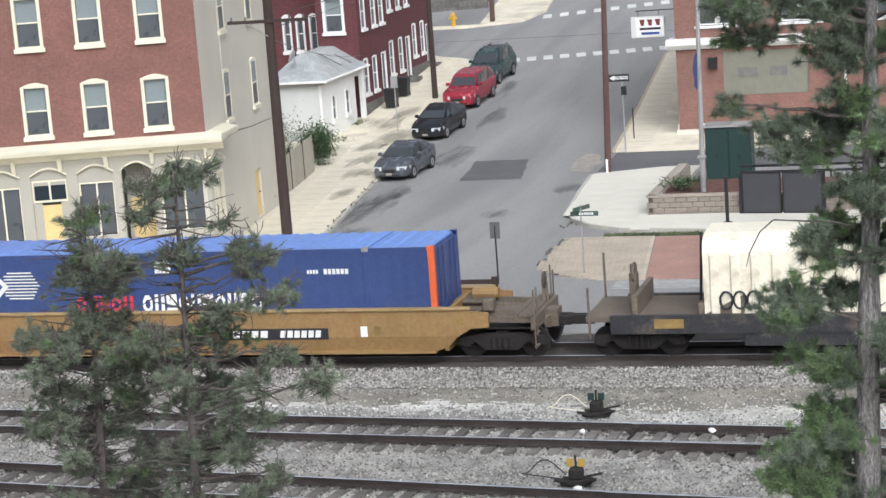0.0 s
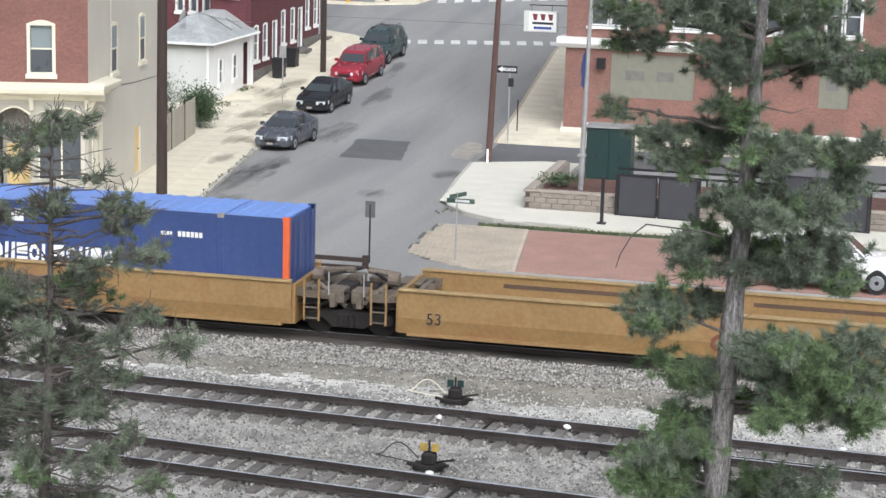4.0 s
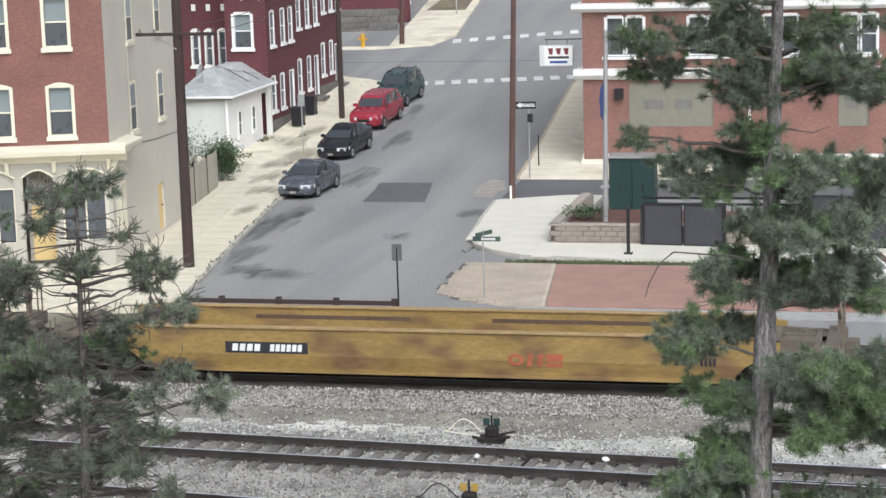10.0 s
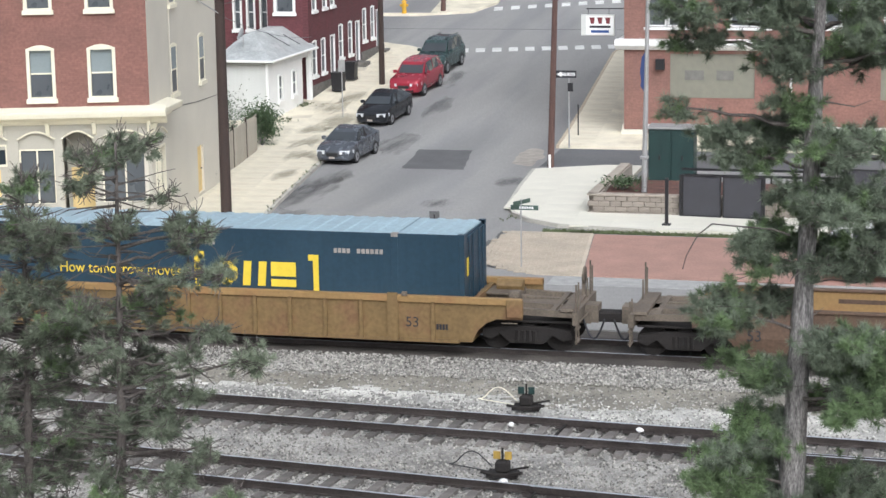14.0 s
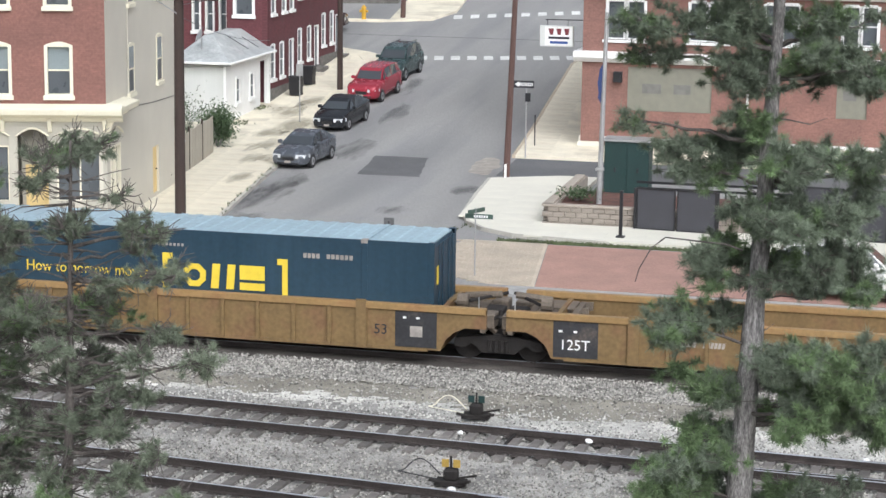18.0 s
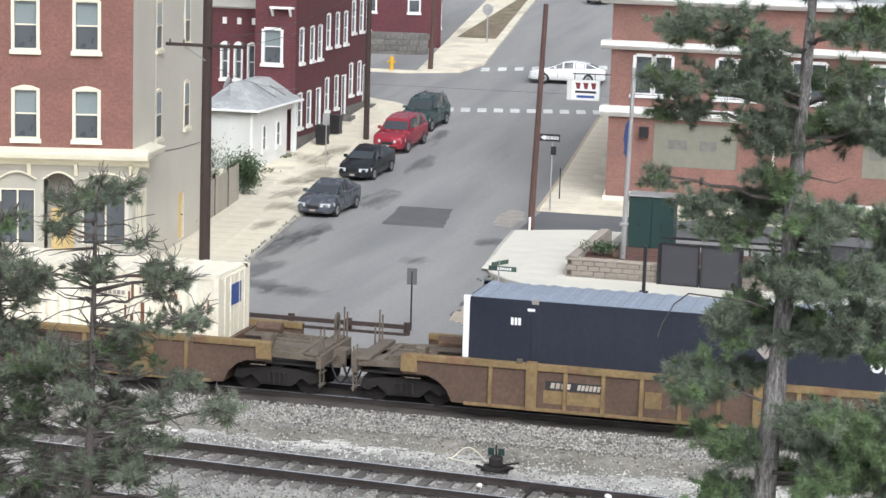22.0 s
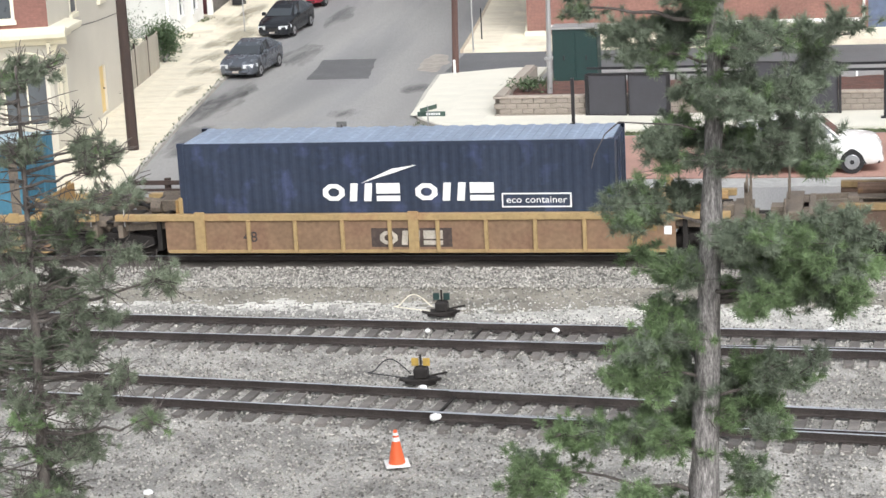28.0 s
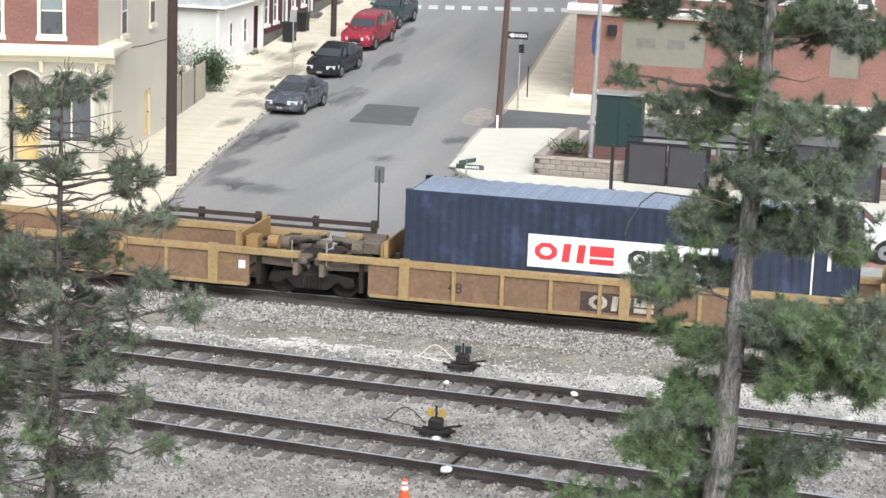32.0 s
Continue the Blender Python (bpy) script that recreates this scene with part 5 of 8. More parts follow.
    for sgn, e in ((-1, ends[0]), (1, ends[1])):
        xe = h + 0.05
        half = halves[0 if sgn < 0 else 1]
        end = sgn * half
        bulk = part("end_bulkhead", B(*sorted((sgn * (xe - 0.12), sgn * xe)), -1.34, 1.34, low, sill - 0.1), M_UNDER if style == "low" else paint, car)
        far = half - (0.75 if e == "c" else 0.45)
        slope = lambda q: sill - 0.16 - 0.14 * (q - xe + 0.7) / (far - xe + 0.7)
        dk = part("end_deck", B(*sorted((sgn * (far - 0.5), sgn * far)), -1.25, 1.25, sill - 0.42, sill - 0.3, bevel=0.012), deck, car, "worn steel end platform")
        for y in (-1.16, -0.42, 0.42, 1.16):
            part("frame_beam", prism(bmesh.new(), [(sgn * (xe - 0.7), slope(xe - 0.7)), (sgn * far, slope(far)), (sgn * far, slope(far) - 0.16), (sgn * (xe - 0.7), slope(xe - 0.7) - 0.22)], y - 0.075, y + 0.075), deck, dk)
        for q in (0.05, 0.42, 0.8):
            x0 = xe - 0.6 + (far - xe + 0.6) * q
            part("cross_beam", B(*sorted((sgn * x0, sgn * (x0 + 0.16))), -1.24, 1.24, slope(x0) - 0.1, slope(x0) + 0.012, bevel=0.01), deck, dk)
        part("deck_plate", B(*sorted((sgn * (xe - 0.3), sgn * (xe + 0.1 + 0.3 * (far - xe)))), 0.2, 1.24, sill - 0.2, sill - 0.16), deck, dk, "small worn deck plate")
        part("under_tray", B(*sorted((sgn * (xe - 0.1), sgn * (far - 0.05))), -1.1, 1.1, 0.84, 0.9), M_UNDER, dk, "dark plate below the open end frame")
        part("centre_sill", B(*sorted((sgn * (xe - 0.2), sgn * (half - 0.25))), -0.28, 0.28, 0.72, sill - 0.3), deck, dk)
        part("end_sill", B(*sorted((sgn * far, sgn * (far + 0.14))), -1.45, 1.45, sill - 0.62, sill - 0.26), deck, dk)
        if e == "c":
            bogie(car, sgn * (h + (1.5 if style != "low" else 0.95)))
            cp = part("coupler", B(*sorted((sgn * (half - 0.7), sgn * (half - 0.1))), -0.13, 0.13, 0.74, 1.0, bevel=0.02), M_UNDER, car, "rusty knuckle coupler")
            part("knuckle", B(*sorted((sgn * (half - 0.3), sgn * (half + 0.12))), -0.2, 0.2, 0.72, 1.02, bevel=0.05), M_UNDER, cp)
            hose = bmesh.new()
            pts = [Vector((sgn * (far + 0.1 + 0.6 * i / 8), -0.4, 0.85 - 0.55 * math.sin(math.pi * i / 8))) for i in range(9)]
            for a, b in zip(pts, pts[1:]):
                tube(hose, a, b, 0.03, n=6)
            part("air_hose", hose, P_BLACK, cp)
            for y in (-1.4, -1.05):
                part("grab_post", T((sgn * (far + 0.1), y, 0.35), (sgn * (far + 0.1), y, sill + 0.5 if sgn > 0 else sill + 0.1), 0.024, n=6), deck, dk)
            for z in (0.4, 0.75):
                part("step", B(*sorted((sgn * (far + 0.06), sgn * (far + 0.16))), -1.42, -1.03, z, z + 0.04), deck, dk)
            for y, up in ((0.55, 0.3), (1.0, 0.7), (1.3, 0.5)):
                part("grab_post", T((sgn * (far + 0.05), y, 0.5), (sgn * (far + 0.05), y, sill + up), 0.026, n=6), deck, dk)
            part("draft_beam", B(*sorted((sgn * (far - 0.1), sgn * (far + 0.32))), -0.35, 0.35, 0.7, 1.05, bevel=0.02), deck, dk)
            part("uncoupling_lever", T((sgn * (far + 0.16), -1.3, 0.95), (sgn * (far + 0.3), -0.1, 1.08), 0.018, n=5), deck, dk)
            part("walkway", B(*sorted((sgn * (far - 0.35), sgn * (far + 0.02))), -1.3, 1.3, sill - 0.28, sill - 0.2), deck, dk, "grated crossover walkway")
            if sgn > 0:
                part("brake_wheel", T((sgn * (far - 0.05), 0.55, sill + 0.38), (sgn * (far + 0.0), 0.55, sill + 0.38), 0.24, n=14), deck, dk)
                part("brake_stand", B(*sorted((sgn * (far - 0.1), sgn * far)), 0.5, 0.6, sill - 0.25, sill + 0.4), deck, dk)
            part("reservoir", T((sgn * (xe + 0.2), 0.85, sill - 0.05), (sgn * (xe + 0.95), 0.85, sill - 0.05), 0.17, n=10), paint, dk)
            part("brake_valve", B(*sorted((sgn * (xe + 0.9), sgn * (xe + 1.2))), -0.9, -0.5, sill - 0.2, sill + 0.12, bevel=0.03), deck, dk)
        else:
            if e == "a":
                bogie(car, end)
            if style == "smooth":
                for x in (h + 0.3, h + 0.72):
                    part("ladder_stile", B(*sorted((sgn * x, sgn * (x + 0.05))), -1.42, -1.36, 0.45, sill + 0.12), paint, dk)
                for z in (0.5, 0.8, 1.1, 1.4):
                    part("ladder_rung", B(*sorted((sgn * (h + 0.3), sgn * (h + 0.77))), -1.41, -1.37, z, z + 0.035), deck, dk)
            for q, (p0, p1, r) in enumerate((((h + 0.5, -0.7, sill - 0.1), (half - 0.1, -0.95, 0.8), 0.07), ((h + 0.35, 0.3, sill + 0.02), (half - 0.2, 0.25, sill + 0.12), 0.1), ((h + 0.8, -1.1, 0.9), (half, -1.2, sill - 0.2), 0.05), ((h + 0.6, -0.3, sill), (half - 0.1, 0.6, sill + 0.1), 0.05))):
                part("brake_pipe", T((sgn * p0[0], p0[1], p0[2]), (sgn * p1[0], p1[1], p1[2]), r, n=7), (deck, deck, M_UNDER, M_UNDER)[q], dk)
            part("connector", B(*sorted((sgn * (half - 0.6), sgn * (half - 0.06))), -0.35, 0.35, 0.8, sill - 0.2, bevel=0.04), M_UNDER, car, "heavy steel articulation joint")
            for y in (-0.95, 0.95):
                part("side_bearing", B(*sorted((sgn * (half - 0.55), sgn * (half - 0.1))), y - 0.3, y + 0.3, 0.95, sill - 0.15, bevel=0.03), deck, dk)
            part("hand_rail", T((sgn * (half - 0.5), -1.4, sill - 0.3), (sgn * (half - 0.5), -1.4, sill + 0.35), 0.02, n=5), M_GALV, dk)
            part("valve", T((sgn * (xe + 0.2), -0.2, sill), (sgn * (xe + 0.5), -0.2, sill), 0.18, n=10), deck, dk)
    return car


def container(u, L, W, H, side, roof, label, base=0.34, pitch=0.28, depth=0.036, door_end=True, post=None):
    c = thing("container", pose(u, RAIL_Y, base), label, "container", "containers on the train")
    MOVERS.append((c, u))
    h, w = L / 2, W / 2
    for s in (-1, 1):
        bm = bmesh.new()
        pts = []
        x = -h + 0.16
        while x < h - 0.16 - pitch:
            pts += [(x, 0), (x + pitch * 0.26, 0), (x + pitch * 0.5, -depth), (x + pitch * 0.76, -depth)]
            x += pitch
        pts += [(h - 0.16, 0)]
        y0 = w - 0.012
        lo = [bm.verts.new((px, s * (y0 + py), 0.15)) for px, py in pts]
        hi = [bm.verts.new((px, s * (y0 + py), H - 0.1)) for px, py in pts]
        for i in range(len(pts) - 1):
            bm.faces.new((lo[i], lo[i + 1], hi[i + 1], hi[i]))
        sp = part("side_panel", bm, side, c)
        part("top_rail", B(-h + 0.1, h - 0.1, s * w - (0.06 if s > 0 else 0), s * w + (0 if s > 0 else 0.06), H - 0.12, H - (0.05 if s > 0 else 0.01)), side, sp)
        part("bottom_rail", B(-h + 0.1, h - 0.1, s * w - (0.06 if s > 0 else 0), s * w + (0 if s > 0 else 0.06), 0.0, 0.16), side, sp)
        for e in (-1, 1):
            pm = (post if s < 0 else None) or side
            part("corner_post", B(*sorted((e * h, e * (h - 0.17))), *sorted((s * (w + 0.004), s * (w - 0.16))), 0.0, H, bevel=0.012), pm, sp)
            part("corner_casting", B(*sorted((e * (h + 0.004), e * (h - 0.18))), *sorted((s * (w + 0.008), s * (w - 0.16))), H - 0.12, H + 0.006), pm, sp)
    if L > 14:
        for e in (-1, 1):
            xp = e * 6.096
            part("lift_post", B(xp - 0.09, xp + 0.09, -w - 0.003, -w + 0.05, 0.0, H - 0.01, bevel=0.01), side, c)
            part("lift_casting", B(xp - 0.1, xp + 0.1, -w - 0.008, -w + 0.16, H - 0.11, H + 0.008, bevel=0.01), P_GREY, c, "worn pale lifting casting")
            part("roof_seam", B(xp - 0.07, xp + 0.07, -w + 0.16, w - 0.06, H - 0.02, H + 0.004), roof, c)
    n = int(L / 0.45)
    st = (L - 0.2) / n
    prof = [(-h + 0.1, H - 0.07)]
    for i in range(n):
        x0 = -h + 0.1 + st * i
        prof += [(x0 + st * 0.1, H - 0.03), (x0 + st * 0.2, H - 0.006), (x0 + st * 0.6, H - 0.006), (x0 + st * 0.7, H - 0.03)]
    prof += [(h - 0.1, H - 0.03), (h - 0.1, H - 0.07)]
    part("roof", prism(bmesh.new(), prof, -w + 0.06, w - 0.06), roof, c, "pale corrugated roof")
    part("inner_shell", B(-h + 0.06, h - 0.06, -w + 0.09, w - 0.09, 0.08, H - 0.08), side, c)
    for e in (-1, 1):
        if e > 0 and door_end:
            for y0, y1 in ((-w + 0.15, -0.01), (0.01, w - 0.15)):
                d = part("door_leaf", B(h - 0.06, h - 0.01, y0, y1, 0.14, H - 0.12, bevel=0.01), side, c)
                for k in (0.3, 0.7):
                    yy = y0 + (y1 - y0) * k
                    part("lock_rod", T((h + 0.015, yy, 0.1), (h + 0.015, yy, H - 0.1), 0.018, n=6), side, d)
        else:
            bm = bmesh.new()
            for i in range(8):
                y0 = -w + 0.16 + (W - 0.32) * i / 8
                box(bm, *sorted((e * (h - 0.06), e * (h - 0.012 if i % 2 else h - 0.035))), y0, y0 + (W - 0.32) / 8, 0.14, H - 0.1)
            part("end_wall", bm, side, c)
    return c


def diamond(parent, y, cx, cz, r, material, name="diamond_mark", inner=None):
    o = part(name, prism(bmesh.new(), [(cx - r, cz), (cx, cz - r), (cx + r, cz), (cx, cz + r)], y - 0.006, y), material, parent)
    if inner:
        part("inner_mark", prism(bmesh.new(), [(cx - r * 0.5, cz), (cx, cz - r * 0.5), (cx + r * 0.5, cz), (cx, cz + r * 0.5)], y - 0.012, y - 0.006), inner, o)
    return o


def blocks(parent, y, x0, x1, z0, z1, material, n, name="brand_mark", heavy=0.7):
    """A brand's name as n plain shapes: rings, slanted bar pairs and wedges."""
    w = (x1 - x0) / n
    h = z1 - z0
    for i in range(n):
        a, b = x0 + i * w, x0 + (i + heavy + 0.16) * w
        c, zc, r, k = (a + b) / 2, (z0 + z1) / 2, (b - a) / 2, 0.5
        bm = bmesh.new()
        if i % 3 == 0:
            o = [(c + r * math.cos(t), zc + h / 2 * math.sin(t)) for t in [math.pi * (2 * q + 1) / 8 for q in range(8)]]
            p = [(c + r * k * math.cos(t), zc + h / 2 * k * math.sin(t)) for t in [math.pi * (2 * q + 1) / 8 for q in range(8)]]
            for q in range(8):
                prism(bm, [o[q], o[(q + 1) % 8], p[(q + 1) % 8], p[q]], y - 0.006, y)
            bmesh.ops.remove_doubles(bm, verts=bm.verts, dist=1e-4)
        elif i % 3 == 1:
            t = r * 0.62
            prism(bm, [(a, z0), (a + t, z0), (a + t * 1.25, z1), (a + t * 0.25, z1)], y - 0.006, y)
            prism(bm, [(b - t * 1.25, z0), (b - t * 0.25, z0), (b, z1), (b - t, z1)], y - 0.006, y)
        else:
            prism(bm, [(a, z0), (b, z0), (b, z0 + h * 0.3), (a, z0 + h * 0.3)], y - 0.006, y)
            prism(bm, [(a, z0 + h * 0.42), (b, z0 + h * 0.42), (b, z1), (a, z1)], y - 0.006, y)
        part(name, bm, material, parent)


def stencil(car, x, z, n1=4, n2=6, h=0.2, w=2.7, plate=P_BLACK, ink=P_WHITE, y=-1.475):
    """A black plate with two groups of pale bars: the car's mark and number."""
    p = bars(car, y, x - w / 2, x + w / 2, z - h * 0.8, z + h * 0.8, plate, name="number_plate")
    bars(p, y - 0.006, x - w * 0.42, x - w * 0.06, z - h / 2, z + h / 2, ink, n1, slant=0.03)
    bars(p, y - 0.006, x + w * 0.04, x + w * 0.44, z - h / 2, z + h / 2, ink, n2, slant=0.03)
    return p


def build_train():
    S = "smooth"
    # lead car: dark flat unit carrying a white box
    lead = thing("flat_car", pose(-2.28, RAIL_Y, 0), "grimy black flat car with low side sills", "rail car", "cars of the train")
    MOVERS.append((lead, -2.28))
    for s in (-1, 1):
        part("side_sill", B(-8.6, 9.5, *sorted((s * 1.3, s * 1.46)), 0.75, 1.25), M_DARKCAR, lead)
    part("deck", B(-9.3, 9.5, -1.3, 1.3, 1.05, 1.2), M_DECK, lead, "worn steel deck")
    part("tank_skirt", B(-5.0, 9.0, -1.42, -1.3, 0.4, 0.8), M_DARKCAR, lead)
    part("end_rail", B(-8.0, -7.86, -1.3, 1.3, 1.2, 1.75), M_DECK, lead)
    part("end_rail", B(-6.2, -6.06, -1.3, 1.3, 1.2, 1.55), M_DECK, lead)
    for y in (-1.2, 1.2):
        part("ramp_rail", prism(bmesh.new(), [(-6.1, 1.2), (-5.0, 1.2), (-4.9, 1.7), (-5.0, 1.75)], y - 0.08, y + 0.08), M_DECK, lead)
    for x, y, z in ((-9.2, -1.3, 2.0), (-9.2, 1.1, 2.5), (-8.4, 0.9, 2.2)):
        part("grab_post", T((x, y, 0.6), (x, y, z), 0.035, n=6), M_DECK, lead)
    part("brake_wheel", T((-8.2, 0.2, 2.1), (-8.15, 0.2, 2.1), 0.3, n=14), M_DECK, lead)
    part("brake_stand", B(-8.3, -8.1, 0.0, 0.4, 1.2, 2.1), M_DECK, lead)
    part("yellow_plate", B(-7.4, -6.6, -1.475, -1.46, 0.9, 1.15), M_TYELN, lead, "small yellow plate")
    part("coupler", B(-10.4, -9.3, -0.14, 0.14, 0.74, 1.0, bevel=0.02), M_UNDER, lead)
    bogie(lead, -7.9)
    bogie(lead, 7.2)
    wb = thing("white_box", pose(-2.73, RAIL_Y, 1.2), "white ribbed equipment box with rounded top and black scrawl", "container")
    MOVERS.append((wb, -2.73))
    body = bmesh.new()
    out = [(-1.25, 0), (1.25, 0), (1.25, 1.7), (1.1, 2.0), (0.7, 2.15), (-0.7, 2.15), (-1.1, 2.0), (-1.25, 1.7)]
    prism(body, out, -5.6, 5.6, axis="x")
    shell = part("shell", body, C_WHITE, wb)
    rm = mesh_of(box(bmesh.new(), -0.12, 0.12, -1.31, -1.25, 0.05, 1.65, bevel=0.02), "rib", C_WHITE)
    for i in range(20):
        part("rib", rm, None, shell, m=pose(-5.3 + i * 0.55, 0, 0))
    scr = bmesh.new()
    for k in range(3):
        pts = [(-5.0 + k * 0.36 + 0.17 * math.cos(a), 0.42 + 0.24 * math.sin(a)) for a in [i * 0.7 for i in range(10)]]
        for (a, b), (c, d) in zip(pts, pts[1:]):
            tube(scr, (a, -1.32, b), (c, -1.32, d), 0.03, n=4)
    part("scrawl", scr, P_BLACK, wb, "black spray scrawl")
    part("vent_pipe", T((-5.75, -0.9, 0.2), (-5.65, -0.9, 2.2), 0.04, n=6), M_BLACK, wb)

    def pacer(u):
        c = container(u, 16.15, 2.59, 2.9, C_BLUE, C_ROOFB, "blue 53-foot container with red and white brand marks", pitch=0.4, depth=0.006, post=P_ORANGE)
        y = -1.302
        words(c, y, -7.1, 2.05, "53", 0.55, P_WHITE)
        bars(c, y, -7.35, -6.85, 1.45, 1.8, P_WHITE, name="height_plate")
        words(c, y - 0.008, -7.1, 1.68, "110'", 0.24, P_BLACK)
        diamond(c, y, -5.35, 1.98, 0.38, P_WHITE, inner=C_BLUE)
        for i in range(9):
            bars(c, y, -5.1 + (0.12 if i in (0, 8) else 0), -4.2 + 0.03 * (4 - abs(i - 4)) * 2, 1.6 + i * 0.095, 1.64 + i * 0.095, P_WHITE, name="speed_line")
        bars(c, y, -0.28, 0.22, 2.3, 2.65, P_WHITE, name="height_plate")
        words(c, y - 0.008, -0.03, 2.5, "110'", 0.24, P_BLACK)
        blocks(c, y, -2.85, -0.98, 1.15, 1.65, P_RED, 5)
        blocks(c, y, -0.75, 3.0, 1.12, 1.68, P_WHITE, 10)
        bars(c, y, 4.35, 4.7, 2.2, 2.31, P_WHITE, 4)
        bars(c, y, 4.85, 5.6, 2.18, 2.33, P_WHITE, 6)
        return c

    sl = "yellow-brown smooth-sided 53-foot well car"
    c = well_car(-23.77, 16.5, ("a", "c"), M_TYEL, S, (9.64, 11.44), chord=M_TFADELIT, label=sl + " carrying a blue container")
    words(c, -1.475, -7.5, 0.72, "53", 0.53, P_BLACK)
    words(c, -1.475, -8.35, 1.25, "125 T", 0.24, P_WHITE)
    stencil(c, 3.27, 0.85, w=3.15)
    for x in (5.8, 6.2, 8.6):
        bars(c, -1.475, x, x + 0.2, 0.75 if x < 8 else 1.05, 1.05 if x < 8 else 1.25, M_TYELN if x != 5.8 else P_WHITE, name="placard")
    pacer(-23.82)
    c = well_car(-43.12, 16.5, ("a", "n"), M_TYEL, S, 9.71, chord=M_TFADELIT, label=sl + ", empty, with brown brand blocks")
    blocks(c, -1.475, 0.3, 2.1, 0.5, 0.98, mat("brand_brown", (0.16, 0.06, 0.03), 0.7), 3)
    words(c, -1.475, -7.2, 0.75, "53", 0.45, P_BLACK)
    c = well_car(-62.6, 16.5, ("c", "n"), M_TYEL, S, (11.6, 9.77), chord=M_TFADELIT, label=sl + " with black 53, carrying blue container")
    words(c, -1.475, -7.85, 0.72, "53", 0.55, P_BLACK)
    stencil(c, -3.5, 0.95, w=2.9)
    bars(c, -1.475, -6.4, -6.25, 0.92, 1.07, P_WHITE, name="placard")
    pacer(-62.6)
    c = well_car(-86.38, 16.5, ("c", "c"), M_TBROWN, "ribbed", 11.43, rib=M_TRUST, inner=M_TYEL, label="rust-brown ribbed well car with chalky white graffiti and yellow scraps")
    for x0, x1 in ((-9.9, -8.6), (-7.4, -7.1), (-3.0, -2.2), (-0.9, 0.2), (3.3, 3.9), (6.2, 7.0), (8.7, 9.9)):
        bars(c, -1.531, x0, x1, 1.4, 1.52, M_TYELN, name="yellow_scrap")
    for x0, x1, z0, z1 in ((-9.6, -9.0, 1.0, 1.36), (8.9, 9.6, 1.02, 1.34)):
        bars(c, -1.476, x0, x1, z0, z1, M_TYELN, name="yellow_scrap")
    bars(c, -1.476, -7.75, -7.5, 0.55, 0.8, P_GREY, name="notice")
    bars(c, -1.475, 3.3, 4.95, 0.72, 1.12, M_TFIELD, name="dark_field")
    blocks(c, -1.482, 3.4, 4.9, 0.76, 1.06, P_DULL, 3)
    words(c, -1.475, 5.55, 0.95, "53", 0.42, P_BLACK)
    bars(c, -1.475, 6.35, 6.9, 0.8, 0.98, P_GREY, name="notice")
    bars(c, -1.475, 7.25, 7.65, 0.62, 0.85, P_GREY, name="notice")
    for k, (p, q) in enumerate((((2.0, 0.98), (3.0, 0.92)), ((2.0, 0.98), (2.2, 1.12)), ((2.0, 0.98), (2.3, 0.86)), ((2.6, 1.08), (2.65, 0.82)), ((3.1, 0.9), (4.1, 0.5)), ((3.9, 0.75), (4.2, 0.42)), ((3.6, 0.42), (4.2, 0.62)))):
        part("graffiti_stroke", T((p[0], -1.555, p[1]), (q[0], -1.555, q[1]), 0.018, n=4), P_DULL, c, "chalky white stroke")
    letters = {"S": [[(0.5, 0.9), (0.2, 1), (0, 0.75), (0.45, 0.4), (0.4, 0.05), (0, 0.1)]], "A": [[(0, 0), (0.3, 1), (0.55, 0)], [(0.1, 0.4), (0.48, 0.4)]], "V": [[(0, 1), (0.28, 0), (0.55, 1)]],
               "E": [[(0.5, 1), (0, 1), (0, 0), (0.5, 0)], [(0, 0.5), (0.4, 0.5)]], "K": [[(0, 1), (0, 0)], [(0.5, 1), (0, 0.45), (0.6, 0), (0.95, 0.1)]]}
    for i, ch in enumerate("SAVEK"):
        bm = bmesh.new()
        for line in letters[ch]:
            for (a, b), (d, e) in zip(line, line[1:]):
                x = -3.7 + i * 0.95 + (0.35 if ch == "K" else 0)
                tube(bm, (x + a, -1.555, 0.5 + b * 0.75), (x + d, -1.555, 0.5 + e * 0.75), 0.028, n=4)
        part("graffiti", bm, P_DULL, c, "chalky white painted letter")
    for cx in (-3.1, 3.1):
        r = container(-86.53 + cx, 6.06, 2.44, 2.59, C_RED, C_ROOFR, "red 20-foot container with white brand marks", base=0.34, depth=0.012)
        blocks(r, -1.228, -2.4, 0.1, 1.24, 1.56, P_WHITE, 7)
        blocks(r, -1.228, 1.25, 2.5, 1.26, 1.64, P_WHITE, 3)
        part("bird_mark", prism(bmesh.new(), [(0.25, 1.86), (0.75, 1.54), (1.2, 1.44), (1.6, 1.48), (1.15, 1.34), (0.95, 1.26), (0.7, 1.44)], -1.236, -1.228), P_WHITE, r)
        bars(r, -1.228, 1.6, 2.75, 2.12, 2.22, P_DULL, 9)
        bars(r, -1.228, 2.1, 2.6, 1.92, 2.02, P_DULL, 4)
    c = well_car(-109.72, 16.5, ("c", "c"), M_TYELN, S, 11.75, chord=M_TFADELIT, label="dull yellow smooth-sided well car, empty, with faint red marks")
    words(c, -1.475, 6.9, 0.85, "53", 0.4, P_BLACK)
    bars(c, -1.475, 7.4, 7.85, 0.72, 0.95, P_BLACK, 4)
    stencil(c, -4.63, 0.95, h=0.2, w=2.4)
    blocks(c, -1.475, 2.2, 3.8, 0.6, 0.95, mat("brand_faint_red", (0.35, 0.10, 0.05), 0.7), 3)
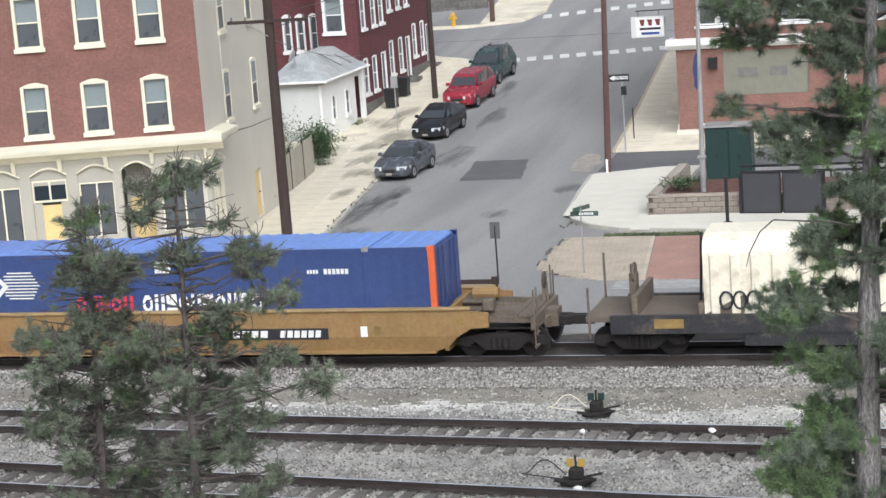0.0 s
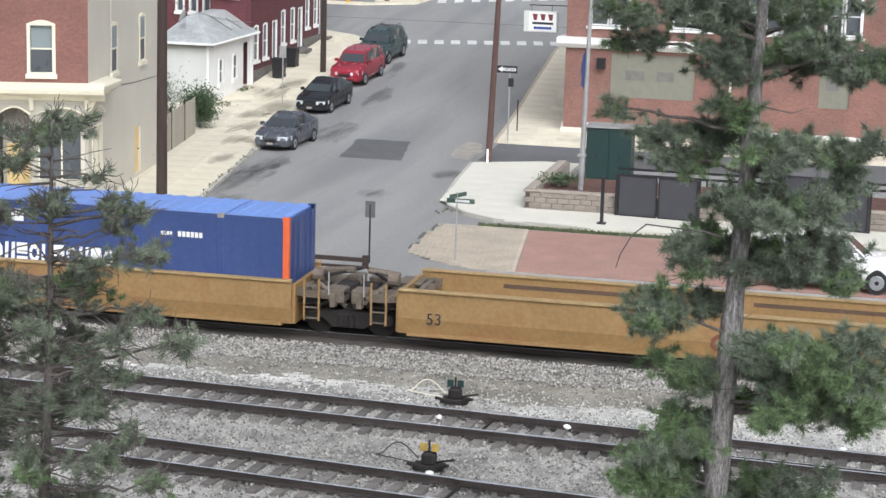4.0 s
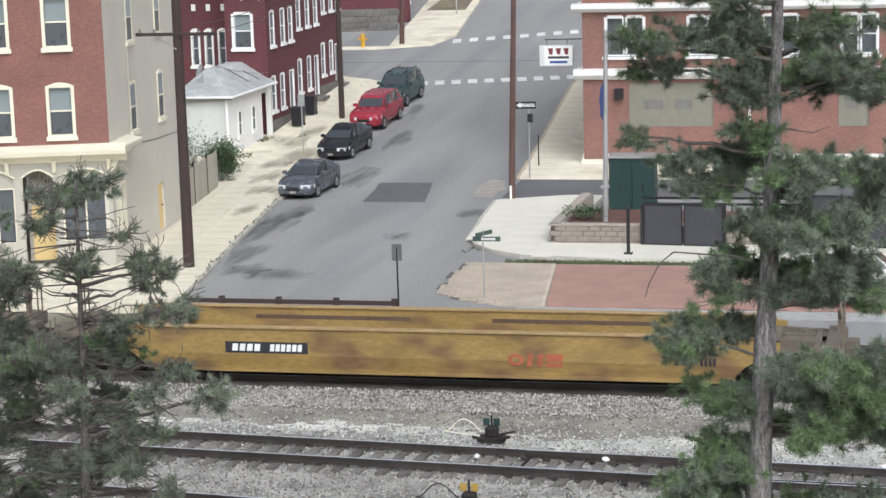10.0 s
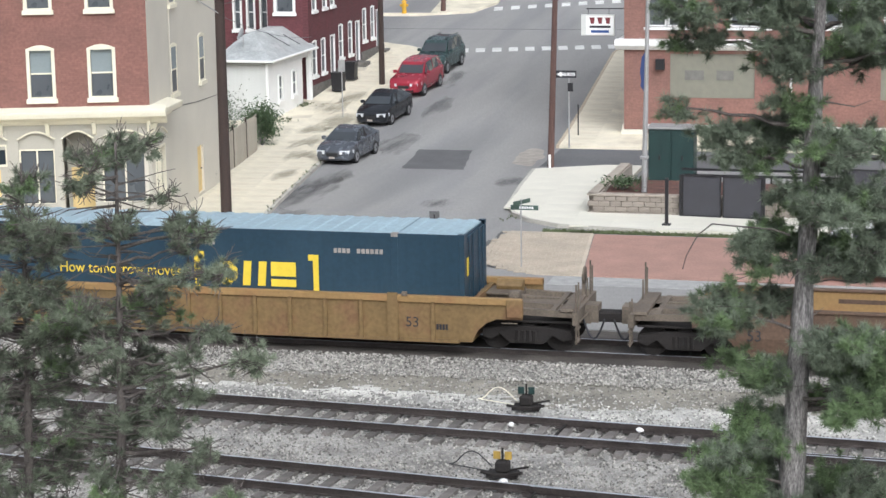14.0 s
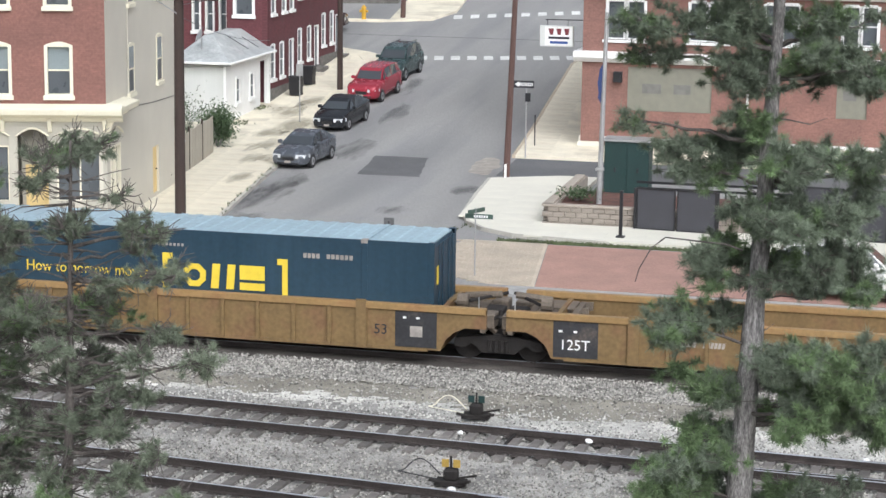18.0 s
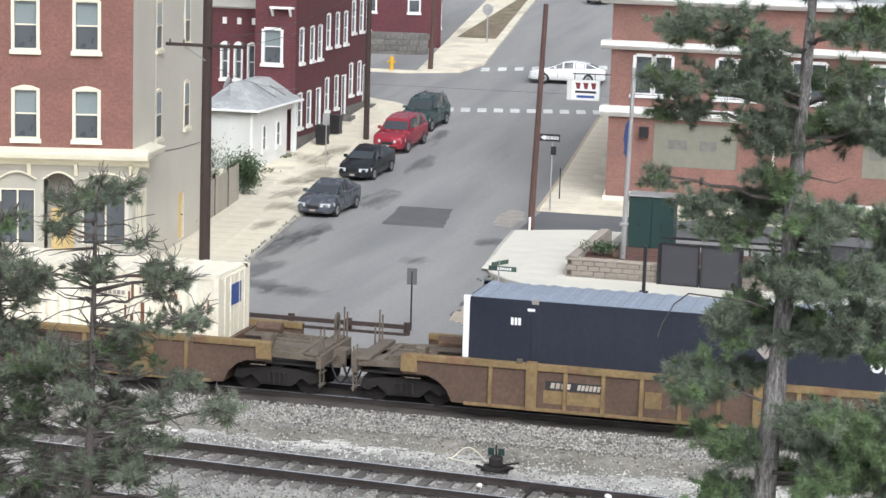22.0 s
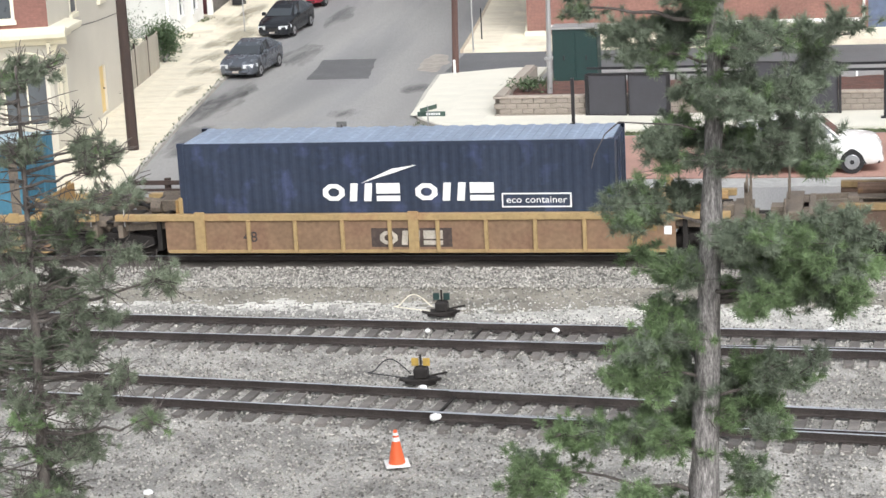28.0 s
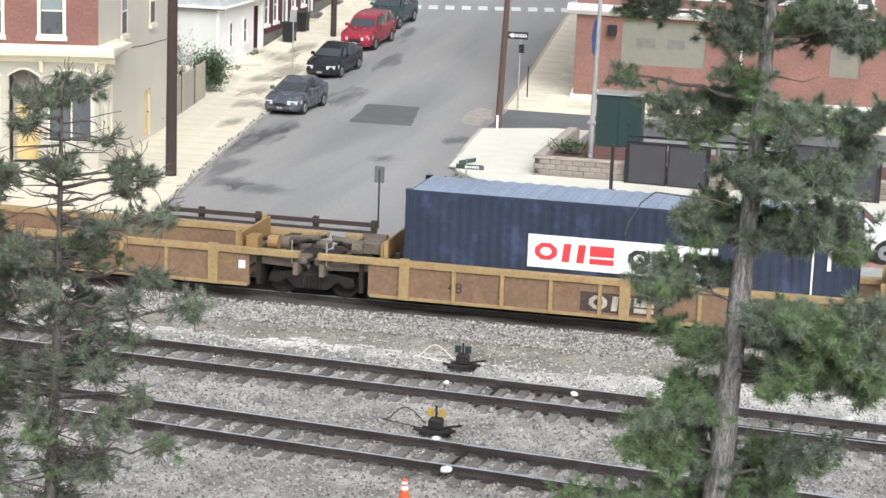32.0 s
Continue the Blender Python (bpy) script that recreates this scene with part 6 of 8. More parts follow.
    c = well_car(-133.4, 16.5, ("c", "c"), M_TRUST, S, 11.82, inner=M_TYEL, label="heavily rusted brown smooth-sided well car, empty")
    words(c, -1.475, -7.85, 0.8, "53", 0.42, P_BLACK)
    stencil(c, -3.75, 1.0, ink=P_DULL, plate=P_BLACK, h=0.2, w=2.9)
    bars(c, -1.475, -9.3, -8.85, 1.1, 1.24, M_TYELN, name="yellow_plate")
    for k in range(3):
        bars(c, -1.475, 7.5 + 0.1 * k, 8.6, 1.28 - k * 0.14, 1.35 - k * 0.14, M_TYELN, name="yellow_stripe")
    bars(c, -1.475, 8.75, 9.25, 0.99, 1.28, P_GREY, name="notice")
    bars(c, -1.475, 1.0, 3.95, 0.8, 1.22, M_TFIELD, name="dark_field")
    blocks(c, -1.482, 1.6, 3.75, 0.86, 1.14, P_GREY, 3)

    def csx(u):
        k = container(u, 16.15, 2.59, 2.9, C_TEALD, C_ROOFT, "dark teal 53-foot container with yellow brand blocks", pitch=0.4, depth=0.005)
        y = -1.302
        words(k, y, -2.05, 1.62, "How tomorrow moves", 0.44, P_YEL, width=3.7)
        for x, e in ((0.22, 1), (3.9, -1)):
            part("bracket_mark", prism(bmesh.new(), [(x, 0.95), (x + e * 0.16, 0.95), (x + e * 0.16, 2.05), (x + e * 0.3, 2.05), (x + e * 0.3, 2.22), (x, 2.22)], y - 0.006, y), P_YEL, k)
        blocks(k, y, 0.8, 3.35, 1.28, 1.98, P_YEL, 3)
        bars(k, y, 0.95, 3.2, 1.05, 1.17, P_YEL, 10)
        bars(k, y, -0.5, 0.9, 2.42, 2.5, P_GREY, 12, gap=0.4)
        bars(k, y, 4.35, 4.85, 2.3, 2.43, P_GREY, 4)
        bars(k, y, 5.02, 5.8, 2.3, 2.43, P_GREY, 6)
        part("warning_label", B(8.068, 8.082, -1.0, -0.75, 1.7, 2.2), P_YEL, k)
        bars(k, y, -6.05, -5.95, 2.56, 2.68, C_RED, name="red_tag")
        return k

    rl = "orange-yellow ribbed 53-foot well car"
    for u, ends, half, empty in ((-157.21, ("a", "c"), (9.79, 11.83), False), (-176.8, ("a", "n"), 9.82, True), (-196.47, ("c", "n"), (11.65, 9.85), False)):
        c = well_car(u, 16.5, ends, M_TORANGE, "ribbed", half, rib=M_TORANGE, chord=M_TYEL, no_rib=((-8.3, -6.9),) if empty else ((6.9, 8.3),) if ends[1] == "n" else (), label=rl + (", empty" if empty else " carrying a dark teal container"))
        stencil(c, -4.3, 0.95, h=0.16, w=1.5, plate=M_TORANGE, ink=P_GREY)
        if empty:
            bars(c, -1.475, -8.25, -7.03, 0.36, 1.38, M_DARKCAR, name="black_panel")
            words(c, -1.482, -7.66, 0.7, "125T", 0.4, P_WHITE)
            bars(c, -1.482, -8.1, -7.3, 1.05, 1.11, P_WHITE, 2, gap=0.75)
            blocks(c, -1.475, 0.95, 1.85, 0.86, 1.1, M_TRUST, 3)
        words(c, -1.475, 6.62, 0.8, "53", 0.4, P_BLACK)
        if ends[1] == "n" and not empty:
            bars(c, -1.475, 7.03, 8.2, 0.36, 1.38, M_DARKCAR, name="black_panel")
            bars(c, -1.482, 7.25, 8.0, 1.15, 1.21, P_WHITE, 2, gap=0.75)
            bars(c, -1.482, 7.45, 7.8, 0.65, 0.95, P_GREY, name="worn_notice")
        else:
            bars(c, -1.475, 7.3, 7.65, 0.62, 0.78, P_BLACK, 4)
        if not empty:
            csx(u)

    def umax(u):
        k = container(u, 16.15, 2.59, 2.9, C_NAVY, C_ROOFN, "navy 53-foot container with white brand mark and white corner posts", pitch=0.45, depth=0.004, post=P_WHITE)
        y = -1.302
        diamond(k, y, 0.1, 2.04, 0.24, P_GREY)
        blocks(k, y, 2.8, 4.3, 1.68, 2.0, P_WHITE, 4)
        diamond(k, y, 4.67, 1.92, 0.36, P_WHITE, inner=C_NAVY)
        bars(k, y, 4.42, 5.6, 2.32, 2.46, P_WHITE, 9)
        bars(k, y, 6.4, 6.7, 2.38, 2.54, P_WHITE, 3)
        bars(k, y, -6.75, -6.45, 2.2, 2.4, P_WHITE, 3)
        bars(k, y, -6.3, -6.1, 2.6, 2.68, P_WHITE, name="tag")
        return k

    bl = "brown 53-foot well car with worn yellow ribs"
    for u, kind in ((-220.12, "u"), (-243.32, "w"), (-266.99, "u")):
        c = well_car(u, 16.5, ("c", "c"), M_TBROWN, "ribbed", 11.77, rib=M_TRIB, label=bl + (" carrying a cream-white container" if kind == "w" else " carrying a navy container"))
        if kind == "u":
            stencil(c, -4.9, 1.0, h=0.15, w=1.6, plate=P_BLACK, ink=P_DULL)
            bars(c, -1.476, -5.75, -4.15, 0.5, 0.85, M_TRIB, name="yellow_scrap")
            bars(c, -1.476, -3.0, -2.55, 0.6, 1.05, M_TRIB, name="yellow_scrap")
            bars(c, -1.476, 5.05, 5.9, 0.35, 1.3, M_TRIB, name="yellow_panel")
            words(c, -1.482, 5.45, 0.95, "53", 0.42, P_BLACK)
            bars(c, -1.476, 1.0, 1.75, 0.8, 0.98, M_TRIB, name="yellow_arrow")
            umax(u)
        else:
            blocks(c, -1.475, 2.1, 3.9, 0.6, 1.05, P_DULL, 3)
            bars(c, -1.476, 5.05, 5.9, 0.35, 1.3, M_TRIB, name="yellow_panel")
            words(c, -1.482, 5.45, 0.95, "53", 0.42, P_BLACK)
            k = container(u, 16.15, 2.59, 2.9, C_WHITE, C_WHITE, "cream-white ribbed 53-foot container with rust and blue brand blocks", pitch=0.36, depth=0.045)
            y = -1.31
            blocks(k, y, -5.5, -2.95, 1.72, 2.5, P_BLUE, 3)
            words(k, y, -4.16, 1.46, "INTERMODAL", 0.34, P_BLACK, width=2.4)
            part("side_seam", B(-5.98, -5.86, -1.312, -1.29, 0.15, 2.85), C_WHITE, k)
            for x, z in ((-5.9, 2.2), (-5.7, 2.65), (-6.0, 1.2), (-7.6, 2.3)):
                bars(k, y - 0.004, x, x + 0.06, z, z + 0.35, C_RUST, name="rust_streak")
            bars(k, y, 3.9, 4.25, 2.18, 2.3, P_GREY, 4)
            bars(k, y, 4.5, 5.3, 2.18, 2.3, P_GREY, 6)
            rng = random.Random(8)
            for i in range(16):
                x, z = rng.uniform(5.2, 7.9), rng.uniform(1.1, 2.5)
                bars(k, y, x, x + rng.uniform(0.03, 0.1), z, z + rng.uniform(0.1, 0.45), C_RUST, name="rust_streak")
            bars(k, y, 5.75, 5.86, 1.2, 2.0, C_RUST, name="rust_streak")
            bars(k, y, 5.4, 6.1, 2.7, 2.75, C_RUST, name="rust_streak")
            part("brand_patch", B(8.085, 8.1, -0.3, 0.5, 1.9, 2.5), P_BLUE, k)

    fl = "orange-brown 48-foot articulated well car with yellow top rail"
    for u, ends in ((-288.06, ("a", "c")), (-305.7, ("a", "n")), (-323.34, ("a", "n")), (-340.98, ("n", "n"))):
        half = (8.82, 9.65) if ends[1] == "c" else 8.82
        c = well_car(u, 14.7, ends, M_TYEL, "low", half, sill=1.3, rib=M_TFADELIT, panel=M_TTAN, label=fl + (", empty" if u < -335 else ""))
        bars(c, -1.475, -1.2, 1.05, 0.42, 0.95, M_TFIELD, name="dark_field")
        blocks(c, -1.482, -0.98, 0.88, 0.48, 0.88, P_DULL, 3)
        words(c, -1.475, -4.65, 0.7, "48", 0.42, P_BLACK)
        bars(c, -1.475, 6.15, 6.6, 0.85, 1.02, M_TYELN, name="yellow_plate")
        bars(c, -1.476, 6.8, 7.0, 0.75, 0.98, P_WHITE, name="placard")
        part("end_box", B(6.9, 7.25, -1.2, -0.7, 1.2, 1.62, bevel=0.02), M_TYEL, c, "yellow end box")
        part("brake_box", B(-7.7, -7.1, -0.2, 0.5, 1.15, 1.5, bevel=0.03), M_DECK, c, "rusty brake box")
        part("round_tank", T((7.45, -0.75, 1.42), (7.75, -0.75, 1.42), 0.2, n=14), M_TYEL, c, "pale round air tank")
        for sg in (-1, 1):
            part("end_plate", B(*sorted((sg * 6.75, sg * 6.82)), -1.3, 1.3, 1.2, 1.72, bevel=0.01), M_TYEL, c, "worn yellow end plate")
            for yy in (-1.25, 1.1):
                part("stake", B(*sorted((sg * 6.62, sg * 6.74)), yy, yy + 0.14, 1.2, 1.78, bevel=0.01), M_TFADELIT, c)
            part("pipe_run", T((sg * 6.9, -1.3, 1.22), (sg * 8.3, -1.3, 1.18), 0.03, n=6), M_DECK, c)
            part("pipe_run", T((sg * 7.0, -0.2, 1.36), (sg * 8.5, 0.35, 1.25), 0.045, n=6), M_UNDER, c)
            part("valve_box", B(*sorted((sg * 7.6, sg * 7.95)), 0.35, 0.75, 1.1, 1.4, bevel=0.03), M_UNDER, c)
        part("round_tank", T((-7.9, 0.9, 1.35), (-7.2, 0.9, 1.35), 0.18, n=12), M_DECK, c, "rusty air tank")

    k = container(-288.64, 12.19, 2.44, 2.9, C_CMA, C_ROOFC, "dull navy 40-foot container with white brand blocks", base=0.4, depth=0.01)
    y = -1.225
    blocks(k, y, -2.0, 0.3, 1.25, 1.75, P_WHITE, 3)
    blocks(k, y, 0.6, 2.9, 1.25, 1.75, P_WHITE, 3)
    part("swoosh", prism(bmesh.new(), [(-0.9, 1.75), (0.0, 2.15), (0.7, 2.25), (0.1, 2.05)], y - 0.006, y), P_WHITE, k)
    bars(k, y, 3.0, 4.9, 1.05, 1.45, P_WHITE, name="white_frame")
    bars(k, y - 0.006, 3.04, 4.86, 1.09, 1.41, C_CMA, name="frame_field")
    words(k, y - 0.014, 3.95, 1.26, "eco container", 0.26, P_WHITE, width=1.65)
    k = container(-305.5, 12.19, 2.44, 2.9, C_TEAL, C_ROOFTL, "teal-blue 40-foot container with an overpainted band", base=0.4, depth=0.01)
    bars(k, y, -3.6, 3.3, 1.15, 1.95, C_PATCH, name="overpainted_band")
    bars(k, y, -0.8, 0.0, 2.5, 2.75, C_PATCH, name="overpainted_patch")
    bars(k, y, 5.0, 5.3, 2.15, 2.5, P_GREY, name="tag")
    bars(k, y, 5.45, 5.6, 2.35, 2.55, P_GREY, name="tag")
    bars(k, y, 5.0, 5.12, 1.75, 1.9, P_YEL, name="tag")
    part("dark_post", B(5.72, 6.0, -1.232, -1.2, 0.1, 2.8), M_DECK, k, "rust-dark stained corner panel")
    k = container(-323.42, 12.19, 2.44, 2.9, C_CMA, C_ROOFC, "navy 40-foot container with white panel of red and black blocks", base=0.4, depth=0.01)
    p = bars(k, y, -2.65, 2.45, 1.05, 1.95, P_WHITE, name="white_panel")
    blocks(p, y - 0.006, -2.48, -0.2, 1.25, 1.75, P_RED, 3)
    blocks(p, y - 0.006, 0.05, 2.3, 1.25, 1.75, P_BLACK, 3)
    bars(k, y, 4.9, 4.95, 0.9, 2.3, P_WHITE, name="code_line")
    bars(k, y, 5.3, 5.4, 1.6, 2.3, P_WHITE, name="code_line")


# ---------- road vehicles ----------
def lathe_wheel(r, w):
    bm = bmesh.new()
    tube(bm, (0, -w / 2, 0), (0, w / 2, 0), r, n=20)
    return mesh_of(bm, "tyre", M_TYRE)


def vehicle(name, m, paint, label, stations, wb, r=0.31, track=0.72, glass_from=None, lamps=True, plate=True, rack=False, bed=None):
    """A car that faces +x. stations: x, z_low, z_belt, z_roof, half widths at sill, belt and roof; cabin where z_roof > z_belt."""
    car = thing(name, m, label, name, "cars on the street")
    # smooth lower body through the stations
    keys = sorted(stations, key=lambda q: q[0])
    rings, body = [], bmesh.new()
    fine = []
    for i in range(len(keys) - 1):
        p0, p1, p2, p3 = keys[max(0, i - 1)], keys[i], keys[i + 1], keys[min(len(keys) - 1, i + 2)]
        for q in range(3):
            k = q / 3
            fine.append([0.5 * (2 * b + (c - a) * k + (2 * a - 5 * b + 4 * c - d) * k * k + (3 * b - a - 3 * c + d) * k ** 3) for a, b, c, d in zip(p0, p1, p2, p3)])
    fine.append(list(keys[-1]))
    for x, zl, zb, zr, ws, wbelt, wr in fine:
        mid = zl + (zb - zl) * 0.55
        prof = [(ws * 0.93, zl), (ws, zl + 0.07), (wbelt * 1.0, mid - 0.08), (wbelt * 1.005, mid + 0.06), (wbelt * 0.985, zb - 0.09), (wbelt * 0.955, zb - 0.03), (wbelt * 0.88, zb + 0.005), (wbelt * 0.5, zb + 0.028)]
        pts = [(-a, b) for a, b in prof] + [(0, zb + 0.034)] + [(a, b) for a, b in prof[::-1]] + [(0, zl - 0.02)]
        rings.append([body.verts.new((x, a, b)) for a, b in pts])
    m_ = len(rings[0])
    for a, b in zip(rings, rings[1:]):
        for i in range(m_):
            body.faces.new((a[i], b[i], b[(i + 1) % m_], a[(i + 1) % m_]))
    body.faces.new(rings[0])
    body.faces.new(rings[-1][::-1])
    part("body", body, paint, car, smooth=True)
    # painted cabin shell with inset glass panes
    cab = [q for q in stations if q[3] > q[2] + 0.01]
    first, last = stations.index(cab[0]), stations.index(cab[-1])
    front, rear = stations[first - 1], stations[last + 1]
    seq = [front, *cab, rear]

    def rail(q):
        x, zl, zb, zr, ws, wbelt, wr = q
        up = zr > zb + 0.01
        return Vector((x, wbelt * 0.93, zb - 0.02)), Vector((x, wr if up else wbelt * 0.84, zr if up else zb + 0.015))

    shell = bmesh.new()
    ring = []
    for q in seq:
        lo, hi = rail(q)
        crown = Vector((hi.x, hi.y * 0.8, hi.z + (0.03 if q in cab else 0.0)))
        ring.append([shell.verts.new((v.x, sg * v.y, v.z)) for sg, v in ((-1, lo), (-1, hi), (-1, crown), (1, crown), (1, hi), (1, lo))])
    for a, b in zip(ring, ring[1:]):
        for i in range(5):
            shell.faces.new((a[i], b[i], b[i + 1], a[i + 1]))
    part("cabin", shell, paint, car)

    def pane(name, corners, normal_out, inset=0.07):
        c = sum(corners, Vector()) / len(corners)
        bm = bmesh.new()
        lift = normal_out * 0.008
        vs = [bm.verts.new(v + (c - v) * min(0.45, inset / max(0.15, (c - v).length)) + lift) for v in corners]
        bm.faces.new(vs)
        part(name, bm, M_CARGLASS, car, "dark reflecting glass")

    for a, b, name in ((seq[0], seq[1], "windscreen"), (seq[-1], seq[-2], "rear_window")):
        (lo, hi), (lo2, hi2) = rail(a), rail(b)
        q = [Vector((hi.x, -hi.y, hi.z)), Vector((hi.x, hi.y, hi.z)), Vector((hi2.x, hi2.y, hi2.z)), Vector((hi2.x, -hi2.y, hi2.z))]
        nrm = (q[1] - q[0]).cross(q[2] - q[0]).normalized()
        if nrm.z < 0:
            nrm = -nrm
        c = (q[0] + q[1] + q[2] + q[3]) / 4
        pane(name, [v + Vector((0, 0, 0.012)) for v in q], nrm)
    for sg in (-1, 1):
        for a, b in zip(seq, seq[1:]):
            (lo, hi), (lo2, hi2) = rail(a), rail(b)
            q = [Vector((v.x, sg * v.y, v.z)) for v in (lo, hi, hi2, lo2)]
            if (hi - lo).length < 0.12:
                q = [q[0], q[2], q[3]]
            elif (hi2 - lo2).length < 0.12:
                q = [q[0], q[1], q[3]]
            n_ = (q[1] - q[0]).cross(q[2] - q[0]).normalized()
            n_ = n_ if n_.y * sg > 0 else -n_
            pane("side_window", q, n_, 0.06)
        part("mirror", B(front[0] * 0.55 + cab[0][0] * 0.45 - 0.12, front[0] * 0.55 + cab[0][0] * 0.45 + 0.05, *sorted((sg * front[5] * 0.97, sg * (front[5] + 0.17))), front[2] + 0.0, front[2] + 0.16, bevel=0.03), paint, car)
        wl = max(q[5] for q in stations)
        for xx in (cab[0][0] + 0.35, cab[len(cab) // 2][0] - 0.1, cab[-1][0] - 0.1):
            part("door_seam", B(xx - 0.008, xx + 0.008, *sorted((sg * (wl * 0.99), sg * (wl * 1.006))), 0.36, cab[0][2] - 0.1), M_BLACK, car)
    ty = lathe_wheel(r, 0.2)
    xm = (stations[0][0] + stations[-1][0]) / 2 + 0.05
    wmax = max(q[5] for q in stations)
    for x in (xm - wb / 2, xm + wb / 2):
        for s in (-1, 1):
            w = part("wheel", ty, None, car, m=pose(x, s * (wmax - 0.075), r))
            part("rim", T((0, s * 0.09, 0), (0, s * 0.112, 0), r * 0.68, r * 0.6, n=12), M_RIM, w)
            part("hub", T((0, s * 0.105, 0), (0, s * 0.118, 0), r * 0.2, n=8), M_BLACK, w)
            part("wheel_arch", prism(bmesh.new(), arc(-r * 1.2, r * 1.2, -0.06, r * 1.28, 12), *sorted((s * 0.02, s * 0.088))), M_BLACK, w)
    xf, xr = (stations[0], stations[-1]) if stations[0][0] > stations[-1][0] else (stations[-1], stations[0])
    fz = (xf[1] + xf[2]) / 2
    for s in (-1, 1):
        w5 = stations[1][5] if stations[0][0] > stations[-1][0] else stations[-2][5]
        part("headlight", prism(bmesh.new(), [(xf[0] + 0.03, s * wmax * 0.42), (xf[0] - 0.07, s * wmax * 0.88), (xf[0] - 0.5, s * wmax * 1.005), (xf[0] - 0.55, s * wmax * 0.8), (xf[0] - 0.15, s * wmax * 0.42)], fz + 0.09, fz + 0.25, axis="z"), M_LAMP, car, "clear headlight")
        part("tail_light", B(xr[0] - 0.015, xr[0] + 0.16, *sorted((s * xr[5] * 0.6, s * xr[5] * 0.98)), fz + 0.12, fz + 0.32, bevel=0.02), M_TAIL, car, "red tail light")
        part("fog_lamp", T((xf[0] + 0.0, s * xf[5] * 0.75, fz - 0.14), (xf[0] + 0.06, s * xf[5] * 0.75, fz - 0.14), 0.06, n=8), M_BLACK, car)
    part("grille", B(xf[0] - 0.05, xf[0] + 0.025, -xf[5] * 0.45, xf[5] * 0.45, fz - 0.02, fz + 0.14), M_BLACK, car)
    part("bumper", B(xf[0] - 0.2, xf[0] + 0.05, -xf[5] * 0.95, xf[5] * 0.95, xf[1] - 0.02, fz - 0.03, bevel=0.05), paint, car)
    part("air_intake", B(xf[0] - 0.02, xf[0] + 0.06, -xf[5] * 0.6, xf[5] * 0.6, xf[1] + 0.03, fz - 0.1), M_BLACK, car)
    if plate:
        part("number_plate", B(xf[0] + 0.05, xf[0] + 0.07, -0.14, 0.14, fz - 0.12, fz - 0.02), P_GREY, car, "pale plate with plain bars")
    if rack:
        for s in (-0.5, 0.5):
            part("roof_rail", B(cab[-1][0] if cab[-1][0] < cab[0][0] else cab[0][0], max(cab[0][0], cab[-1][0]), s - 0.025, s + 0.025, cab[0][3] + 0.06, cab[0][3] + 0.11), M_BLACK, car)
    return car


def sedan(L=4.4, W=1.72, H=1.45):
    w = W / 2
    k, v = L / 4.4, H / 1.45
    return [(2.2 * k, 0.26, 0.60, 0, w * 0.66, w * 0.70, 0), (2.1 * k, 0.22, 0.70 * v, 0, w * 0.84, w * 0.88, 0), (1.85 * k, 0.2, 0.80 * v, 0, w * 0.94, w * 0.97, 0), (1.45 * k, 0.2, 0.89 * v, 0, w * 0.98, w, 0),
            (1.12 * k, 0.2, 0.94 * v, 0, w, w, 0), (0.22 * k, 0.2, 0.97 * v, 1.37 * v, w, w, w * 0.66), (-0.4 * k, 0.2, 0.99 * v, H, w, w, w * 0.69), (-1.05 * k, 0.2, 1.01 * v, 1.37 * v, w, w, w * 0.66),
            (-1.78 * k, 0.22, 1.04 * v, 0, w * 0.98, w * 0.98, 0), (-2.05 * k, 0.26, 1.0 * v, 0, w * 0.93, w * 0.93, 0), (-2.2 * k, 0.32, 0.82 * v, 0, w * 0.83, w * 0.84, 0)]


def suv(L=4.5, W=1.8, H=1.7):
    w = W / 2
    k, v = L / 4.5, H / 1.7
    return [(2.22 * k, 0.32, 0.78, 0, w * 0.74, w * 0.78, 0), (2.1 * k, 0.3, 0.92 * v, 0, w * 0.88, w * 0.91, 0), (1.85 * k, 0.28, 1.0 * v, 0, w * 0.96, w * 0.98, 0), (1.25 * k, 0.28, 1.06 * v, 0, w * 0.98, w, 0), (1.0 * k, 0.28, 1.09 * v, 0, w, w, 0),
            (0.4 * k, 0.28, 1.1 * v, 1.62 * v, w, w, w * 0.74), (-0.5 * k, 0.28, 1.11 * v, H, w, w, w * 0.77), (-1.4 * k, 0.28, 1.12 * v, 1.68 * v, w, w, w * 0.76),
            (-1.95 * k, 0.3, 1.12 * v, 1.58 * v, w, w * 0.98, w * 0.72), (-2.2 * k, 0.34, 1.08 * v, 0, w * 0.95, w * 0.95, 0), (-2.27 * k, 0.38, 0.9 * v, 0, w * 0.9, w * 0.9, 0)]


def pickup():
    w = 0.98
    return [(3.0, 0.45, 0.95, 0, w * 0.85, w * 0.9, 0), (2.85, 0.42, 1.15, 0, w * 0.95, w * 0.96, 0), (1.75, 0.4, 1.26, 0, w, w, 0), (1.5, 0.4, 1.28, 0, w, w, 0), (0.85, 0.4, 1.3, 1.85, w, w, w * 0.78), (0.0, 0.4, 1.3, 1.9, w, w, w * 0.8),
            (-0.75, 0.4, 1.3, 1.85, w, w, w * 0.78), (-0.95, 0.4, 1.3, 0, w, w, 0), (-2.2, 0.42, 1.3, 0, w, w, 0), (-3.0, 0.45, 1.28, 0, w * 0.97, w * 0.97, 0)]


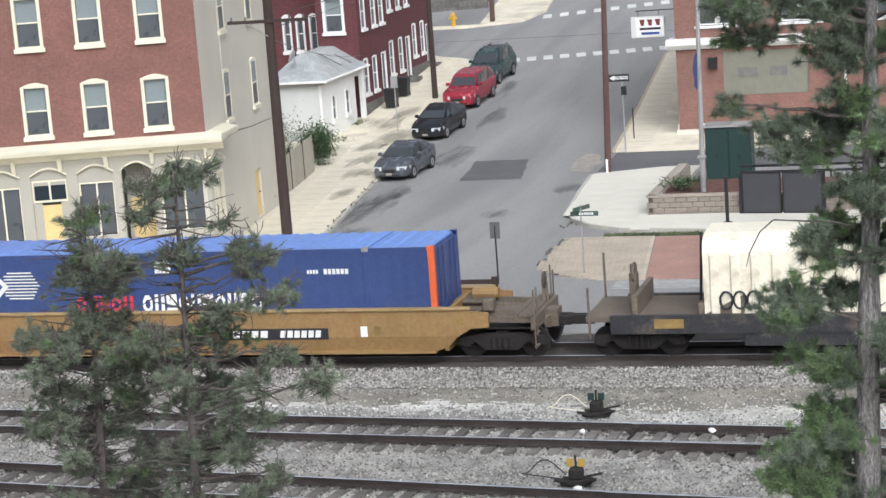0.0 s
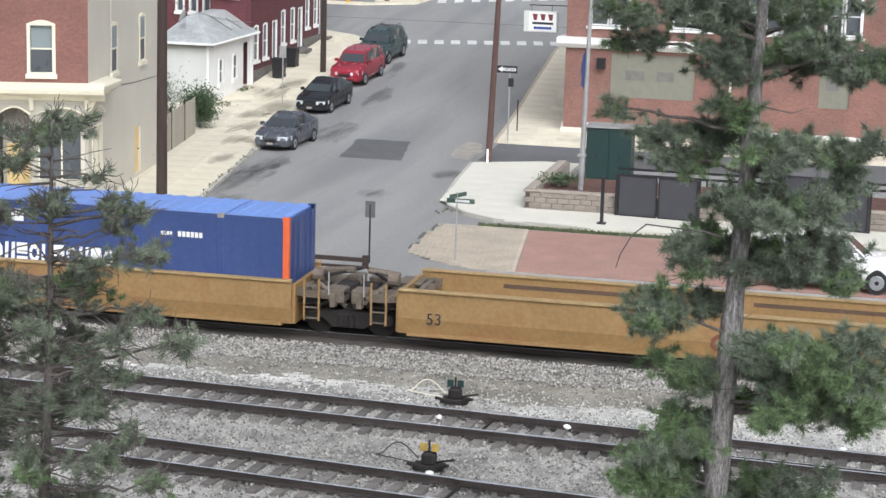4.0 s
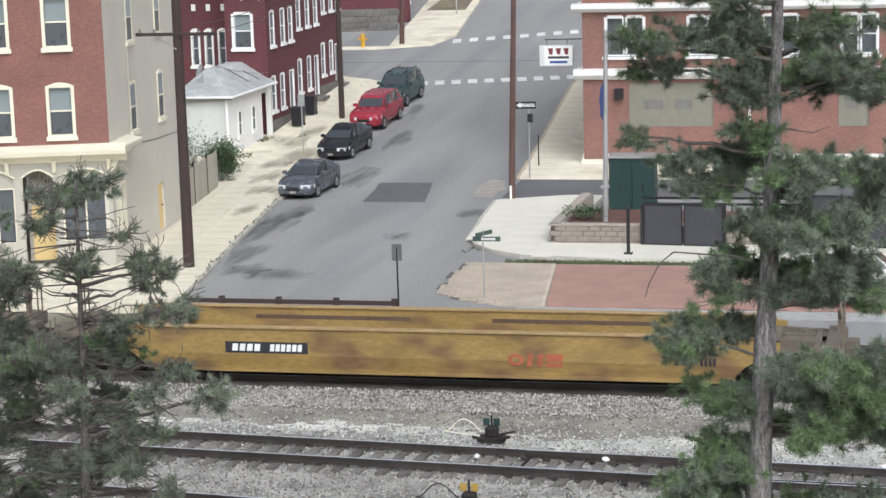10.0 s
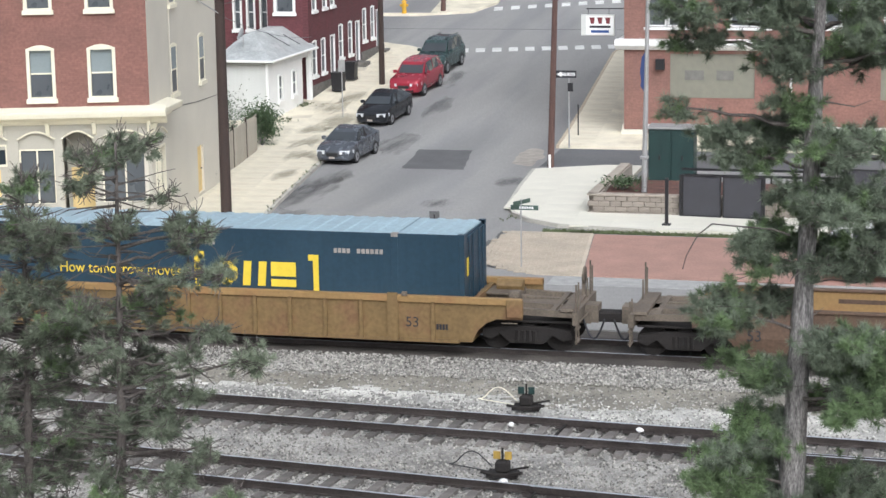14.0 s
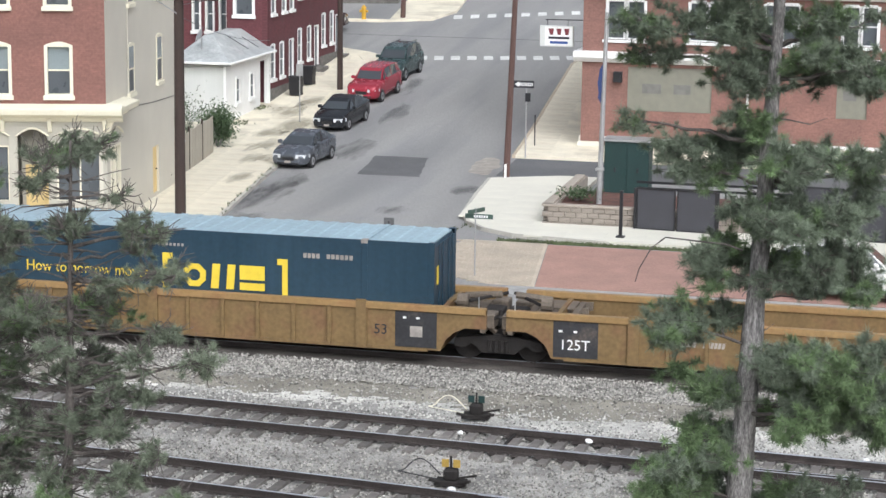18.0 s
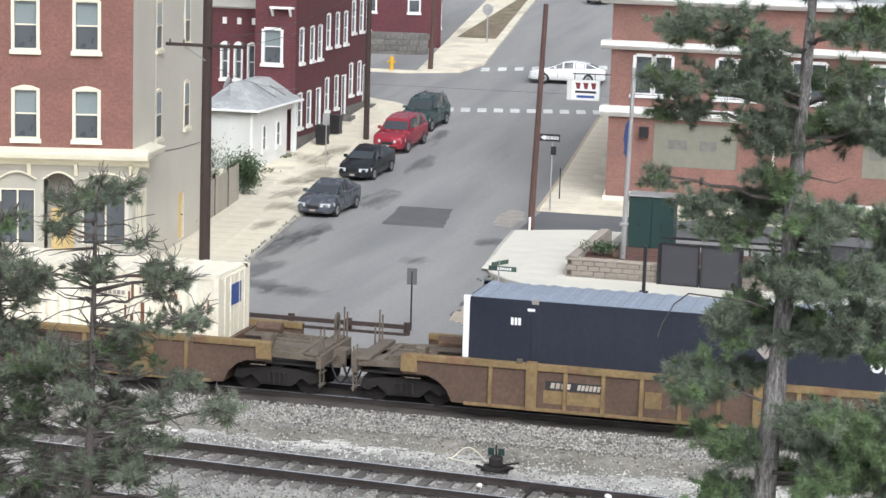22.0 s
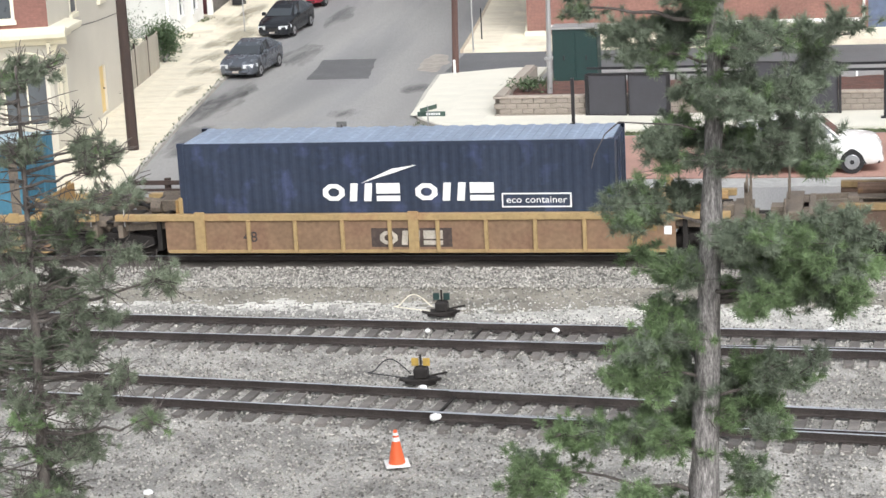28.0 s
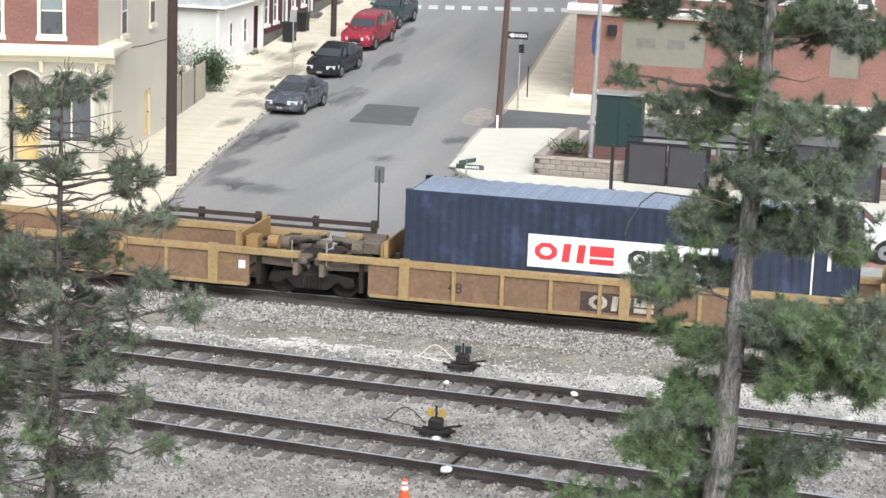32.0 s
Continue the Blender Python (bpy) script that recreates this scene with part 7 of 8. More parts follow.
def build_cars():
    def parked(x, y, deg, *a, **k):
        slope = math.degrees(math.atan((ground_z(y + 1.5) - ground_z(y - 1.5)) / 3))
        return vehicle(a[0], pose(x, y, ground_z(y) + 0.01, 0, 0, -90 + deg) @ pose(0, 0, 0, 0, slope, 0), *a[1:], **k)
    parked(-27.55, 88.95, -3, "sedan", CAR_GREY, "slate grey compact sedan parked at the kerb", sedan(4.37, 1.74, 1.46), 2.57)
    parked(-28.8, 99.4, -4, "sedan", CAR_BLACK, "black compact sedan parked at the kerb", sedan(4.35, 1.72, 1.47), 2.55)
    parked(-29.2, 107.2, -4, "wagon", CAR_RED, "bright red wagon parked at the kerb", suv(4.5, 1.8, 1.72), 2.65, r=0.34)
    parked(-29.55, 113.6, -4, "suv", CAR_GREEN, "dark green sport utility car parked at the kerb", suv(4.45, 1.82, 1.8), 2.65, r=0.36, rack=True)
    s = vehicle("suv", pose(-1.95, 65.9, -0.27, 0, 0, 2), CAR_WHITE, "silver-white sport utility car parked on the brick apron", suv(4.9, 1.88, 1.8), 2.9, r=0.38)
    # Dark cladding pieces also paint the shade along the lower body.
    for y in (-0.955, 0.955):
        part("sill_cladding", B(-0.95, 1.0, y - 0.02, y + 0.02, 0.26, 0.66, bevel=0.01), M_TYRE, s, "dark lower cladding with low shade painted in")
        part("door_seam", B(-0.1, -0.07, y - 0.015, y + 0.015, 0.66, 1.1), M_BLACK, s)
    part("front_cladding", B(2.1, 2.36, -0.8, 0.8, 0.3, 0.52, bevel=0.03), M_TYRE, s, "dark lower cladding with low shade painted in")
    vehicle("sedan", pose(-30.2, 176.5, ground_z(176.5), 0, 0, -97), CAR_WHITE, "white sedan far up the street", sedan(4.7, 1.8, 1.45), 2.7)
    a = vehicle("sedan", pose(0, 131, 2.6), CAR_SILVER, "silver-beige sedan driving along the cross street", sedan(5.0, 1.85, 1.45), 2.9, r=0.33)
    b = vehicle("pickup_truck", pose(0, 129.6, 2.5), CAR_MAROON, "dark maroon crew cab pickup truck driving along the cross street", pickup(), 3.7, r=0.4, track=0.82)
    part("bed_floor", B(-2.9, -1.05, -0.8, 0.8, 1.26, 1.34), M_BLACK, b)
    c = vehicle("sedan", pose(0, 130.4, 2.6), CAR_WHITE, "white sedan driving along the cross street", sedan(5.0, 1.85, 1.45), 2.9, r=0.33)
    return a, b, c


# ---------- trees ----------
def pine(x, y, z0, top, r0, sway, boughs, label, seed, bark, dense=820.0, tuft_size=0.145, fresh=None, twiggy=0, hook=None, needle=None):
    """A pine: bent tapered trunk, and boughs (x, z, half width, half height of the foliage) whose limbs end in lobes of needle tufts."""
    rng = random.Random(seed)
    tree = thing("pine_tree", pose(x, y, z0), label, "tree", "pine trees")
    h = top - z0

    def axis(z):
        k = (z - z0) / h
        return Vector((sway * k + 0.04 * math.sin(5 * k + seed), 0, z - z0))

    tb = bmesh.new()
    n, prev = 40, None
    for i in range(n + 1):
        c, r = axis(z0 + h * i / n), r0 * (1 - 0.88 * i / n) * (1 + 0.05 * math.sin(i * 2.3))
        ring = [tb.verts.new(c + Vector((r * math.cos(a), r * math.sin(a), 0)) * (1 + 0.09 * rng.uniform(-1, 1))) for a in [2 * math.pi * j / 14 for j in range(14)]]
        if prev:
            for j in range(14):
                tb.faces.new((prev[j], prev[(j + 1) % 14], ring[(j + 1) % 14], ring[j]))
        prev = ring
    tb.faces.new(prev)
    part("trunk", tb, bark, tree, "scaly grey-brown bark", smooth=True)
    wood_v, wood_f = [], []
    leaf_v, leaf_f = {0: [], 1: []}, {0: [], 1: []}

    def stick(a, b, r0, r1, n=4):
        d = (b - a)
        if d.length < 1e-4:
            return
        u = d.cross(Vector((0.3, 0.5, 0.8))).normalized()
        w = d.cross(u).normalized()
        k = len(wood_v)
        for c, r in ((a, r0), (b, r1)):
            wood_v.extend(tuple(c + (u * math.cos(q) + w * math.sin(q)) * r) for q in [2 * math.pi * j / n for j in range(n)])
        wood_f.extend((k + j, k + (j + 1) % n, k + n + (j + 1) % n, k + n + j) for j in range(n))

    def limb(pts, r):
        m = len(pts) - 1
        for i in range(m):
            stick(pts[i], pts[i + 1], r * (1 - i / m * 0.75), r * (1 - (i + 1) / m * 0.75), 6)

    def tuft(p, d, lt, size):
        """Needles that stand out all round the end of a twig."""
        V, F = leaf_v[lt], leaf_f[lt]
        for _ in range(78):
            v = (Vector((rng.gauss(0, 1), rng.gauss(0, 1), rng.gauss(0, 1))).normalized() + d * 0.55).normalized() * size * rng.uniform(0.65, 1.05)
            e = Vector((rng.uniform(-1, 1), rng.uniform(-1, 1), rng.uniform(-1, 1))).cross(v).normalized() * 0.0055
            b = p - d * size * rng.uniform(0.0, 0.75) + v * 0.06
            k = len(V)
            V.extend((tuple(b - e), tuple(b + e), tuple(b + v)))
            F.append((k, k + 1, k + 2))

    def bough(bx, bz, hw, hh, dy):
        c = Vector((bx - x, dy, bz - z0))
        out = c.x - axis(bz).x
        reach = math.hypot(out, dy)
        root = axis(bz - hh * 0.3 - 0.12 * reach + rng.uniform(-0.1, 0.1))
        tip = c + Vector((0.5 * hw * (1 if out > 0 else -1), dy * 0.3, hh * 0.15))
        sag = rng.uniform(-0.08, 0.06)
        pts = [root.lerp(tip, i / 7) + Vector((rng.uniform(-0.03, 0.03), rng.uniform(-0.04, 0.04), (sag * math.sin(math.pi * i / 7) + rng.uniform(-0.03, 0.03)) * max(reach, 0.3))) for i in range(8)]
        limb(pts, 0.012 + 0.016 * min(reach, 1.6))
        lt_share = fresh(bx, bz) if fresh else 0.1
        count = max(9, int(dense * hw * hh))
        lobes = []
        for _ in range(max(3, int(4 + 9 * hw))):
            a, q = rng.uniform(0, 2 * math.pi), math.sqrt(rng.random())
            o = Vector((hw * 0.82 * q * math.cos(a), min(hw, 0.6) * 0.8 * rng.uniform(-1, 1), hh * 0.8 * q * math.sin(a)))
            m = min(pts[2:], key=lambda g: (g - (c + o)).length)
            e = c + o
            mid = m.lerp(e, 0.55) + Vector((rng.uniform(-0.05, 0.05), rng.uniform(-0.05, 0.05), -0.04))
            stick(m, mid, 0.014, 0.010)
            stick(mid, e, 0.010, 0.006)
            lobes.append((e, (e - m).normalized(), 1 if rng.random() < lt_share else 0))
        spread = 0.13 + 0.2 * min(hw, 0.8)
        for i in range(count):
            e, d, lt = lobes[i % len(lobes)]
            o = Vector((rng.gauss(0, 1), rng.gauss(0, 1), rng.gauss(0, 0.62))) * spread * 0.62
            q = e + o
            dd = (d * 0.5 + o.normalized() + Vector((0, 0, 0.45))).normalized()
            stick(e.lerp(q, 0.2), q, 0.006, 0.004, 3)
            tuft(q, dd, lt, tuft_size * rng.uniform(0.75, 1.1))
        for _ in range(int(twiggy * (1 + 3 * hw))):
            e, d, lt = rng.choice(lobes)
            b = e
            dirn = (d + Vector((rng.uniform(-1, 1), rng.uniform(-1, 1), rng.uniform(-0.6, 0.8)))).normalized()
            for _ in range(3):
                dirn = (dirn + Vector((rng.uniform(-0.6, 0.6), rng.uniform(-0.6, 0.6), rng.uniform(-0.4, 0.5)))).normalized()
                q = b + dirn * rng.uniform(0.06, 0.16)
                stick(b, q, 0.008, 0.005, 3)
                b = q

    for bx, bz, hw, hh in boughs:
        bough(bx, bz, hw, hh, rng.uniform(-0.35, 0.35))
        if hw > 0.45:
            # a fuller crown towards the front and the back
            cx = x + axis(bz).x
            side = cx + (bx - cx) * 0.45
            bough(side, bz + rng.uniform(-0.25, 0.1), hw * 0.5, hh * 0.7, rng.choice((-1, 1)) * rng.uniform(0.6, 1.1))
    for _ in range(14 + 10 * twiggy):
        # short dead stubs along the trunk
        z = rng.uniform(z0 + h * 0.25, top - 0.6)
        a = rng.uniform(0, 2 * math.pi)
        p0 = axis(z)
        p1 = p0 + Vector((math.cos(a), math.sin(a), rng.uniform(-0.2, 0.4))) * rng.uniform(0.3, 0.75)
        p2 = p1 + Vector((math.cos(a), math.sin(a), rng.uniform(-0.6, 0.6))) * rng.uniform(0.1, 0.35)
        stick(p0, p1, 0.014, 0.009)
        stick(p1, p2, 0.009, 0.004)
    if hook:
        pts = [Vector((a - x, -0.35, b - z0)) for a, b in hook]
        for i, (a, b) in enumerate(zip(pts, pts[1:])):
            stick(a, b, 0.015 - 0.0015 * i, 0.0135 - 0.0015 * i, 5)
    me = bpy.data.meshes.new("branchwork")
    me.from_pydata(wood_v, [], wood_f)
    me.materials.append(M_BARKD)
    part("branchwork", me, None, tree, "bare twisted grey limbs")
    for k, m, lb in ((0, needle or M_NEEDLE, "dull green needle tufts"), (1, M_NEEDLEL, "fresh green needle tufts")):
        if leaf_f[k]:
            me = bpy.data.meshes.new("crown")
            me.from_pydata(leaf_v[k], [], leaf_f[k])
            me.materials.append(m)
            part("crown", me, None, tree, lb)["kind"] = "stuff"
    return tree


def build_trees():
    upper = [(-2.2, 13.4, 0.7, 0.35), (-1.6, 12.9, 0.8, 0.35), (-3.09, 12.05, 0.63, 0.3), (-1.03, 12.1, 0.47, 0.25), (-3.37, 11.38, 0.6, 0.19), (-2.47, 11.37, 0.52, 0.3), (-1.07, 11.36, 0.65, 0.22),
             (-3.47, 10.89, 0.38, 0.15), (-0.69, 10.85, 0.68, 0.37), (-2.34, 10.7, 0.56, 0.37), (-1.43, 10.98, 0.37, 0.22), (-3.76, 10.01, 0.21, 0.14), (-2.18, 10.1, 0.3, 0.23),
             (-2.95, 9.54, 0.86, 0.32), (-1.53, 9.52, 0.52, 0.34), (-0.49, 9.48, 0.54, 0.34), (-1.35, 8.84, 0.85, 0.38), (-2.18, 8.92, 0.34, 0.31)]
    lower = [(-2.65, 8.09, 0.57, 0.39), (-1.18, 8.08, 0.81, 0.46), (-2.93, 7.29, 0.65, 0.31), (-0.83, 6.55, 0.89, 0.58), (-2.8, 6.43, 0.54, 0.36), (-1.36, 6.95, 0.52, 0.39),
             (-2.9, 5.13, 0.66, 0.49), (-1.12, 4.83, 0.72, 0.32), (-2.36, 4.61, 0.47, 0.33), (-3.24, 4.06, 1.18, 0.29), (-1.67, 4.21, 0.62, 0.33), (-4.31, 3.45, 0.73, 0.25), (-1.64, 3.3, 0.31, 0.33),
             (-2.9, 2.6, 1.1, 0.35), (-1.3, 2.3, 1.0, 0.4), (-0.4, 6.35, 0.65, 0.5), (-1.25, 6.15, 0.5, 0.35), (-0.3, 7.0, 0.5, 0.35), (-2.7, 5.75, 0.5, 0.3)]
    pine(-2.37, 27.0, -1.45, 14.3, 0.27, 0.54, upper + lower, "tall pine with scaly grey trunk and layered tufted boughs", 4, M_BARK,
         fresh=lambda bx, bz: 0.85 if bz < 4.3 else 0.6 if bz < 7 and abs(bx + 2.1) > 0.6 else 0.2, hook=((-2.2, 8.4), (-2.43, 8.47), (-2.77, 8.49), (-3.23, 8.52), (-3.42, 8.36), (-3.57, 8.08), (-3.62, 7.89)))
    a = [(-11.94, 9.18, 0.6, 0.25), (-12.44, 9.03, 0.25, 0.17), (-11.14, 8.64, 0.12, 0.1), (-10.86, 8.19, 0.39, 0.21), (-10.53, 8.12, 0.17, 0.15), (-10.91, 7.9, 0.22, 0.15), (-12.81, 8.1, 0.4, 0.21),
         (-11.82, 8.12, 0.35, 0.21), (-10.41, 7.54, 0.42, 0.17), (-11.16, 7.39, 0.31, 0.17), (-12.48, 6.88, 0.72, 0.3), (-11.72, 6.78, 0.53, 0.34), (-10.58, 6.69, 0.31, 0.15), (-10.77, 6.31, 0.28, 0.19),
         (-10.17, 6.12, 0.33, 0.24), (-11.9, 6.0, 0.54, 0.3), (-11.11, 5.69, 0.44, 0.26), (-11.58, 5.2, 0.63, 0.3), (-10.66, 4.94, 0.28, 0.19), (-12.27, 4.94, 0.5, 0.31), (-11.21, 4.48, 0.45, 0.22),
         (-12.08, 4.34, 0.41, 0.26), (-10.34, 4.22, 0.27, 0.19), (-11.6, 3.5, 0.6, 0.3), (-12.2, 2.9, 0.6, 0.3)]
    pine(-12.3, 27.0, -1.45, 9.4, 0.145, 0.43, a, "slender pine with sparse dull green tufts", 11, M_BARKD, dense=600.0, tuft_size=0.125, twiggy=22, needle=M_NEEDLED)
    b = [(-13.73, 8.63, 0.35, 0.27), (-13.19, 7.75, 0.45, 0.25), (-13.44, 8.17, 0.32, 0.17), (-13.9, 7.74, 0.45, 0.21), (-13.56, 7.05, 0.64, 0.3), (-13.14, 6.47, 0.55, 0.3), (-13.9, 6.0, 0.51, 0.26), (-13.08, 5.95, 0.32, 0.22),
         (-13.52, 5.49, 0.55, 0.26), (-13.01, 4.86, 0.46, 0.26), (-14.04, 4.67, 0.47, 0.31), (-13.42, 4.17, 0.56, 0.27), (-14.19, 3.95, 0.38, 0.27), (-13.5, 3.3, 0.6, 0.3), (-14.5, 6.8, 0.5, 0.3), (-14.6, 5.4, 0.5, 0.3)]
    pine(-13.95, 27.4, -1.45, 9.0, 0.135, 0.35, b, "slender pine with dull green tufts beside another", 23, M_BARKD, dense=600.0, tuft_size=0.125, twiggy=22, needle=M_NEEDLED)


# ---------- small street things ----------
def build_small():
    # retaining wall of split-face blocks
    w = thing("retaining_wall", pose(0, 0, 0), "low curved retaining wall of tan split-face blocks", "wall", kind="structure")
    part("wall_core", B(-13.85, 16, 75.95, 76.25, -0.3, 0.5), M_BLOCK, w)
    part("wall_core", B(-13.85, -13.55, 76.2, 84.0, -0.3, 0.5), M_BLOCK, w)
    blk = mesh_of(box(bmesh.new(), -0.215, 0.215, 0, 0.3, 0, 0.192, bevel=0.02), "block", M_BLOCK)
    cap = mesh_of(box(bmesh.new(), -0.215, 0.215, -0.04, 0.34, 0, 0.08, bevel=0.012), "cap_block", mat("pale_cap_block", (0.36, 0.315, 0.265), 0.9, var=0.12, rnd=0.06))
    rng = random.Random(2)
    for r in range(4):
        for i in range(62):
            x = -13.75 + i * 0.44 + (0.22 if r % 2 else 0)
            if x < 13.2:
                part("block", blk, None, w, m=pose(x, 75.78 + rng.uniform(-0.015, 0.015), -0.28 + r * 0.2))
        for i in range(14):
            part("block", blk, None, w, m=pose(-13.95, 76.0 + i * 0.44 + (0.22 if r % 2 else 0), -0.28 + r * 0.2, 0, 0, -90))
    for i in range(62):
        part("cap_block", cap, None, w, m=pose(-13.75 + i * 0.44, 75.78, 0.52))
    for i in range(18):
        part("cap_block", cap, None, w, m=pose(-13.95, 76.0 + i * 0.44, 0.52, 0, 0, -90))
    bm = bmesh.new()
    grid = [[bm.verts.new((x, y, 0.4 + 0.08 * noise.noise((x, y, 0)))) for x in span(-13.6, 16, 0.5)] for y in span(76.2, 80.5, 0.5)]
    for a, b in zip(grid, grid[1:]):
        for i in range(len(a) - 1):
            bm.faces.new((a[i], a[i + 1], b[i + 1], b[i]))
    solid("mulch_bed", bm, M_MULCH, "red mulch bed behind the block wall", "planting bed")
    shrub("weed_tuft", -13.0, 78.0, 0.4, 0.75, 0.5, 500, M_LEAF, "bright green weeds in the mulch bed", 4)
    # gates of dark privacy mesh
    def gate(x0, x1, z1, y0, y1, label):
        g = thing("mesh_gate", pose(0, 0, 0), label, "gate", "dark mesh gates")
        mid = (x0 + x1) / 2
        for a, b, ya, yb in ((x0, mid - 0.03, y0, (y0 + y1) / 2), (mid + 0.03, x1, (y0 + y1) / 2, y1)):
            ang = math.degrees(math.atan2(yb - ya, b - a))
            L = math.hypot(b - a, yb - ya)
            lf = part("gate_leaf", B(0.03, L - 0.03, -0.012, 0.012, 0.06, z1 + 0.24), M_MESH, g, "black privacy mesh", m=pose(a, ya, -0.14, 0, 0, ang))
            fr = bmesh.new()
            for q in ((0, L, 0.0, 0.06), (0, L, z1 + 0.22, z1 + 0.28)):
                box(fr, q[0], q[1], -0.03, 0.03, q[2], q[3])
            for q in (0, L - 0.05):
                box(fr, q, q + 0.05, -0.03, 0.03, 0.06, z1 + 0.22)
            part("gate_frame", fr, M_BLACK, lf)
        for x, yy in ((x0 - 0.06, y0), (x1 + 0.06, y1)):
            part("gate_post", B(x - 0.05, x + 0.05, yy - 0.05, yy + 0.05, -0.15, z1 + 0.12), M_BLACK, g)
    gate(-10.3, -7.27, 1.3, 75.6, 75.3, "pair of black mesh gates before the block wall")
    gate(-4.15, -1.0, 1.65, 75.6, 75.3, "taller pair of black mesh gates before the block wall")
    for x, y in ((-10.6, 73.6), (0.68, 74.2)):
        p = thing("lamp_post", pose(x, y, -0.14), "slim black square post with base plate on the sidewalk", "post", "black posts")
        part("shaft", B(-0.06, 0.06, -0.06, 0.06, 0, 1.75), M_BLACK, p)
        part("base_plate", B(-0.16, 0.16, -0.16, 0.16, 0, 0.05, bevel=0.01), M_BLACK, p)
    # flagpole
    p = thing("flagpole", pose(-12.06, 77.6, 0.4), "tall grey metal flagpole with a folded blue flag", "flagpole")
    part("shaft", T((0, 0, 0), (0.12, 0, 7.45), 0.11, 0.075, n=12), M_GALV, p)
    part("ball", T((0.12, 0, 7.42), (0.12, 0, 7.58), 0.07, 0.07, n=10), M_WHITE, p)
    part("cleat", B(-0.16, 0.16, -0.14, 0.14, 1.3, 1.42, bevel=0.02), M_GALV, p)
    bm = bmesh.new()
    prism(bm, [(0.04, 5.5), (-0.1, 5.25), (-0.17, 4.7), (-0.12, 4.35), (-0.15, 4.15), (-0.03, 3.95), (0.04, 4.2)], -0.05, 0.04)
    part("flag", bm, mat("flag_dark_blue", (0.03, 0.05, 0.14), 0.8), p, "limp dark blue flag")
    # signs
    s = thing("one_way_sign", pose(-17.9, 92.5, 0.0), "black and white one way arrow sign on a steel post", "sign")
    part("post", T((0, 0, -0.1), (0, 0, 3.4), 0.035, n=8), M_GALV, s)
    pl = part("plate", B(-0.6, 0.36, -0.06, -0.04, 3.18, 3.52), P_BLACK, s, m=pose(0, 0, 0))
    part("arrow", prism(bmesh.new(), [(-0.56, 3.35), (-0.34, 3.48), (-0.34, 3.42), (0.3, 3.42), (0.3, 3.28), (-0.34, 3.28), (-0.34, 3.22)], -0.068, -0.06), P_WHITE, pl)
    words(pl, -0.07, 0.0, 3.35, "ONE WAY", 0.15, P_BLACK, width=0.56)
    part("lower_plate", B(-0.05, 0.2, -0.05, -0.04, 2.55, 2.95), M_BLACK, s, "small dark plate")
    s = thing("sign_post", pose(-17.0, 64.3, -0.3), "grey sign seen from behind on a thin post", "sign")
    part("post", T((0, 0, 0), (0, 0, 2.0), 0.03, n=8), M_BLACK, s)
    part("plate", B(-0.17, 0.17, -0.02, 0.02, 1.55, 2.1, bevel=0.005), mat("sign_back_grey", (0.12, 0.12, 0.12), 0.6), s)
    s = thing("street_sign", pose(-14.37, 65.7, -0.3), "green street name sign with two blades on a thin post", "sign")
    part("post", T((0, 0, 0), (0, 0, 2.35), 0.025, n=8), M_GALV, s)
    bl = part("blade", B(-0.35, 0.6, -0.015, 0.015, 1.98, 2.14), M_SIGNGREEN, s)
    bars(bl, -0.016, -0.05, 0.45, 2.02, 2.1, P_WHITE, 6)
    part("blade", B(-0.4, 0.5, -0.015, 0.015, 2.17, 2.31), M_SIGNGREEN, s, m=pose(0, 0, 0, 0, 0, 65))
    s = thing("parking_sign", pose(-30.9, 98.9, 0.25), "grey parking sign on a thin post at the kerb", "sign")
    part("post", T((0, 0, 0), (0, 0, 2.9), 0.03, n=8), M_GALV, s)
    part("plate", B(-0.18, 0.18, -0.04, -0.02, 2.4, 3.0), M_GALV, s)
    s = thing("stop_sign", pose(-33.9, 148.0, 4.1), "octagonal sign seen from behind up the hill", "sign")
    part("post", T((0, 0, 0), (0, 0, 2.6), 0.05, n=8), M_GALV, s)
    part("plate", prism(bmesh.new(), [(0.42 * math.cos(math.pi / 8 + k * math.pi / 4), 2.5 + 0.42 * math.sin(math.pi / 8 + k * math.pi / 4)) for k in range(8)], -0.03, 0.0), M_GALV, s)
    s = thing("meter_post", pose(-18.0, 95.3, 0.1), "thin steel post on the sidewalk", "post")
    part("post", T((0, 0, 0), (0, 0, 1.5), 0.03, n=8), M_BLACK, s)
    for k, (x, y) in enumerate(((-33.3, 105.9), (-33.55, 109.1))):
        t = thing("trash_can", pose(x, y, ground_z(y) + 0.15), "dark wheeled trash can with hinged lid", "trash can", "trash cans by the row house")
        part("bin", prism(bmesh.new(), [(-0.27, 0.05), (0.27, 0.05), (0.33, 1.0), (-0.33, 1.0)], -0.32, 0.32), M_BLACK, t)
        part("lid", B(-0.36, 0.36, -0.36, 0.36, 1.0, 1.08, bevel=0.03), M_BLACK, t)
        for s_ in (-0.25, 0.25):
            part("wheel", T((s_ - 0.03, 0.3, 0.1), (s_ + 0.03, 0.3, 0.1), 0.1, n=10), M_TYRE, t)
    h = thing("fire_hydrant", pose(-37.0, 132.9, 2.95), "yellow-orange fire hydrant on the far corner", "fire hydrant")
    ym = mat("hydrant_yellow", (0.62, 0.36, 0.03), 0.6)
    part("barrel", T((0, 0, 0), (0, 0, 0.75), 0.16, 0.14, n=12), ym, h)
    part("bonnet", T((0, 0, 0.75), (0, 0, 0.95), 0.2, 0.06, n=12), ym, h)
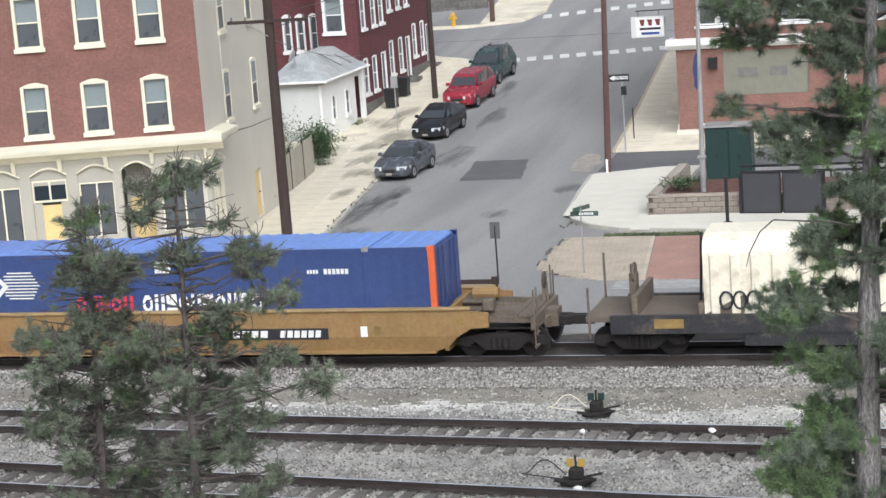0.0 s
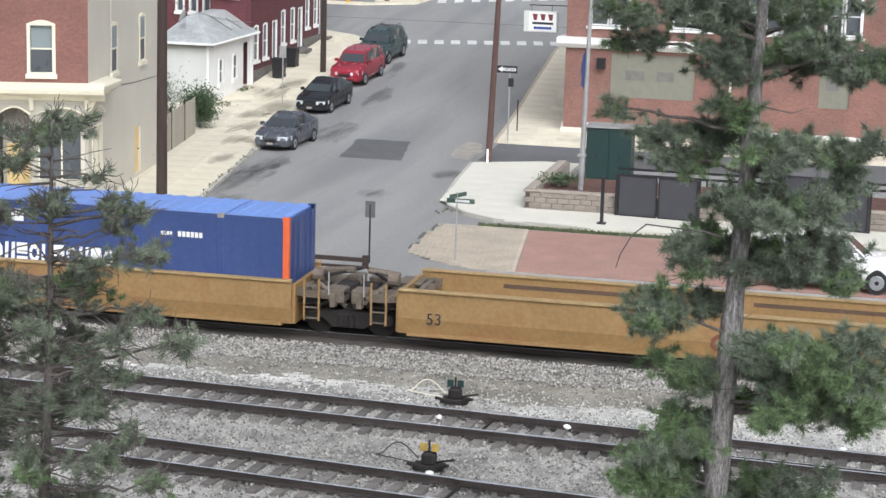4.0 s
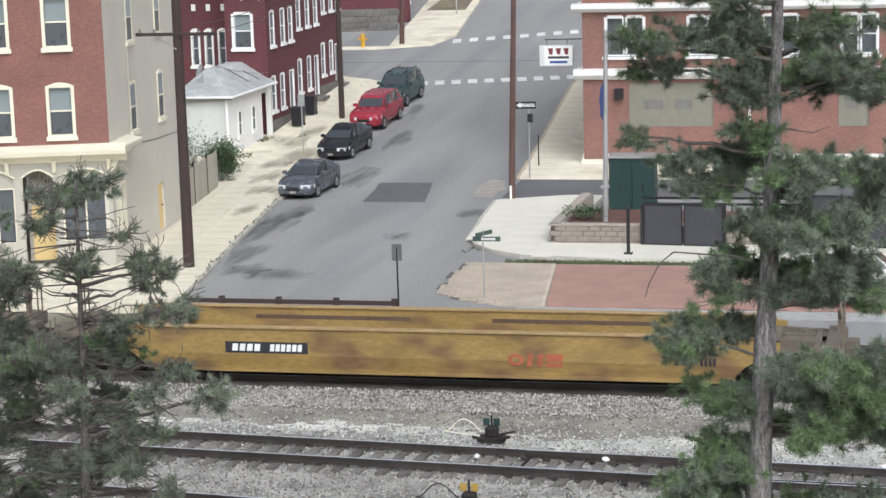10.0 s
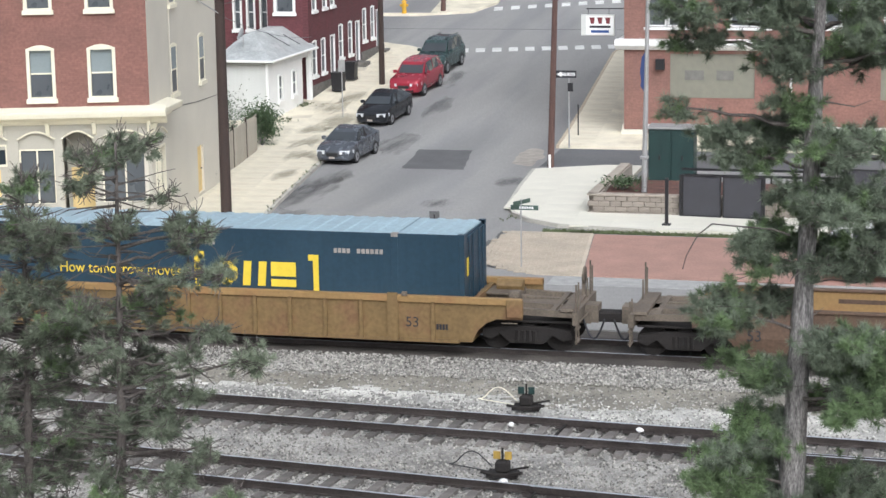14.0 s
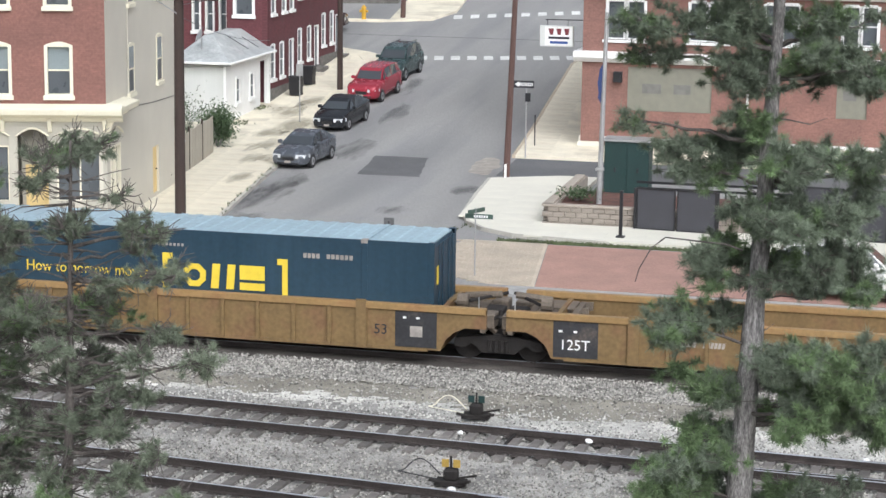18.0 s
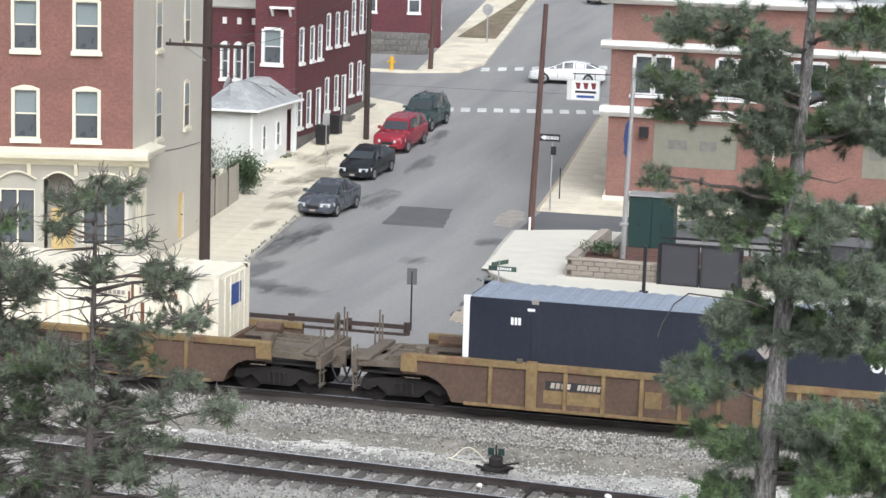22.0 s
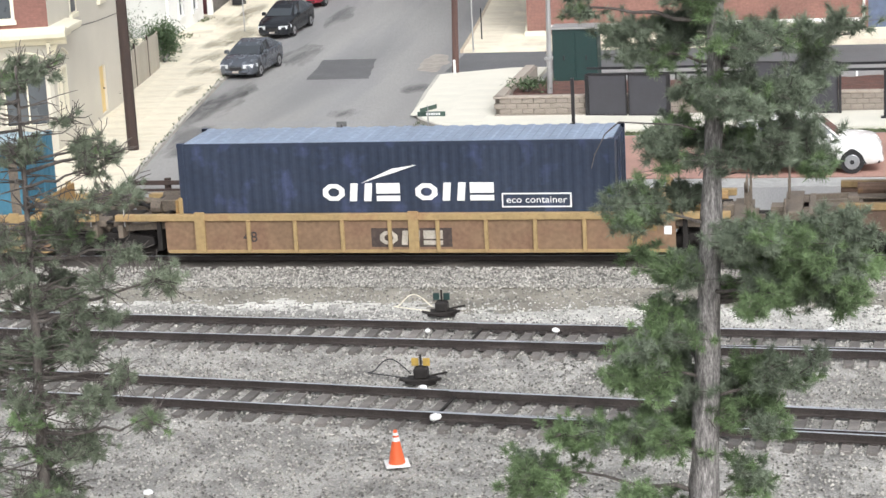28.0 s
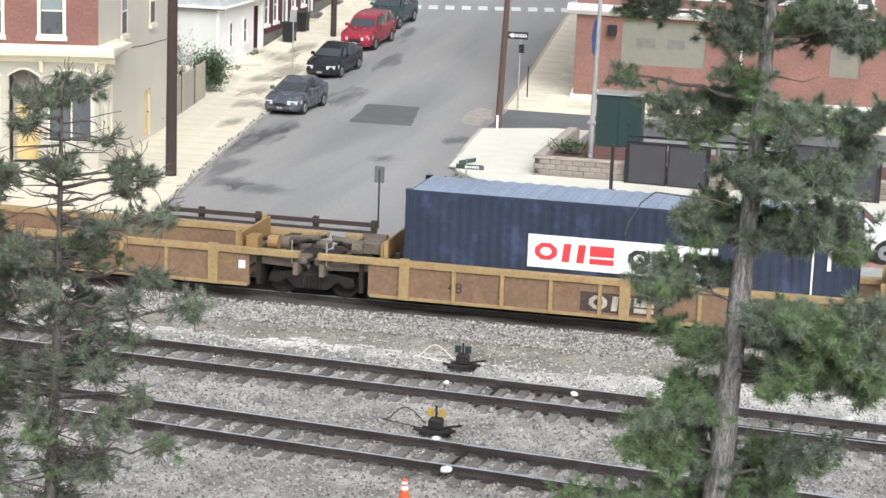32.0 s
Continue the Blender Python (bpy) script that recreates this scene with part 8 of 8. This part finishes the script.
    part("outlet", T((-0.28, 0, 0.55), (0.28, 0, 0.55), 0.09, n=10), ym, h)
    # board fence and shrubs beside the corner house
    f = thing("board_fence", pose(0, 0, 0), "weathered grey board fence between the houses", "fence", kind="structure")
    me = mesh_of(B(-0.14, 0.14, -0.02, 0.02, 0, 1.75), "board", M_FENCEW)
    for i in range(24):
        k = i / 23
        x, y = -31.25 - 1.0 * k, 82.2 + 7.3 * k
        part("board", me, None, f, m=pose(x, y, ground_z(y) + 0.1 + 0.02 * math.sin(i * 5), 0, 0, 98))
    for k in (0.33, 0.7):
        part("post", T((-31.25 - k, 82.2 + 7.3 * k, -0.2), (-31.25 - k, 82.2 + 7.3 * k, 1.75), 0.05, n=6), M_WOODPOLE, f)
    shrub("shrub", -32.5, 91.0, ground_z(91) + 0.1, 0.6, 1.7, 1800, M_LEAF, "overgrown green shrub beside the white house", 7)
    shrub("shrub", -33.6, 93.6, ground_z(93) + 0.1, 0.9, 1.5, 1800, M_LEAF, "leafy green bush against the fence", 8)
    shrub("shrub", -34.0, 88.5, ground_z(88) + 0.1, 1.6, 2.6, 3600, M_NEEDLE, "dark green bushy tree behind the board fence", 9)
    shrub("weed_tuft", -30.95, 79.9, -0.1, 0.22, 0.5, 260, M_LEAF, "small weed at the foot of the stucco wall", 10)
    # guard rail along the tracks
    g = thing("guard_rail", pose(0.4, 4.4, -0.2), "dark timber guard rail at the end of the street", "guard rail", kind="structure")
    part("beam", B(-24.5, -17.3, 58.9, 59.0, 0.12, 0.26), M_WOODPOLE, g)
    part("beam", B(-24.5, -17.3, 58.9, 59.0, -0.12, -0.02), M_WOODPOLE, g)
    for i in range(4):
        part("post", B(-23.4 + i * 2.0, -23.22 + i * 2.0, 58.99, 59.15, -0.4, 0.32), M_WOODPOLE, g)
    # covered green dumpster, rail and awning before the hall
    d = thing("utility_cabinet", pose(-11.95, 84.7, -0.3), "tall dark green steel cabinet before the hall", "cabinet")
    part("body", B(-0.95, 0.95, -0.6, 0.6, 0.0, 2.3, bevel=0.03), M_GREEN, d)
    for x in (-0.93, 0.02):
        lf = part("door_leaf", B(x + 0.02, x + 0.91, -0.64, -0.6, 0.1, 2.2, bevel=0.01), M_GREEN, d)
        part("handle", B(x + 0.42, x + 0.5, -0.68, -0.64, 1.0, 1.2), M_BLACK, lf)
    part("cap", B(-1.0, 1.0, -0.66, 0.65, 2.3, 2.38), M_GALV, d, "pale sheet metal cap")
    hr = thing("hand_rail", pose(0, 0, 0), "long black hand rail before the hall", "railing", kind="structure")
    for z in (0.35, 0.6):
        part("rail", B(-11.2, 10, 82.0, 82.08, z, z + 0.1), M_BLACK, hr)
    for i in range(12):
        part("baluster", B(-11.2 + i * 1.8, -11.12 + i * 1.8, 82.0, 82.08, -0.3, 0.35), M_WHITE if i % 3 == 0 else M_BLACK, hr)
    # switch stands and track clutter
    for x, y, col, lb in ((-10.4, 48.0, M_GREEN, "switch stand with a green target lying by the track"), (-9.75, 42.45, mat("switch_yellow", (0.42, 0.28, 0.06), 0.7), "switch stand with a yellow target lying by the track")):
        s = thing("switch_stand", pose(x, y, -0.22), lb, "switch stand", "switch stands")
        part("base", B(-0.35, 0.35, -0.18, 0.18, 0, 0.12, bevel=0.02), M_UNDER, s)
        part("gear_case", B(-0.16, 0.16, -0.14, 0.14, 0.1, 0.38, bevel=0.05), M_UNDER, s)
        part("spindle", T((0, 0, 0.3), (0, 0, 0.66), 0.025, n=6), M_UNDER, s)
        for a in (-0.13, 0.13):
            part("target", B(a - 0.08, a + 0.08, -0.02, 0.02, 0.4, 0.58, bevel=0.008), col, s)
        part("lever", T((0.1, 0, 0.15), (0.62, -0.15, 0.3), 0.025, n=6), M_UNDER, s)
        part("foot", T((0.1, -0.1, 0.05), (0.5, -0.3, 0.2), 0.04, n=6), M_UNDER, s)
        part("foot", T((-0.1, -0.1, 0.05), (-0.45, -0.25, 0.16), 0.04, n=6), M_UNDER, s)
        hose = bmesh.new()
        pts = [Vector((-0.25 - 1.0 * k, 0.05 + 0.15 * math.sin(3 * k), 0.2 + 0.42 * math.sin(math.pi * min(1, k * 1.15)) * (0.4 + 0.6 * k))) for k in [i / 12 for i in range(13)]]
        for a, b in zip(pts, pts[1:]):
            tube(hose, a, b, 0.015, n=6)
        part("hose", hose, M_CREAM if col is M_GREEN else M_BLACK, s, "looped hose")
        part("hose_return", T(tuple(pts[-1]), (-0.3, -0.05, 0.12), 0.013, n=6), M_CREAM if col is M_GREEN else M_BLACK, s)
    c = thing("traffic_cone", pose(-9.15, 37.25, -0.28), "orange traffic cone with white collars on the gravel", "traffic cone")
    part("base", B(-0.24, 0.24, -0.24, 0.24, 0, 0.04, bevel=0.01), P_WHITE, c, "dirty white base", m=pose(0, 0, 0.02, 0, 0, 20))
    part("cone", T((0, 0, 0.05), (0, 0, 0.74), 0.17, 0.035, n=20), M_CONE, c)
    part("collar", T((0, 0, 0.52), (0, 0, 0.6), 0.082, 0.066, n=20), P_WHITE, c)
    part("collar", T((0, 0, 0.64), (0, 0, 0.69), 0.06, 0.05, n=20), P_WHITE, c)
    for k, (x, y, z, sz) in enumerate(((-7.3, 46.4, -0.12, 0.1), (-8.85, 39.6, -0.05, 0.13), (-10.4, 46.2, -0.1, 0.08), (-13.75, 35.5, -0.3, 0.1), (-0.8, 46.2, 0.0, 0.08), (-9.6, 41.8, -0.12, 0.1))):
        bm = bmesh.new()
        bmesh.ops.create_icosphere(bm, subdivisions=2, radius=sz)
        for v in bm.verts:
            v.co *= 1 + 0.35 * noise.noise(v.co * 9 + Vector((k, 0, 0)))
            v.co.z *= 0.6
        ob = solid("white_stone", bm, M_WHITE, "chalky white lump on the ties", "stone", kind="", m=pose(x, y, z))
    # loose leaves under the near pines
    shrub("weed_tuft", -15.8, 30.2, -0.6, 0.5, 1.6, 900, mat("yellow_green_leaf", (0.25, 0.42, 0.05), 0.7), "bright yellow-green weeds beside the gravel", 12)


def build_paving():
    """Separate sidewalk slabs, and the tan pavers as one mass."""
    slab = mesh_of(box(bmesh.new(), -0.7485, 0.7485, -0.7485, 0.7485, -0.05, 0.006, bevel=0.002), "slab", M_CONC)
    pale = mesh_of(box(bmesh.new(), -0.7485, 0.7485, -0.7485, 0.7485, -0.05, 0.012, bevel=0.003), "slab", M_CONC2)
    walk_l, walk_r, isle = (bpy.data.objects[n] for n in ("pavement_left", "pavement_right", "corner_island"))
    rng = random.Random(4)

    def lay(parent, me, x, y, turn):
        tilt = math.degrees(math.atan((ground_z(y + 0.7) - ground_z(y - 0.7)) / 1.4))
        part("slab", me, None, parent, m=pose(x, y, ground_z(y) + 0.15 + rng.uniform(-0.003, 0.003), tilt + rng.uniform(-0.1, 0.1), rng.uniform(-0.1, 0.1), turn))
    for r in range(38):
        y = 64.5 + r * 1.5
        if y > 119:
            break
        turn = math.degrees(math.atan2(KERB_L(y - 1) - KERB_L(y + 1), 2))
        for c in range(3 if y < 96 else 2):
            lay(walk_l, slab, KERB_L(y) - 0.95 - c * 1.5, y - 0.18 * c, turn)
    for r in range(17):
        y = 93.5 + r * 1.5
        lay(walk_r, slab, KERB_R(y) + 0.95, y, 4)
    for c in range(17):
        lay(isle, pale, -13.4 + c * 1.5, 73.75, 0)
    for c, y in ((-15.0, 75.3), (-15.2, 76.8), (-15.3, 78.3), (-15.4, 79.8), (-15.5, 81.3), (-15.6, 82.8), (-16.7, 77.2), (-16.8, 78.7), (-16.9, 80.2), (-17.0, 81.7), (-17.1, 83.2), (-17.2, 84.7), (-15.7, 84.3)):
        lay(isle, pale, c, y, 4)
    grime = soft_edged(mat("grimy_concrete", (0.27, 0.245, 0.18), 0.9, var=0.2, scale=1.5, fine=12))
    for n, (x, y, a, b) in enumerate(((-30.6, 92.6, 1.0, 2.0), (-31.6, 95.4, 1.2, 1.8), (-30.9, 98.0, 1.0, 2.4), (-32.4, 101.3, 0.9, 2.6), (-29.8, 88.4, 0.9, 1.6), (-31.9, 104.6, 1.0, 2.2), (-29.0, 83.0, 0.8, 2.0))):
        bm = bmesh.new()
        ring = []
        for i in range(26):
            t = 2 * math.pi * i / 26
            r = 1 + 0.9 * noise.noise((math.cos(t) * 2.2 + n * 4, math.sin(t) * 2.2, n))
            yy = y + b * r * math.sin(t)
            ring.append(bm.verts.new((x + a * r * math.cos(t), yy, ground_z(yy) + 0.172)))
        mid = bm.verts.new((x, y, ground_z(y) + 0.172))
        for i in range(26):
            bm.faces.new((ring[i], ring[(i + 1) % 26], mid))
        solid("walk_stain", bm, grime, "grimy worn patch on the tan sidewalk", "stain")
    verts, faces = [], []
    for i in range(18):
        for j in range(34):
            y = 64.75 + j * 0.22
            x = -12.32 - 0.125 * (y - 65.3) - 0.11 - i * 0.22
            edge = -14.0 - min(2.3, 1.2 * (y - 64.6)) + 0.35 * noise.noise((y * 1.4, 1, 0))
            if x < edge or y > 72.1:
                continue
            z, n = ground_z(y) + 0.03 + rng.uniform(0.0, 0.014), len(verts)
            for dz in (0.0, -0.03):
                verts += [(x - 0.1, y - 0.1, z + dz), (x + 0.1, y - 0.1, z + dz), (x + 0.1, y + 0.1, z + dz), (x - 0.1, y + 0.1, z + dz)]
            faces += [(n, n + 1, n + 2, n + 3), (n, n + 4, n + 5, n + 1), (n + 1, n + 5, n + 6, n + 2), (n + 2, n + 6, n + 7, n + 3), (n + 3, n + 7, n + 4, n)]
    me = bpy.data.meshes.new("tan_pavers")
    me.from_pydata(verts, [], faces)
    me.materials.append(M_TANPAVE)
    tagged(new("tan_pavers", me), "worn tan pavers with open joints", "pavers", kind="stuff")
    V, F = [], []
    spots = [(rng.uniform(-15, 12), 72.4 + rng.gauss(0, 0.12)) for _ in range(1500)]
    spots += [(-16.9 + rng.gauss(0, 0.25), 74.6 + rng.gauss(0, 0.5)) for _ in range(10)]
    for _ in range(130):
        y = rng.uniform(64, 119)
        spots.append((KERB_L(y) - 0.08 + rng.gauss(0, 0.08), y))
    for _ in range(420):
        y = rng.uniform(90, 103)
        if noise.noise((y * 0.7, 3, 0)) > 0.05:
            spots.append((-33.3 + abs(rng.gauss(0, 0.35)) - 0.1 * (y - 92), y))
    for x, y in spots:
        for _ in range(5):
            a, h = rng.uniform(0, 6.28), rng.uniform(0.04, 0.13)
            z = ground_z(y) + (0.16 if x < -20 else 0.02)
            k = len(V)
            V += [(x - 0.02 * math.cos(a), y - 0.02 * math.sin(a), z), (x + 0.02 * math.cos(a), y + 0.02 * math.sin(a), z), (x + 0.08 * math.sin(a), y - 0.08 * math.cos(a), z + h)]
            F.append((k, k + 1, k + 2))
    me = bpy.data.meshes.new("weeds")
    me.from_pydata(V, [], F)
    me.materials.append(M_GRASS)
    tagged(new("weeds", me), "dry green weeds in kerb and slab joints", "weeds", kind="stuff")


def build_switches():
    """Turnout rails and slide plates of the two sidings."""
    for name, y0, slope, xs in (("switch_rails", 45.24, -0.0651, -9.3), ("switch_rails", 39.52, -0.1124, -9.0)):
        t = thing(name, pose(0, y0, 0, 0, 0, math.degrees(math.atan(slope))), "turnout point rails with dark slide plates", "railway switch", "railway switches", kind="structure")
        for s in (-1, 1):
            bm = bmesh.new()
            prism(bm, [(xs, s * 0.7 - 0.03), (xs, s * 0.7 + 0.01), (xs + 28, s * 0.7 + 0.5), (xs + 28, s * 0.7 + 0.43)], -0.14, -0.003, axis="z")
            part("point_rail", bm, M_RAIL, t)
            bm = bmesh.new()
            prism(bm, [(xs, s * 0.7 - 0.025), (xs, s * 0.7 + 0.005), (xs + 28, s * 0.7 + 0.495), (xs + 28, s * 0.7 + 0.435)], -0.003, -0.001, axis="z")
            part("rail_head", bm, M_RAILTOP, t)
        for i in range(9):
            for s in (-0.7525, 0.7525):
                part("slide_plate", B(xs + i * 0.55 - 0.09, xs + i * 0.55 + 0.09, s - 0.3, s + 0.3, -0.17, -0.16), M_RAIL, t)
        part("throw_rod", B(xs + 0.1, xs + 0.15, -0.72, 0.72, -0.15, -0.1), M_UNDER, t)


def shrub(name, x, y, z, r, h, n, material, label, seed):
    rng = random.Random(seed)
    s = thing(name, pose(x, y, z), label, "shrub")
    V, F = [], []
    stems = bmesh.new()
    lobes = []
    for i in range(9):
        a, k = rng.uniform(0, 6.28), rng.uniform(0.2, 0.9)
        e = Vector((r * k * math.cos(a), r * k * math.sin(a), h * rng.uniform(0.45, 0.85)))
        tube(stems, (0, 0, 0), e, 0.03, 0.01, n=5)
        lobes.append(e)
    for _ in range(n):
        c = rng.choice(lobes)
        p = c + Vector((rng.gauss(0, r * 0.32), rng.gauss(0, r * 0.32), rng.gauss(0, h * 0.2)))
        p.z = max(p.z, 0.02)
        d = Vector((rng.uniform(-1, 1), rng.uniform(-1, 1), rng.uniform(-0.4, 1))).normalized() * rng.uniform(0.05, 0.13)
        w = d.cross(Vector((rng.uniform(-1, 1), rng.uniform(-1, 1), 1))).normalized() * 0.03
        k = len(V)
        V += [tuple(p - d), tuple(p + w), tuple(p + d), tuple(p - w)]
        F.append((k, k + 1, k + 2, k + 3))
    part("stems", stems, M_BARK, s)
    me = bpy.data.meshes.new("leaves")
    me.from_pydata(V, [], F)
    me.materials.append(material)
    ob = part("leaves", me, None, s)
    ob["kind"] = "stuff"


# ---------- movement ----------
def motions(cars):
    times = [0, 0.1, 0.5] + list(range(1, 32)) + [31.5, 31.9, 32]
    for ob, u in MOVERS:
        base = ob.matrix_basis.copy()
        walk(ob, [(t, Matrix.Translation((run(t), 0, 0)) @ base) for t in times])
    silver, truck, white = cars

    def cross(ob, t_ref, x_ref, speed, y_ref):
        rows = []
        for t in [0, 0.1, *range(1, 32), 31.9, 32]:
            x = x_ref + speed * (t - t_ref)
            x = max(-70.0, min(30.0, x))
            y = y_ref + 0.12 * (x - x_ref)
            rows.append((t, pose(x, y, ground_z(y) + 0.01, 0, 0, 6.8 if speed > 0 else 186.8)))
        walk(ob, rows)
    cross(silver, 9.0, -31.4, -9.5, 131.5)
    cross(truck, 19.0, -26.0, 14.0, 130.0)
    cross(white, 22.5, -30.65, -11.9, 131.3)


# ---------- build ----------
build_ground()
build_street()
corner_building()
white_house()
row_house()
brick_hall()
far_block()
poles()
street_cars = build_cars()
build_train()
build_trees()
build_small()
build_track("track_train", RAIL_Y, 0.0, -62, 42, "main track with worn rails on dark ties")
build_track("track_middle", 45.24, -0.0651, -60, 42, "siding track with rusty rails on weathered ties")
build_track("track_near", 39.52, -0.1124, -60, 42, "near siding track with rusty rails on weathered ties")
build_stones()
build_switches()
build_paving()
motions(street_cars)
